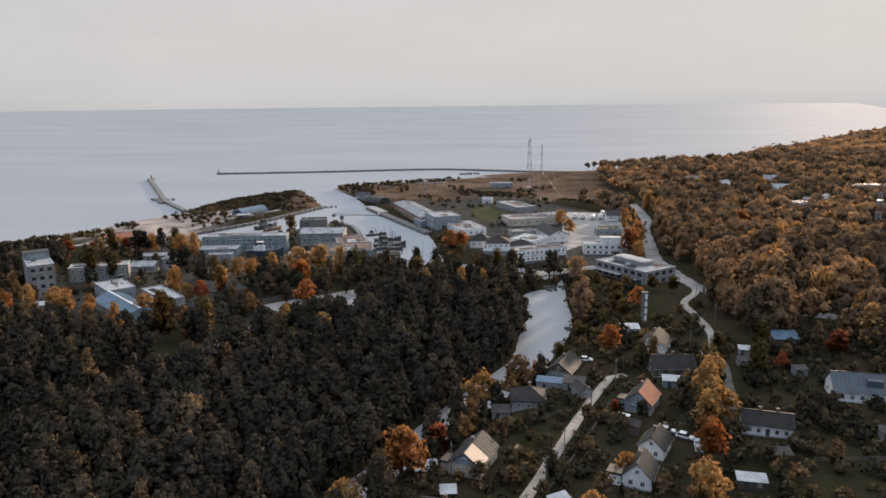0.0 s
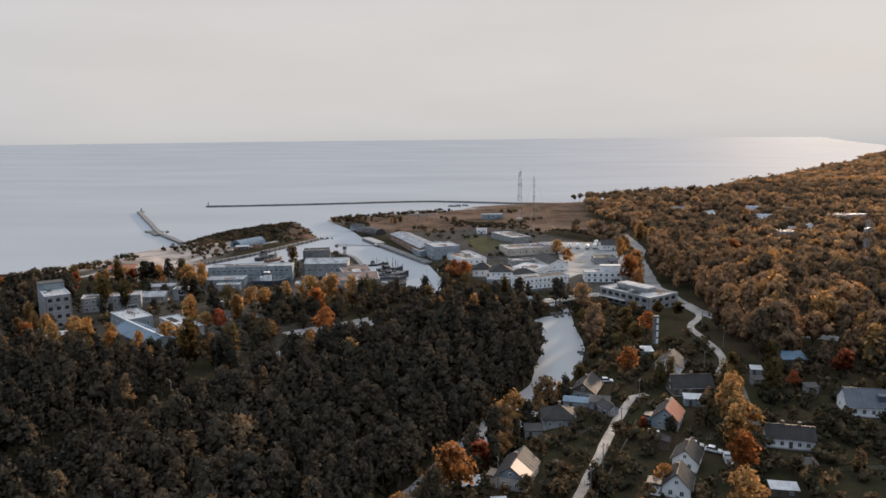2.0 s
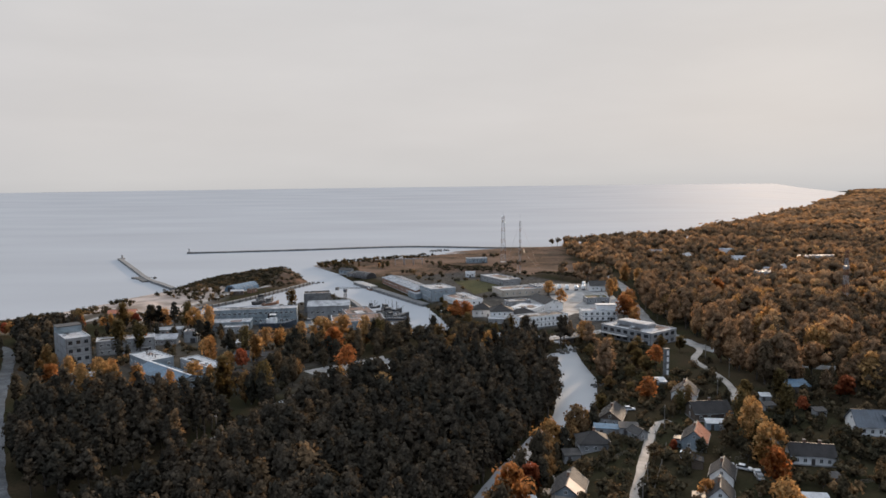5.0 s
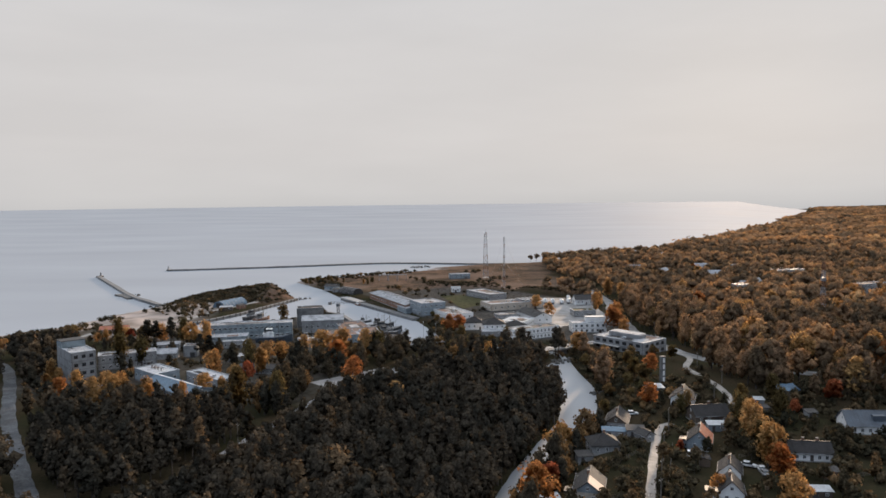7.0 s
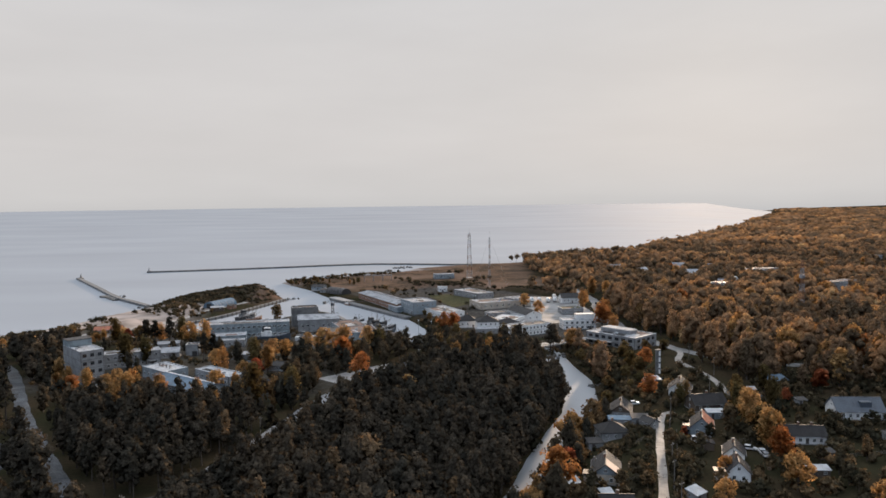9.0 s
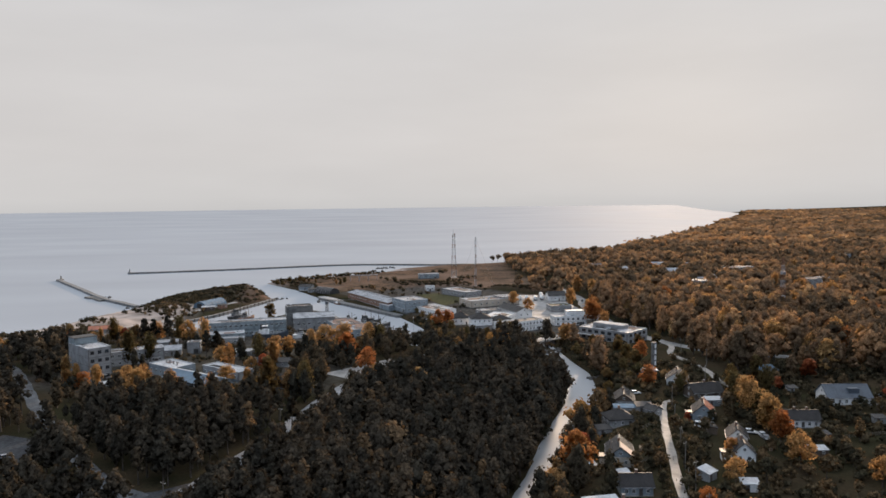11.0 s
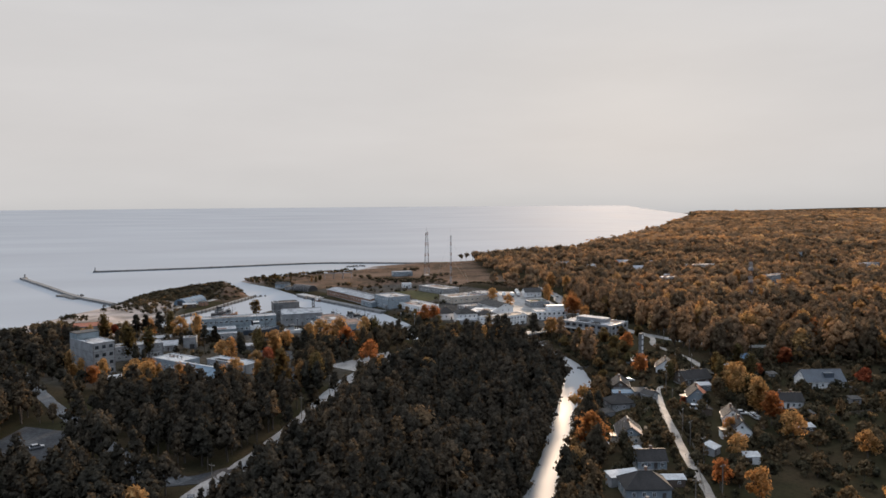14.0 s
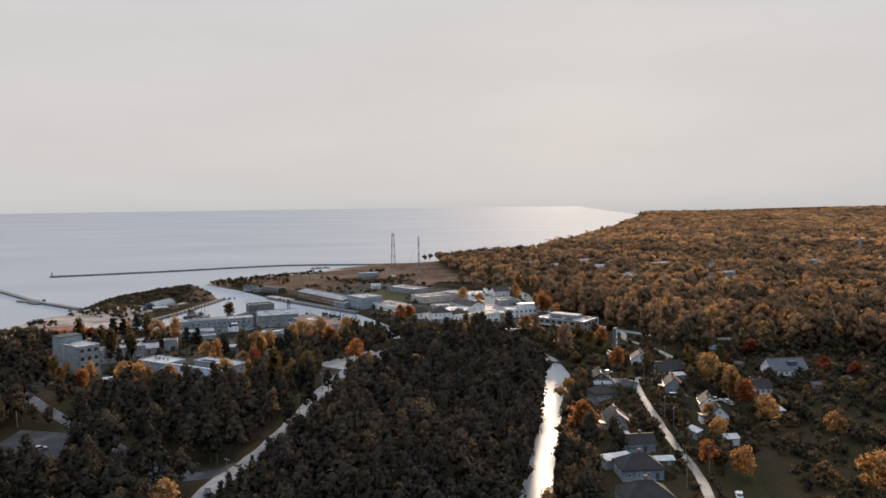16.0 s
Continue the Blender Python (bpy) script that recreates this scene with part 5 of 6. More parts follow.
shed("small tin-roofed shed in the cottage garden", 6.5, 171.5, 12, 5, 4, 2.4, WOOD_WALL, ROOF_METAL)
shed("low white shed with a flat roof", 45.5, 147, -10, 4.5, 3, 2.3, WHITE_WALL, ROOF_METAL)
shed("small garden shed with a dark roof", 57.5, 195.5, 75, 4, 3, 2.3, WOOD_WALL, ROOF_DARK, tilt=0.6)
shed("garden shed with a faded blue roof", 118.7, 271.2, 5, 9, 6, 2.6, WOOD_WALL, ROOF_BLUE, tilt=1.2, group="allotment sheds")
for x, y, t, l in ((99, 248, 10, 4), (102, 259, -6, 3.5), (114, 242, 5, 4), (121, 199, -8, 4), (90, 184, 3, 5), (80, 171, -5, 6), (141, 205, 20, 5), (133, 212, 0, 5)):
    shed("low weathered allotment shed", x, y, t, l, 2.8, 2.1, WOOD_WALL if l > 4 else GREY_WALL, ROOF_METAL if l < 4 or l > 5 else ROOF_GREY, group="allotment sheds")
for x, y, t, l, h in ((530, 828, 10, 26, 13), (508, 669, 25, 60, 12), (323, 696, 15, 56, 12), (225, 573, 20, 18, 13), (335, 578, 25, 50, 12)):
    block("far pale flat-roofed house among the trees", x, y, t, l * 0.6, 10, h - 0.5, GREY_WALL, ROOF_RUST, rows=4, cols=7, side=2, name="apartment_house", group="far houses", win=(1.6, 1.5))

for i, (x, y) in enumerate(((247, 612), (267, 781), (189, 774), (209, 733), (262, 765), (251, 704), (300, 767), (263, 631), (532, 738))):
    house("far gabled house with a pale roof among the autumn trees", x, y, 25 * i % 90 - 40, 12 + i % 3 * 2, 9, 6.5, 11, GREY_WALL, (ROOF_LIGHT, ROOF_METAL)[i % 2], front=3, gable=2, chimneys=0, name="far_house", group="far houses")
block("low depot with a mossy flat roof in the harbour yard", 79, 500, 4, 16, 13, 4.2, GREY_WALL, material("mossy_roof", (0.085, 0.08, 0.045), 0.9, vary=0.3, second=(0.05, 0.046, 0.03), spec=0.1), rows=1, cols=4, side=3)


# ---- vehicles, boats, poles ----
def car(x, y, turn, mat, label, van=False):
    e = empty("van" if van else "car", pose(x, y, ground_at(x, y) + 0.16, 0, 0, turn), label, "van" if van else "car", "parked cars")
    L, W = (5.2, 1.95) if van else (4.4, 1.75)
    h1, h2 = (1.1, 2.2) if van else (0.85, 1.45)
    bm = bmesh.new()
    prism(bm, [(-L / 2, 0.3), (L / 2, 0.3), (L / 2, h1 * 0.8), (L / 2 - 0.9, h1), (-L / 2 + 0.1, h1), (-L / 2, h1 * 0.9)], -W / 2, W / 2)
    part("body", bm, mat, e)
    bm = bmesh.new()
    a = -L / 2 + 0.2 if not van else -L / 2 + 0.1
    prism(bm, [(a, h1), (L / 2 - 1.1, h1), (L / 2 - 1.9, h2), (a + (0.1 if van else 0.6), h2)], -W / 2 + 0.12, W / 2 - 0.12)
    cab = part("cabin", bm, GLASS, e)
    part("roof", boxes((a + (0.1 if van else 0.6), L / 2 - 1.9, -W / 2 + 0.1, W / 2 - 0.1, h2, h2 + 0.06)), mat, e)
    for sx in (-1, 1):
        for sy in (-1, 1):
            w = part("wheel", beam(bmesh.new(), (sx * L * 0.3, sy * (W / 2 - 0.2), 0.32), (sx * L * 0.3, sy * (W / 2 + 0.02), 0.32), 0.33, 10), RUBBER, e)
            part("rim", beam(bmesh.new(), (sx * L * 0.3, sy * (W / 2 + 0.02), 0.32), (sx * L * 0.3, sy * (W / 2 + 0.05), 0.32), 0.2, 8), STEEL, w)


car(56.5, 200.5, -20, CAR_WHITE, "white delivery van parked by the red-roofed cottage", True)
car(66, 196, -15, CAR_SILVER, "silver car parked in a yard")
car(70, 193, -30, CAR_WHITE, "white car parked in a yard")
car(72.5, 190, 80, CAR_WHITE, "white car standing on the gravel yard")
car(72, 187, 85, CAR_SILVER, "silver car standing on the gravel yard")
car(48.5, 246, 0, CAR_WHITE, "white car beside the river cottage")
car(100, 472, 84, CAR_DARK, "dark car on the main road")
car(110, 545, 80, CAR_DARK, "dark car far along the main road")
car(45, 385.6, 30, CAR_DARK, "dark car crossing the bridge end")
car(144, 230, 10, CAR_WHITE, "white car beside the long farmhouse")
car(-176, 196, 30, CAR_SILVER, "silver car in the forest car park")
car(22, 109, 60, CAR_WHITE, "white car by the lane")
car(-118, 146, 95, CAR_DARK, "dark car at the forest junction")


def boat(label, x, y, turn, L, hull, house_mat, mast=True, z=-0.4):
    e = empty("ship", pose(x, y, z, 0, 0, turn), label, "ship", "moored ships")
    W, H = L * 0.26, L * 0.13
    bm = bmesh.new()
    rings = []
    for i in range(9):
        t = i / 8
        w = W / 2 * (1 - max(0, (t - 0.55) / 0.45) ** 2) * (0.85 + 0.15 * min(1, t * 5)) + 0.04
        sheer = H * (1 + 0.7 * max(0, (t - 0.5) * 2) ** 2 + 0.15 * (1 - t))
        x0 = -L / 2 + L * t
        rings.append([bm.verts.new(c) for c in ((x0, -w, sheer), (x0, -w * 0.75, 0), (x0, 0, -0.5), (x0, w * 0.75, 0), (x0, w, sheer))])
    for a, b in zip(rings, rings[1:]):
        for k in range(4):
            bm.faces.new((a[k], b[k], b[k + 1], a[k + 1]))
        bm.faces.new((a[4], b[4], b[0], a[0]))
    bm.faces.new(rings[0])
    bm.faces.new(rings[-1])
    part("hull", bm, hull, e)
    part("wheelhouse", boxes((-L * 0.3, -L * 0.02, -W * 0.3, W * 0.3, H * 0.9, H * 2.0), (-L * 0.22, -L * 0.05, -W * 0.24, W * 0.24, H * 2.0, H * 2.9)), house_mat, e)
    part("window_band", boxes((-L * 0.224, -L * 0.046, -W * 0.245, W * 0.245, H * 2.35, H * 2.7)), GLASS, e)
    part("funnel", beam(bmesh.new(), (-L * 0.24, 0, H * 2), (-L * 0.24, 0, H * 3.1), L * 0.03, 8), BLACK_PAINT, e)
    if mast:
        bm = bmesh.new()
        beam(bm, (L * 0.12, 0, H), (L * 0.12, 0, L * 0.55), 0.16, 5)
        beam(bm, (L * 0.12, 0, L * 0.25), (L * 0.36, 0, L * 0.42), 0.1, 4)
        beam(bm, (-L * 0.12, 0, H * 2.9), (-L * 0.12, 0, L * 0.58), 0.1, 4)
        part("mast", bm, DARK_TRIM, e)
    bm = bmesh.new()
    for s in (-1, 1):
        beam(bm, (-L * 0.45, s * W * 0.46, H * 1.6), (L * 0.2, s * W * 0.46, H * 1.55), 0.06, 4)
        for k in range(8):
            xx = -L * 0.45 + L * 0.65 * k / 7
            beam(bm, (xx, s * W * 0.46, H * 0.9), (xx, s * W * 0.46, H * 1.6), 0.05, 4)
    part("rail", bm, WHITE_PAINT, e)


boat("dark patrol ship moored at the shipyard quay", -62, 456, 14, 22, BLACK_PAINT, DARK_CONCRETE)
boat("dark grey tug moored at the shipyard quay", -67, 477, 16, 18, BLACK_PAINT, DARK_CONCRETE)
boat("blue-hulled fishing boat at the shipyard quay", -60, 448, 10, 17, BLUE_PAINT, DARK_CONCRETE)
boat("dark launch moored beside the patrol ship", -61, 464, 16, 15, BLACK_PAINT, BLUE_PAINT)
boat("rusty dark workboat at the end of the shipyard quay", -81, 497, 30, 11, BLACK_PAINT, DARK_CONCRETE)
boat("old dark trawler moored in the dune basin", -168, 520, 60, 20, BLACK_PAINT, DARK_CONCRETE)
boat("rusty dark cutter beside the trawler", -160, 512, 55, 15, RUST, DARK_CONCRETE)
boat("blue-hulled trawler with a white wheelhouse under repair on the slip", -127, 413, 8, 22, BLUE_PAINT, WHITE_PAINT, z=3.3)
boat("small white boat on the slip", -106, 414, 5, 14, WHITE_PAINT, GREY_WALL, z=3.2)
boat("small barge moored on the east quay", -96, 583, -60, 10, RUST, WHITE_PAINT, False)

# shipyard crane
e = empty("quay_crane", pose(-96, 470, 2.6, 0, 0, -15), "slim dark lattice quay crane with a long jib", "crane")
bm = bmesh.new()
for sx in (-1, 1):
    for sy in (-1, 1):
        beam(bm, (sx * 0.9, sy * 0.9, 0), (sx * 0.6, sy * 0.6, 15), 0.14, 4)
for k in range(6):
    a = 0.9 - 0.05 * k
    for q in ((-a, -a, a, -a), (a, -a, a, a), (a, a, -a, a), (-a, a, -a, -a)):
        beam(bm, (q[0], q[1], k * 2.5), (q[2] * 0.93, q[3] * 0.93, k * 2.5 + 2.5), 0.08, 4)
part("tower", bm, DARK_TRIM, e)
bm = bmesh.new()
beam(bm, (-6, 0, 15.5), (26, 0, 17), 0.14, 4)
beam(bm, (-6, 0, 16.6), (26, 0, 17.2), 0.14, 4)
for k in range(14):
    beam(bm, (-6 + k * 2.3, 0, 15.5 + k * 0.1), (-4.8 + k * 2.3, 0, 16.7 + k * 0.05), 0.07, 4)
part("jib", bm, DARK_TRIM, e)
part("cab", boxes((-1, 1.2, -0.9, 0.9, 13.6, 15.4)), BLUE_PAINT, e)
part("counterweight", boxes((-7, -5, -0.8, 0.8, 14.6, 16.4)), DARK_CONCRETE, e)
for x, y, h in ((-28, 420, 12), (-36, 432, 11)):
    e = empty("channel_marker", pose(x, y, -0.3), "thin pale pole standing in the channel", "pole", "channel poles")
    part("pole", beam(bmesh.new(), (0, 0, -1), (0, 0, h), 0.14, 6, 0.08), STEEL, e)
    part("topmark", beam(bmesh.new(), (0, 0, h), (0, 0, h + 0.7), 0.3, 6), WHITE_PAINT, e)

for i, (x, y) in enumerate(((24, 126), (30.5, 148), (34.5, 164), (39, 178), (47, 202), (56, 226), (84, 258), (99.5, 290), (97.5, 315), (13, 168), (85, 230), (80, 205), (12, 118), (-92, 215), (-113, 150), (-82, 246), (108, 420), (107, 470), (94, 500))):
    e = empty("utility_pole", pose(x, y, ground_at(x, y), 0, 0, 20 + i * 9), "grey wooden utility pole with a crossarm", "pole", "utility poles")
    part("shaft", beam(bmesh.new(), (0, 0, -0.5), (0, 0, 8.6), 0.15, 7, 0.1), POLE_WOOD, e)
    arm = part("crossarm", boxes((-0.9, 0.9, -0.06, 0.06, 7.9, 8.05)), POLE_WOOD, e)
    for k in (-0.8, 0, 0.8):
        part("insulator", beam(bmesh.new(), (k, 0, 8.05), (k, 0, 8.25), 0.05, 6), WHITE_PAINT, arm)


def woodpile(x, y, turn, n):
    e = empty("woodpile", pose(x, y, ground_at(x, y), 0, 0, turn), "stack of split pale firewood logs", "woodpile", "woodpiles")
    for r in range(3):
        for k in range(n):
            part("log", beam(bmesh.new(), (k * 0.36 + 0.18 * (r % 2), -0.5, 0.17 + r * 0.32), (k * 0.36 + 0.18 * (r % 2), 0.5, 0.17 + r * 0.32), 0.17, 7), LOG, e)
    for k in (-0.3, n * 0.36 + 0.1):
        part("stake", beam(bmesh.new(), (k, 0, 0), (k, 0, 1.3), 0.05, 5), POLE_WOOD, e)


LOG = material("cut_logs", (0.26, 0.18, 0.11), 0.8, vary=0.3)
for x, y, t, n in ((27, 181, 70, 9), (66, 200, 10, 8), (50, 232, -60, 8), (97, 207, 0, 9), (68, 176, 70, 8), (10, 160, 0, 9)):
    woodpile(x, y, t, n)


def fence(label, pts, h=1.3, mat=POLE_WOOD):
    e = empty("garden_fence", pose(0, 0, 0), label, "fence", "garden fences")
    line = smooth_line(pts, 2.5)
    for a, b in zip(line, line[1:]):
        za, zb = ground_at(*a), ground_at(*b)
        bm = bmesh.new()
        beam(bm, (*a, za - 0.3), (*a, za + h), 0.07, 4)
        part("post", bm, mat, e)
        bm = bmesh.new()
        for k in (0.35, 0.75, 1.15):
            beam(bm, (*a, za + k * h / 1.3), (*b, zb + k * h / 1.3), 0.045, 4)
        part("rail", bm, mat, e)


fence("weathered timber garden fence", [(23, 171), (31, 171.5), (36, 172)])
fence("weathered timber garden fence by the lane", [(29, 149), (25, 140), (20, 128)])
fence("grey fence round the cottage garden", [(70, 200), (76, 202), (84, 204), (96, 206)])
fence("grey fence along the lane gardens", [(33, 158), (40, 176), (48, 198), (53, 212)])
fence("low fence by the river cottages", [(24, 196), (33, 200), (40, 206)])
fence("grey fence along the farm field", [(98, 184), (112, 186), (126, 188), (142, 190)])


# ---- trees ----
OCT_V = np.array([(1, 0, 0), (-1, 0, 0), (0, 1, 0), (0, -1, 0), (0, 0, 1), (0, 0, -1)], float)
OCT_F = np.array([(0, 2, 4), (2, 1, 4), (1, 3, 4), (3, 0, 4), (2, 0, 5), (1, 2, 5), (3, 1, 5), (0, 3, 5)])


def tube(p, q, r0, r1, sides=5):
    p, q = np.array(p, float), np.array(q, float)
    d = (q - p) / np.linalg.norm(q - p)
    a = np.cross(d, (0.3, 0.9, 0.1))
    a /= np.linalg.norm(a)
    b = np.cross(d, a)
    ang = np.arange(sides) * 2 * math.pi / sides
    ring = np.cos(ang)[:, None] * a + np.sin(ang)[:, None] * b
    v = np.concatenate([p + ring * r0, q + ring * r1])
    i = np.arange(sides)
    j = (i + 1) % sides
    return v, np.stack([i, j, j + sides, i + sides], -1)


def crown(rng, lobes, leaves, size, core=0.78):
    """Leaf clumps set over the lobes of a crown. Lobes: x, y, z, rx, ry, rz. Returns points, leaf quads, core triangles, facings."""
    V, O, CV, CO = [], [], [], []
    mid = np.mean(np.array(lobes)[:, :3], 0) - (0, 0, 1.0)
    for lx, ly, lz, rx, ry, rz in lobes:
        c, r = np.array((lx, ly, lz)), np.array((rx, ry, rz))
        k = leaves
        d = rng.normal(size=(k, 3))
        d[:, 2] = np.abs(d[:, 2]) * 1.0 - 0.35
        d /= np.linalg.norm(d, axis=1)[:, None]
        pos = c + d * r * rng.uniform(0.82, 1.2, (k, 1))
        nrm = d + rng.normal(size=(k, 3)) * 0.5
        nrm /= np.linalg.norm(nrm, axis=1)[:, None]
        a = np.cross(nrm, rng.normal(size=(k, 3)))
        a /= np.linalg.norm(a, axis=1)[:, None]
        b = np.cross(nrm, a)
        s = size * rng.uniform(0.5, 1.4, (k, 1))
        u = rng.uniform(0.6, 1.4, (k, 4, 1))
        quad = np.stack([-a * s, b * s * 0.8, a * s, -b * s * 0.8], 1) * u + pos[:, None]
        V.append(quad.reshape(-1, 3))
        far = pos - mid
        o = d * 0.75 + far / np.linalg.norm(far, axis=1)[:, None] * 0.6 + (0, 0, 0.22)
        O.append(np.repeat(o / np.linalg.norm(o, axis=1)[:, None], 4, 0))
        if core:
            CV.append(c + OCT_V * r * core * rng.uniform(0.9, 1.25, (6, 1)))
            oc = OCT_V * 0.8 + (0, 0, 0.2)
            CO.append(oc / np.linalg.norm(oc, axis=1)[:, None])
    v = np.concatenate(V + CV)
    q = np.arange(4 * leaves * len(lobes)).reshape(-1, 4)
    t = np.concatenate([OCT_F + len(q) * 4 + 6 * i for i in range(len(CV))]) if core else np.zeros((0, 3), int)
    return v, q, t, np.concatenate(O + CO)


def lobes_for(rng, kind, h):
    """Crown lobes for one tree of height h."""
    out = []
    if kind == "pine":
        for i in range(9):
            t = i / 8
            a, d = i * 2.4 + rng.uniform(-0.6, 0.6), h * 0.135 * (1.1 - 0.95 * t) * rng.uniform(0.5, 1.3)
            r = h * (0.13 - 0.07 * t) * rng.uniform(0.75, 1.25)
            out.append((d * math.cos(a), d * math.sin(a), h * (0.42 + 0.52 * t), r, r, r * rng.uniform(0.8, 1.3)))
    elif kind == "spire":
        for i in range(7):
            t = i / 6
            a, d = rng.uniform(0, 6.28), h * 0.04 * (1 - t)
            r = h * (0.17 - 0.13 * t) * rng.uniform(0.9, 1.1)
            out.append((d * math.cos(a), d * math.sin(a), h * (0.26 + 0.66 * t), r, r, r * 0.95))
    elif kind == "tall":
        for i in range(12):
            t = i / 11
            a, d = i * 2.4 + rng.uniform(-0.6, 0.6), h * 0.115 * rng.uniform(0.3, 1.35) * math.sin(math.pi * (0.2 + 0.72 * t))
            r = h * (0.075 + 0.075 * math.sin(math.pi * (0.12 + 0.74 * t))) * rng.uniform(0.75, 1.25)
            out.append((d * math.cos(a), d * math.sin(a), h * (0.22 + 0.66 * t) + rng.uniform(-0.03, 0.03) * h, r, r, r * rng.uniform(1.2, 1.8)))
    else:
        for i in range(12):
            a = i * 2.4 + rng.uniform(-0.5, 0.5)
            t = i / 11
            d = h * 0.23 * math.sin(math.pi * (0.22 + 0.72 * t)) * rng.uniform(0.4, 1.25)
            r = h * rng.uniform(0.10, 0.185)
            out.append((d * math.cos(a), d * math.sin(a), h * (0.34 + 0.50 * t) + rng.uniform(-0.04, 0.04) * h, r, r, r * rng.uniform(0.85, 1.15)))
    return out


def template(seed, kind, h, leaves, size, core=0.78, limbs=True):
    """One tree as arrays: leaf quads, core triangles, wood quads."""
    rng = np.random.default_rng(seed)
    lobes = lobes_for(rng, kind, h)
    v, q, t, o = crown(rng, lobes, leaves, size, core)
    wv, wq = [], []
    lean = rng.uniform(-0.03, 0.03, 2) * h
    a, b = tube((0, 0, -0.6), (lean[0], lean[1], h * 0.8), 0.022 * h, 0.006 * h)
    wv.append(a), wq.append(b)
    n = len(a)
    for lx, ly, lz, *_ in lobes[::2] if limbs else ():
        a, b = tube((lean[0] * 0.5, lean[1] * 0.5, lz * 0.62), (lx, ly, lz), 0.008 * h, 0.003 * h, 3)
        wv.append(a), wq.append(b + n)
        n += len(a)
    return v, q, t, np.concatenate(wv), np.concatenate(wq), o


def grown_mesh(name, tmpl, leaf_mat):
    """Crown mesh and trunk mesh of one tree."""
    v, q, t, wv, wq, o = tmpl
    me = raw_mesh(name, v, [q, t] if len(t) else [q], leaf_mat, outward=o)
    wood = raw_mesh("trunk", wv, [wq], BARK)
    return me, wood


ROAD_CLEAR = [(np.array(l), w) for l, w in ROADS]


def free(x, y, margin=2.0):
    """Which of the places lie clear of roads and buildings."""
    ok = np.ones(x.shape, bool)
    for l, w in ROAD_CLEAR:
        ok &= line_distance([tuple(p) for p in l[::2]] + [tuple(l[-1])], x, y) > w / 2 + margin
    for bx, by, r in BUILT:
        ok &= np.hypot(x - bx, y - by) > r + margin * 0.6
    return ok


def scatter(seed, x0, x1, y0, y1, gap, jitter=0.42):
    rng = np.random.default_rng(seed)
    xs, ys = np.meshgrid(np.arange(x0, x1, gap), np.arange(y0, y1, gap * 0.87))
    xs = xs + (np.arange(xs.shape[0]) % 2)[:, None] * gap / 2
    x, y = xs.ravel(), ys.ravel()
    return x + rng.uniform(-jitter, jitter, x.shape) * gap, y + rng.uniform(-jitter, jitter, y.shape) * gap


def planted(name, seed, x, y, templates, mat, tint, scale=(0.8, 1.25), label="", category="trees", sink=0.0, size=None, broad=None):
    """Many trees joined in one mesh."""
    rng = np.random.default_rng(seed)
    z = height(x, y) - sink
    pick = rng.integers(0, len(templates), len(x))
    V, Q, T, W, tq = [], [], [], [], []
    n = 0
    tints, faced = [], []
    for k, (v, q, t, wv, wq, o) in enumerate(templates):
        sel = np.nonzero(pick == k)[0]
        if not len(sel):
            continue
        m = len(sel)
        ang, s = rng.uniform(0, 6.28, m), rng.uniform(*scale, m) * (1.0 if size is None else size[sel])
        wide = s * rng.uniform(0.9, 1.15, m) * (1.0 if broad is None else broad[sel])
        allv = np.concatenate([v, wv])
        ca, sa = np.cos(ang)[:, None], np.sin(ang)[:, None]
        px = (allv[None, :, 0] * ca - allv[None, :, 1] * sa) * wide[:, None] + x[sel][:, None]
        py = (allv[None, :, 0] * sa + allv[None, :, 1] * ca) * wide[:, None] + y[sel][:, None]
        pz = allv[None, :, 2] * s[:, None] + z[sel][:, None]
        V.append(np.stack([px, py, pz], -1).reshape(-1, 3))
        allo = np.concatenate([o, np.tile((0.0, 0.0, 1.0), (len(wv), 1))])
        faced.append(np.stack([allo[None, :, 0] * ca - allo[None, :, 1] * sa, allo[None, :, 0] * sa + allo[None, :, 1] * ca, np.tile(allo[:, 2], (m, 1))], -1).reshape(-1, 3))
        offs = n + np.arange(m)[:, None, None] * len(allv)
        Q.append((q[None] + offs).reshape(-1, 4))
        T.append((t[None] + offs).reshape(-1, 3))
        W.append((wq[None] + len(v) + offs).reshape(-1, 4))
        tints.append(np.repeat(tint[sel], len(allv)))
        n += m * len(allv)
    Q, T, W = np.concatenate(Q), np.concatenate(T), np.concatenate(W)
    me = raw_mesh(name, np.concatenate(V), [Q, T, W], mat, np.concatenate(tints), np.concatenate(faced))
    me.materials.append(BARK)
    ids = np.concatenate([np.zeros(len(Q) + len(T), np.int32), np.ones(len(W), np.int32)])
    me.polygons.foreach_set("material_index", ids)
    return tagged(new(name, me), label, category, kind="stuff")


# the dark forest on both sides of the forest road
rng = np.random.default_rng(11)
fx, fy = scatter(1, -330, 60, 66, 400, 5.7)
sd = land_depth(fx, fy)
ok = (sd > 1.0) & inside(WEST, fx, fy) & free(fx, fy, 2.3)
NORTH = [(-330, 250), (-215, 250), (-155, 241), (-119, 240), (-100, 234), (-80, 226), (-66, 226), (-58, 254), (-42, 270), (-23, 287), (-12, 300), (8, 314), (30, 318)]
limit = np.interp(fx, [p[0] for p in NORTH], [p[1] for p in NORTH])
ok &= (fy < limit) | ((fx < -214) & (fy < 372) & (rng.random(fx.shape) < 0.6) & (land_depth(fx, fy) > 55)) | ((fx > -30) & (fy < limit + 55) & (rng.random(fx.shape) < 0.35))
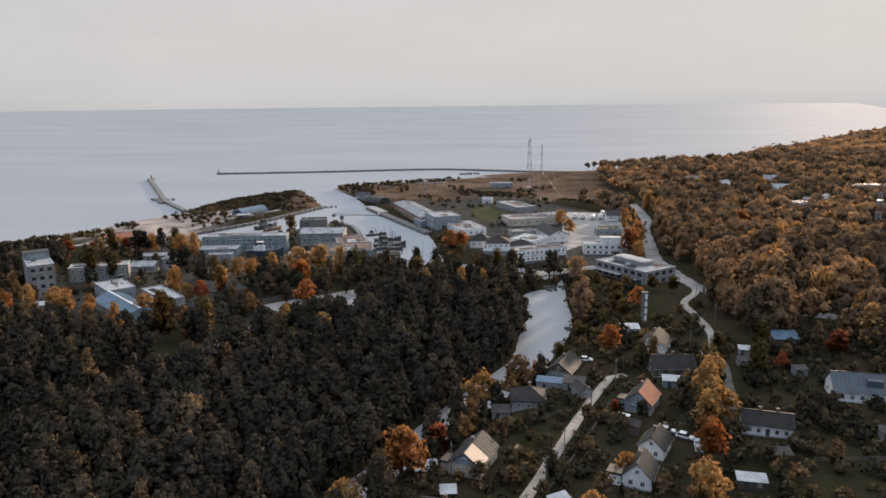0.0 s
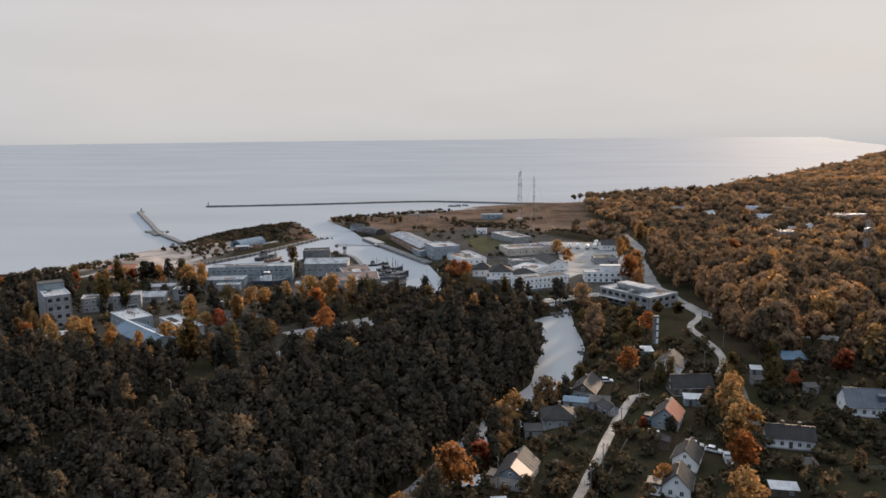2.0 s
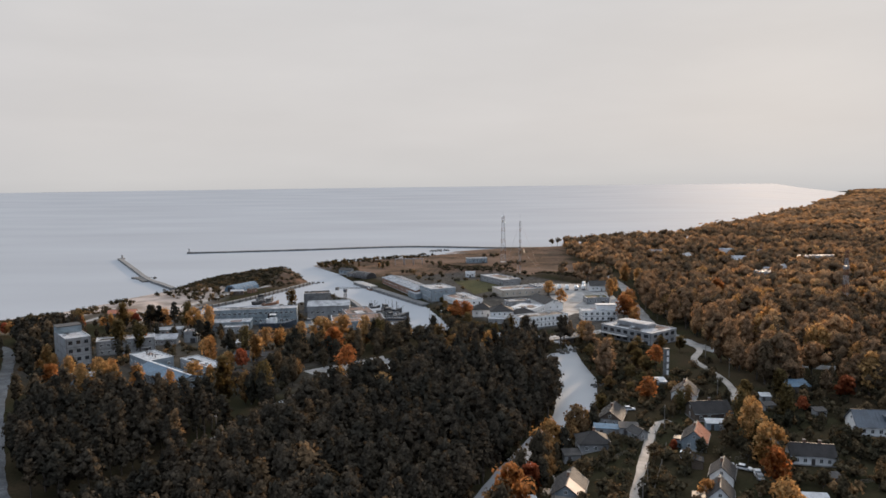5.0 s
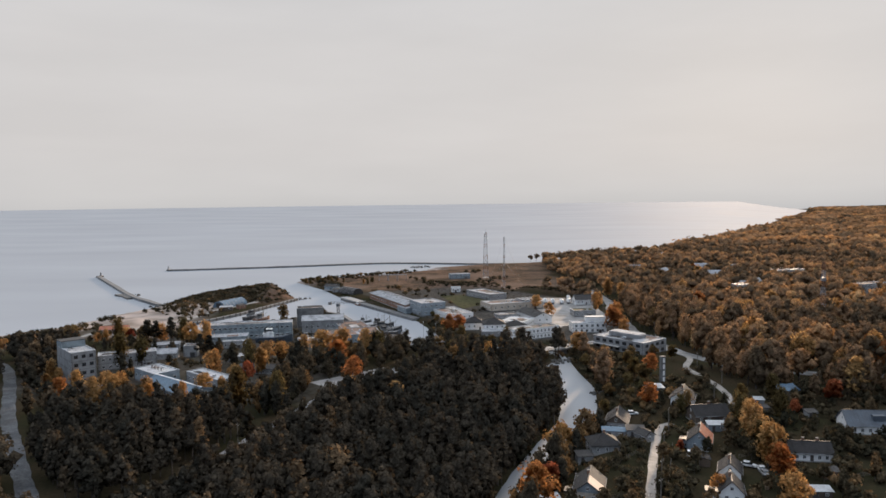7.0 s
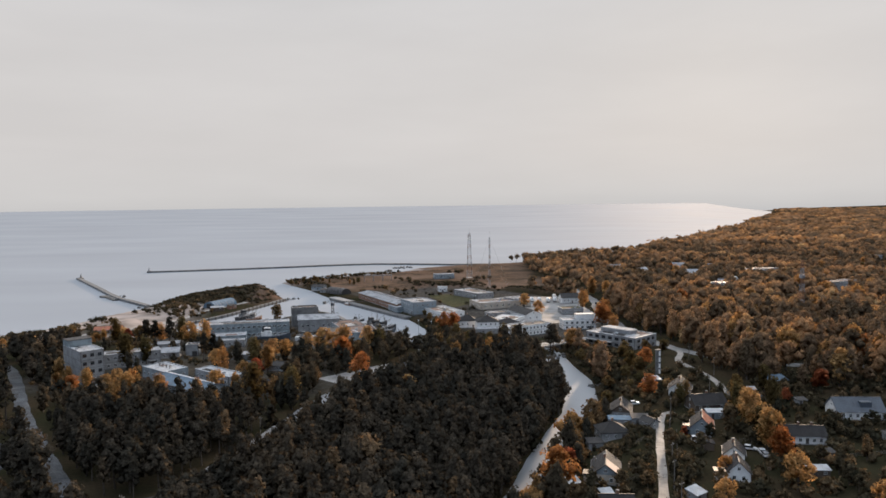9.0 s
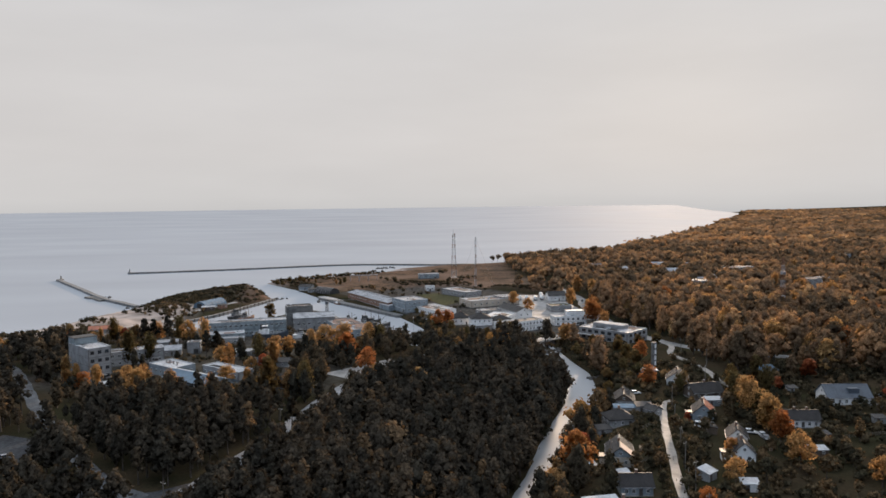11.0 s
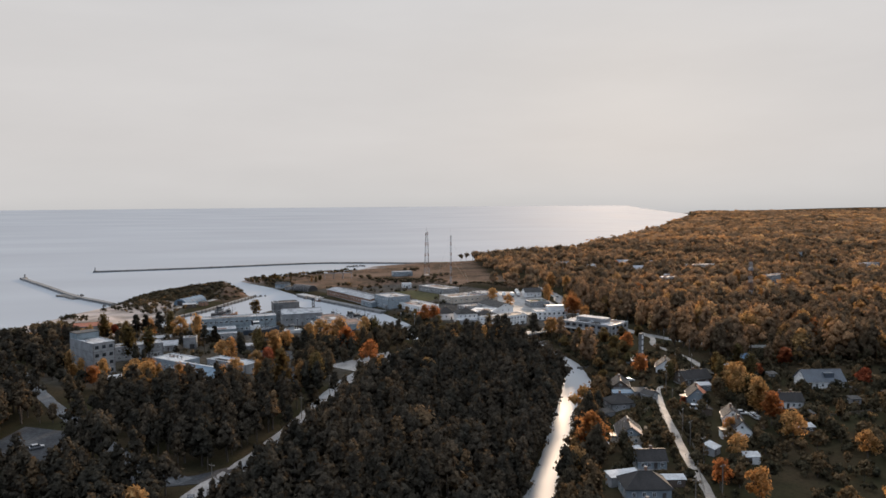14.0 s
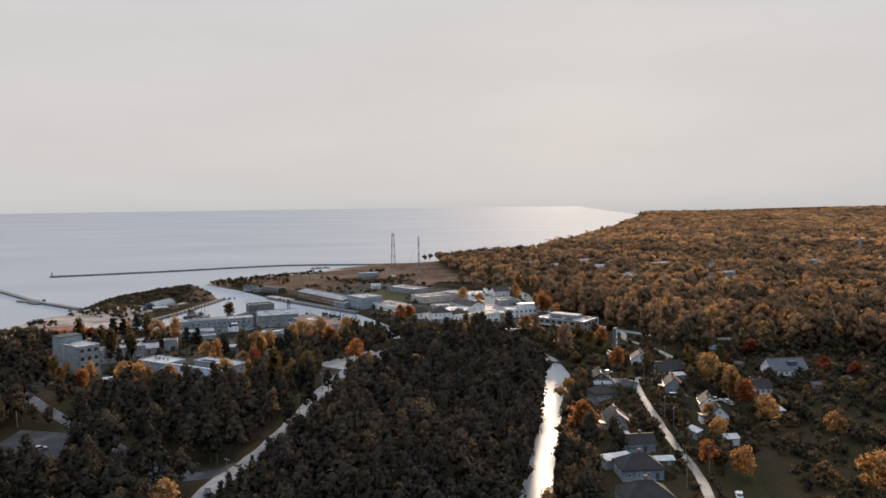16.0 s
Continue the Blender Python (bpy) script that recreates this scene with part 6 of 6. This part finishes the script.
ok &= ~(inside([(-199, 178), (-167, 172), (-163, 212), (-191, 226)], fx, fy)) & (line_distance([(-206, 276), (-186, 242)], fx, fy) > 6)
fx, fy = fx[ok], fy[ok]
bank = smooth_line([(-62, 80), (-32, 135), (-21, 158), (-10, 182), (-0.5, 208), (11.5, 236), (23.5, 262), (26, 296)], 3.4)
fx = np.concatenate([fx, [p[0] - rng.uniform(0.5, 3.0) for p in bank]])
fy = np.concatenate([fy, [p[1] + rng.uniform(-0.8, 1.6) for p in bank]])
tint = np.clip(rng.normal(0.30, 0.22, len(fx)) + 0.22 * wobble(fx, fy, 34), 0, 1)
line = [(-140, 30), (-128, 90), (-119.5, 143), (-107, 172), (-94.5, 207), (-81, 250), (-70, 280), (-58, 302)]
beside = line_distance(line, fx, fy)
right_of = fx > np.interp(fy, [p[1] for p in line], [p[0] for p in line])
small = np.where(right_of, 0.40 + 0.60 * step(3, 24, beside), 0.70 + 0.30 * step(3, 14, beside))
small = np.where(inside([(-205, 280), (-172, 244), (-152, 196), (-182, 205)], fx, fy) , 0.5, np.where(inside([(-196, 182), (-164, 176), (-145, 118), (-178, 122)], fx, fy), 0.75, small))
for deep, (pl, ps), (bl, bs) in ((False, (27, 0.52), (22, 0.54)), (True, (16, 0.70), (13, 0.76))):
    kinds = [template(20 + i, "pine", 15 + i % 3, pl, ps, limbs=False) for i in range(5)] + [template(40 + i, "round" if i % 2 else "tall", 13.5 + i % 2 * 1.5, bl, bs, limbs=False) for i in range(5)]
    k = ((fy > 285) | (fx < -200)) == deep
    planted("forest", 3, fx[k], fy[k], kinds, LEAF_FOREST, tint[k], (0.72, 1.18), "dense dark pine and mixed forest canopy", "forest", size=small[k])

# autumn woods to the east, thinning into the distance
rng = np.random.default_rng(12)
wx, wy = scatter(2, 40, 760, 160, 1100, 8.8, 0.5)
sd = land_depth(wx, wy)
ok = (sd > 3) & inside(EAST, wx, wy) & free(wx, wy, 3)
ok &= ~inside(HARBOUR, wx, wy) & ~(inside(MEADOW, wx, wy)) & ~inside(VILLAGE, wx, wy)
ok &= ~((wy < 262) & (wx < 190)) & ~((wx < 62) & (wy > 392))
ok &= ~((wx < 100) & (wy > 392) & (wy < 470)) & ~((wx < 104) & (wy > 296) & (wy < 392) & (wx > 52))
ok &= (wy < 520) | (rng.random(wx.shape) < 0.9)
ok &= ~((wx < 102) & (wy < 300))
ok &= wx < wy * 1.02 + 60
wx, wy = wx[ok], wy[ok]
close = (np.hypot(wx + 30, wy) < 500) | ((wx < 150) & (wy < 560))
near_woods = [template(60 + i, ("round", "tall", "round", "pine", "tall")[i], 13.5 + i % 3, 24, 0.60, limbs=False) for i in range(5)]
mid_woods = []
for i in range(5):
    r2 = np.random.default_rng(160 + i)
    h = 12.5 + i % 3
    lob = [(r2.uniform(-2.2, 2.2), r2.uniform(-2.2, 2.2), h * r2.uniform(0.5, 0.82), h * r2.uniform(0.17, 0.25), h * r2.uniform(0.17, 0.25), h * r2.uniform(0.16, 0.24)) for _ in range(4)]
    v, q, t, o = crown(r2, lob, 8, 1.5, 0.85)
    mid_woods.append((v, q, t, *tube((0, 0, -1), (0, 0, h * 0.6), 0.25, 0.15, 3), o))
tint = np.clip(rng.normal(0.22, 0.22, len(wx)) + 0.28 * wobble(wx, wy, 70), 0, 1)
planted("autumn_woods", 5, wx[close], wy[close], near_woods, LEAF_WOODS, tint[close], (0.62, 1.5), "brown and golden autumn woods behind the town", "woods")
thin = ~close & (rng.random(len(wx)) < 0.64)
planted("autumn_hillside", 6, wx[thin], wy[thin], mid_woods, LEAF_WOODS, tint[thin], (0.8, 1.35), "wide autumn woods on the coastal slope", "woods")

rng = np.random.default_rng(13)
parts = []
for gap, y0, y1, x0, x1 in ((23, -100, 1900, 300, 1500), (42, 1700, 4500, 400, 4200)):
    x, y = scatter(int(gap), x0, x1, y0, y1, gap)
    d = np.hypot(x, y)
    k = (land_depth(x, y) > 2) & inside(EAST, x, y) & (x < y * 1.02 + 120) & (d < 4720)
    k &= ((x > 755) | (y > 1095)) if gap == 23 else ((d > 2200) | (y > 1900))
    if gap == 23:
        k &= d < 2300
    parts.append((x[k], y[k], np.full(k.sum(), gap / 20.0)))
hx, hy = np.concatenate([p[0] for p in parts]), np.concatenate([p[1] for p in parts])
far_t = []
for i in range(3):
    r2 = np.random.default_rng(90 + i)
    lob = [(r2.uniform(-5, 5), r2.uniform(-5, 5), r2.uniform(8, 11), r2.uniform(4.5, 7), r2.uniform(4.5, 7), 5.5) for _ in range(3)]
    v, q, t, o = crown(r2, lob, 5, 3.2, 0.95)
    wv, wq = tube((0, 0, -1), (0, 0, 8), 0.5, 0.3, 3)
    far_t.append((v, q, t, wv, wq, o))
tint = np.clip(rng.normal(0.30, 0.2, len(hx)) + 0.25 * wobble(hx, hy, 160), 0, 1)
planted("far_woods", 7, hx, hy, far_t, LEAF_WOODS, tint, (0.8, 1.2), "far wooded coast fading into the haze", "woods", broad=np.concatenate([p[2] for p in parts]) * 1.25)

# the broken belt of town and harbour trees, and the trees along the right river bank
rng = np.random.default_rng(21)
tx, ty = scatter(8, -260, 90, 90, 460, 6.5, 0.5)
sd = land_depth(tx, ty)
belt = inside([(-115, 262), (-60, 232), (-40, 275), (-10, 303), (10, 318), (18, 355), (-20, 376), (-42, 378), (-70, 372), (-110, 372), (-150, 350), (-130, 330), (-95, 318), (-100, 300)], tx, ty)
belt &= ~inside([(-80, 282), (-44, 296), (-52, 322), (-84, 300)], tx, ty) & (rng.random(tx.shape) < np.where(inside([(-155, 340), (-150, 380), (-62, 385), (-70, 352), (-100, 350)], tx, ty), 0.12, 0.5))
townt = inside([(-240, 260), (-160, 246), (-105, 240), (-108, 264), (-170, 292), (-175, 320), (-150, 340), (-185, 352), (-120, 375), (-215, 412), (-262, 395)], tx, ty) & (rng.random(tx.shape) < 0.30)
bankt = inside(EAST, tx, ty) & (sd > 1) & (sd < 13) & (ty < 246) & (rng.random(tx.shape) < 0.8)
ok = (belt | townt | bankt) & free(tx, ty, 2.0) & (sd > 1)
tx, ty = tx[ok], ty[ok]
low = np.where(ty < 246, np.where(land_depth(tx, ty) < 14, np.where(ty < 178, 0.85, np.where((land_depth(tx, ty) < 6) & (ty < 228), 1.0, 0.62)), 0.8), 0.85) * np.where(tx < -150, 0.8, 1.0) * np.where((tx < -62) & (ty > 340), 0.7, 1.0)
town_t = [template(300 + i, ("round", "tall", "round", "tall")[i], 13 + i % 2, 26, 0.50) for i in range(4)]
tint = np.clip(rng.normal(0.22, 0.26, len(tx)) + 0.25 * wobble(tx, ty, 23), 0, 1)
planted("town_trees", 15, tx, ty, town_t, LEAF_TOWN, tint, (0.7, 1.2), "brown and golden trees between town and forest", "trees", size=low)

# bushes: banks, dunes, gardens, harbour edges
rng = np.random.default_rng(14)
bx, by = scatter(4, -330, 240, 60, 830, 5.0, 0.5)
sd = land_depth(bx, by)
w1 = wobble(bx, by, 21)
bank = (sd > 0.8) & (sd < 8) & (rng.random(bx.shape) < 0.75) & (by < 500) & (bx > -60)
spit = (sd > 2) & (by > 600) & (bx > -200) & (bx < 60) & (rng.random(bx.shape) < 0.5 * (sd < 14) * (w1 > 0) + 0.35 * (w1 > 0.5) + 0.75 * (sd < 22) * (by > 690) * (bx < -60)) & inside(EAST, bx, by)
dune = (sd > 10) & (bx < -165) & (by > 390) & (w1 > np.where(by > 600, 0.3, 0.05)) & (rng.random(bx.shape) < np.where(by > 600, 0.25, 0.65))
VILLAGE_ALL = [(20, 60), (120, 55), (240, 150), (225, 275), (95, 272), (60, 150)]
gardens = inside(VILLAGE, bx, by) | inside(VILLAGE_ALL, bx, by)
yardb = gardens & (rng.random(bx.shape) < 0.62 + 0.4 * w1)
townb = (inside(TOWN, bx, by) | inside(SHIPYARD, bx, by)) & (rng.random(bx.shape) < 0.25) & (sd > 8)
harb = inside(HARBOUR, bx, by) & (rng.random(bx.shape) < 0.05) & ~((bx > 44) & (bx < 98))
chan = (sd > 1) & (sd < 9) & (by > 405) & (by < 500) & (bx > -55) & (bx < 5) & (rng.random(bx.shape) < 0.9)
edge = (sd > 2) & (bx > 10) & (bx < 75) & (by > 240) & (by < 375) & inside(EAST, bx, by) & (rng.random(bx.shape) < 0.75)
ok = (bank | spit | dune | yardb | townb | harb | chan | edge) & free(bx, by, 1.2)
bx, by = bx[ok], by[ok]
hedge = []      # rough hedges along the village lane
for (px, py), (qx, qy) in zip(ROADS[0][0], ROADS[0][0][1:]):
    k = math.hypot(qx - px, qy - py)
    for side in (-1, 1):
        for f in (0.0, 0.5):
            off = side * rng.uniform(2.7, 3.6)
            hedge.append((px + (qx - px) * f - (qy - py) / k * off, py + (qy - py) * f + (qx - px) / k * off))
hedge = np.array([h for h in hedge if 90 < h[1] < 300 and rng.random() < 0.8])
hk = np.ones(len(hedge), bool)
for cx, cy, r in BUILT:
    hk &= np.hypot(hedge[:, 0] - cx, hedge[:, 1] - cy) > r * 0.8
hedge = hedge[hk]
bush_size = np.concatenate([np.ones(len(bx)), np.full(len(hedge), 0.55)])
bx, by = np.concatenate([bx, hedge[:, 0]]), np.concatenate([by, hedge[:, 1]])
bush_t = []
for i in range(6):
    r2 = np.random.default_rng(120 + i)
    lob = [(r2.uniform(-1.6, 1.6), r2.uniform(-1.2, 1.2), r2.uniform(0.6, 1.9), r2.uniform(0.9, 1.5), r2.uniform(0.9, 1.5), r2.uniform(0.8, 1.3)) for _ in range(4)]
    v, q, t, o = crown(r2, lob, 11, 0.40, 0.75)
    wv, wq = tube((0, 0, -0.3), (0, 0, 1.2), 0.1, 0.05, 3)
    bush_t.append((v, q, t, wv, wq, o))
tint = np.clip(rng.normal(0.32, 0.27, len(bx)) + 0.1 * (bx < -150), 0, 1)
planted("bushes", 9, bx, by, bush_t, LEAF_BUSH, tint, (0.45, 1.5), "low dark brown and olive bushes", "bushes", size=bush_size)

# low scrub and tussocks over the dune and the meadow banks
rng = np.random.default_rng(41)
sx, sy = scatter(23, -285, 110, 575, 720, 3.0, 0.5)
k = (inside(DUNE, sx, sy) & (rng.random(sx.shape) < 0.85 - 0.5 * step(-195, -180, sx))) | (inside(MEADOW, sx, sy) & (height(sx, sy) > 5.2) & (rng.random(sx.shape) < 0.6))
k &= (land_depth(sx, sy) > 4) & free(sx, sy, 1.0)
sx, sy = sx[k], sy[k]
tuft = []
for i in range(4):
    r2 = np.random.default_rng(520 + i)
    lob = [(r2.uniform(-1.2, 1.2), r2.uniform(-1.2, 1.2), r2.uniform(0.1, 0.5), r2.uniform(0.9, 1.5), r2.uniform(0.9, 1.5), r2.uniform(0.5, 0.9)) for _ in range(3)]
    v, q, t, o = crown(r2, lob, 8, 0.42, 0.8)
    tuft.append((v, q, t, *tube((0, 0, -0.3), (0, 0, 0.4), 0.06, 0.03, 3), o))
planted("scrub", 29, sx, sy, tuft, LEAF_BUSH, np.clip(rng.normal(0.25, 0.22, len(sx)) + 0.2 * wobble(sx, sy, 30), 0, 1), (0.6, 1.5), "dark brown scrub and tussocks on the dune", "scrub")

# small fruit and garden trees between the cottages
rng = np.random.default_rng(33)
ox, oy = scatter(17, -5, 235, 60, 285, 7.5, 0.5)
ok = (inside(VILLAGE, ox, oy) | inside(VILLAGE_ALL, ox, oy)) & free(ox, oy, 1.4) & (rng.random(ox.shape) < 0.42 + 0.3 * wobble(ox, oy, 27)) & (land_depth(ox, oy) > 2)
ox, oy = ox[ok], oy[ok]
fruit = [template(400 + i, ("round", "tall", "round", "round")[i], 6.5 + i % 2, 17, 0.38, 0.75) for i in range(4)]
planted("garden_trees", 19, ox, oy, fruit, LEAF_BUSH, np.clip(rng.normal(0.40, 0.25, len(ox)), 0, 1), (0.55, 1.15), "small dark garden trees between the cottages", "trees")

# trees that stand out, one by one
KINDS = {}
for key, kind, h, leaf, lab in (("gold_tall", "tall", 14, LEAF_GOLD, "slender golden birch in autumn leaf"), ("gold_round", "round", 13, LEAF_GOLD, "broad golden lime tree in autumn leaf"),
                                ("orange", "round", 13, LEAF_ORANGE, "bright orange maple in full autumn colour"), ("red", "round", 9, LEAF_RED, "small deep red autumn maple"),
                                ("olive", "tall", 15, LEAF_OLIVE, "tall olive-brown poplar keeping its leaves"), ("olive_round", "round", 12, LEAF_OLIVE, "rounded olive-brown tree by the water"),
                                ("spruce", "pine", 15, LEAF_FOREST, "dark green pine standing alone"), ("gold_spire", "tall", 14, LEAF_GOLD, "narrow golden birch above the forest")):
    variants = []
    for s in range(3):
        me, wood = grown_mesh("crown", template(200 + len(KINDS) * 7 + s, kind, h, 64, 0.44, 0.5), leaf)
        if leaf is LEAF_FOREST:
            at = me.attributes.new("tint", "FLOAT", "POINT")
        variants.append((me, wood, h))
    KINDS[key] = (variants, lab)


def tree(key, x, y, size, rng):
    variants, lab = KINDS[key]
    me, wood, h = variants[rng.randrange(len(variants))]
    s = size / h
    t = new("tree", wood)
    t.matrix_world = Matrix.Translation((x, y, ground_at(x, y) - 0.2)) @ Matrix.Rotation(rng.uniform(0, 6.28), 4, "Z") @ Matrix.Diagonal((s * rng.uniform(0.92, 1.1), s * rng.uniform(0.92, 1.1), s, 1))
    tagged(t, lab, "tree", "autumn trees")
    c = new("crown", me)
    c.parent = t


rng = random.Random(3)
BIG = {
    "orange": [(1.8, 167, 16), (73, 179, 13), (57, 253, 11), (-74, 322, 13), (-19, 435, 14), (25.2, 129, 9.5), (87, 412, 13), (-183, 273, 9), (73, 306, 11), (-13, 434, 13), (-63, 296, 11)],
    "red": [(8, 181, 10), (110, 246, 6), (131, 258, 10), (144, 222, 9), (149, 209, 9), (54, 207, 4), (-178, 345, 7), (-228, 372, 8), (-112, 300, 8)],
    "gold_round": [(43.5, 151, 8.5), (84, 225, 12), (79, 201, 13), (68, 160, 12), (30.5, 119, 10), (56, 99, 13), (83, 145, 9), (52, 373, 13),
                   (48, 524, 13), (53, 490, 12), (-8, 153, 11), (-44, 371, 9), (53, 172, 7)],
    "gold_tall": [(81, 218, 14), (79, 210, 15), (75, 191, 15), (-203, 303, 9), (-169, 284, 9), (-161, 280, 9), (-127, 260, 9), (-145, 270, 7), (-124, 276, 9), (-94, 338, 13), (-88, 358, 13), (-78, 362, 13), (-64, 350, 14), (-113, 342, 10), (-106, 342, 10),
                  (-195, 285, 8), (-160, 272, 10), (-148, 276, 8), (-113, 266, 9), (-192, 402, 11), (-174, 403, 12), (-163, 396, 12), (-138, 327, 8), (-117, 298, 8), (93, 470, 13), (100, 540, 12)],
    "olive": [(90, 247, 12), (84, 233, 12), (77, 200, 12), (66, 243, 9), (70, 248, 9), (-58, 357, 15), (-102, 250, 16), (-88, 254, 13), (-241, 396, 10), (-219, 405, 12), (-185, 334, 14), (-176, 337, 12), (20, 382, 15), (12, 371, 14), (3, 359, 12), (-8, 366, 12), (107, 258, 13), (100, 236, 13), (-182, 411, 13), (-120, 330, 12)],
    "olive_round": [(58, 288, 8), (66, 294, 9), (60, 275, 7), (48, 282, 8), (54, 268, 6), (-31, 494, 6), (-28, 474, 7), (-24, 456, 8), (-21, 438, 8), (-12, 421, 8), (-139, 493, 10), (-26, 356, 12), (-18, 358, 10), (-10, 346, 11), (64, 302, 10), (49, 340, 9), (55, 330, 9), (60, 345, 8), (52, 315, 10), (66, 322, 9), (72, 338, 8), (84, 340, 8), (92, 336, 9), (40, 255, 8)],
    "gold_spire": [(-124, 116, 17), (-41, 246, 15), (-110, 316, 11), (-131, 314, 10), (-183, 286, 9), (-165, 264, 11)],
    "spruce": [(-186, 402, 14), (-198, 396, 13), (-200, 404, 12), (-192, 395, 13), (-150, 348, 12), (-144, 345, 12), (-122, 205, 12), (-95, 190, 13), (-92, 176, 12), (-88, 214, 13), (-80, 236, 12), (-160, 150, 12)],
}
for key, rows in BIG.items():
    for i, (x, y, size) in enumerate(rows):
        town = x < -60 and y > 240
        shape = "gold_round" if town and key == "gold_tall" and i % 3 else key
        tree(shape, x, y, size * (1.25 if town else 1.0), rng)
GROVE = {
    "gold_tall": [(112, 441), (118, 442), (130, 443), (146, 411), (151, 390), (157, 384), (131, 340), (126, 312), (150, 286), (143, 264), (142, 358), (186, 322), (213, 275), (206, 261), (175, 286), (91, 514), (121, 552), (118, 590), (137, 420), (169, 402), (200, 300), (228, 330)],
    "gold_round": [(178, 429), (184, 422), (202, 440), (204, 424), (199, 426), (179, 401), (237, 448), (315, 462), (279, 369), (357, 493), (146, 314), (185, 266), (230, 460), (260, 430), (330, 440), (300, 500), (290, 410), (245, 400), (166, 441), (212, 452)],
    "orange": [(125, 292), (279, 384), (292, 372), (250, 380), (90, 440), (93, 455), (84, 428), (300, 390), (225, 360), (172, 340)],
}
for key, rows in GROVE.items():
    for x, y in rows:
        tree(key, x, y, rng.uniform(15, 19), rng)
for i, (x, y) in enumerate(((-170, 735), (-164, 728), (-157, 733), (-150, 724), (-146, 736), (-141, 722), (-136, 731), (-128, 722), (-106, 714), (-97, 714), (-101, 706))):
    tree(("olive_round", "olive", "gold_tall")[0 if i < 6 else i % 3], x, y, rng.uniform(5.5, 8.5), rng)
# beach trees along the shore and scattered crowns through the eastern woods
for i in range(26):
    t = i / 25
    tree(("gold_round", "olive_round", "gold_tall", "red")[i % 4], -330 + 120 * t + rng.uniform(-6, 6), 360 + 52 * t + rng.uniform(-8, 8), rng.uniform(6, 10), rng)
for i in range(70):
    x, y = rng.uniform(120, 560), rng.uniform(290, 760)
    if x > 105 + (y - 300) * 0.12:
        tree(("gold_tall", "gold_round", "olive", "orange", "gold_round")[i % 5], x, y, rng.uniform(13, 17), rng)
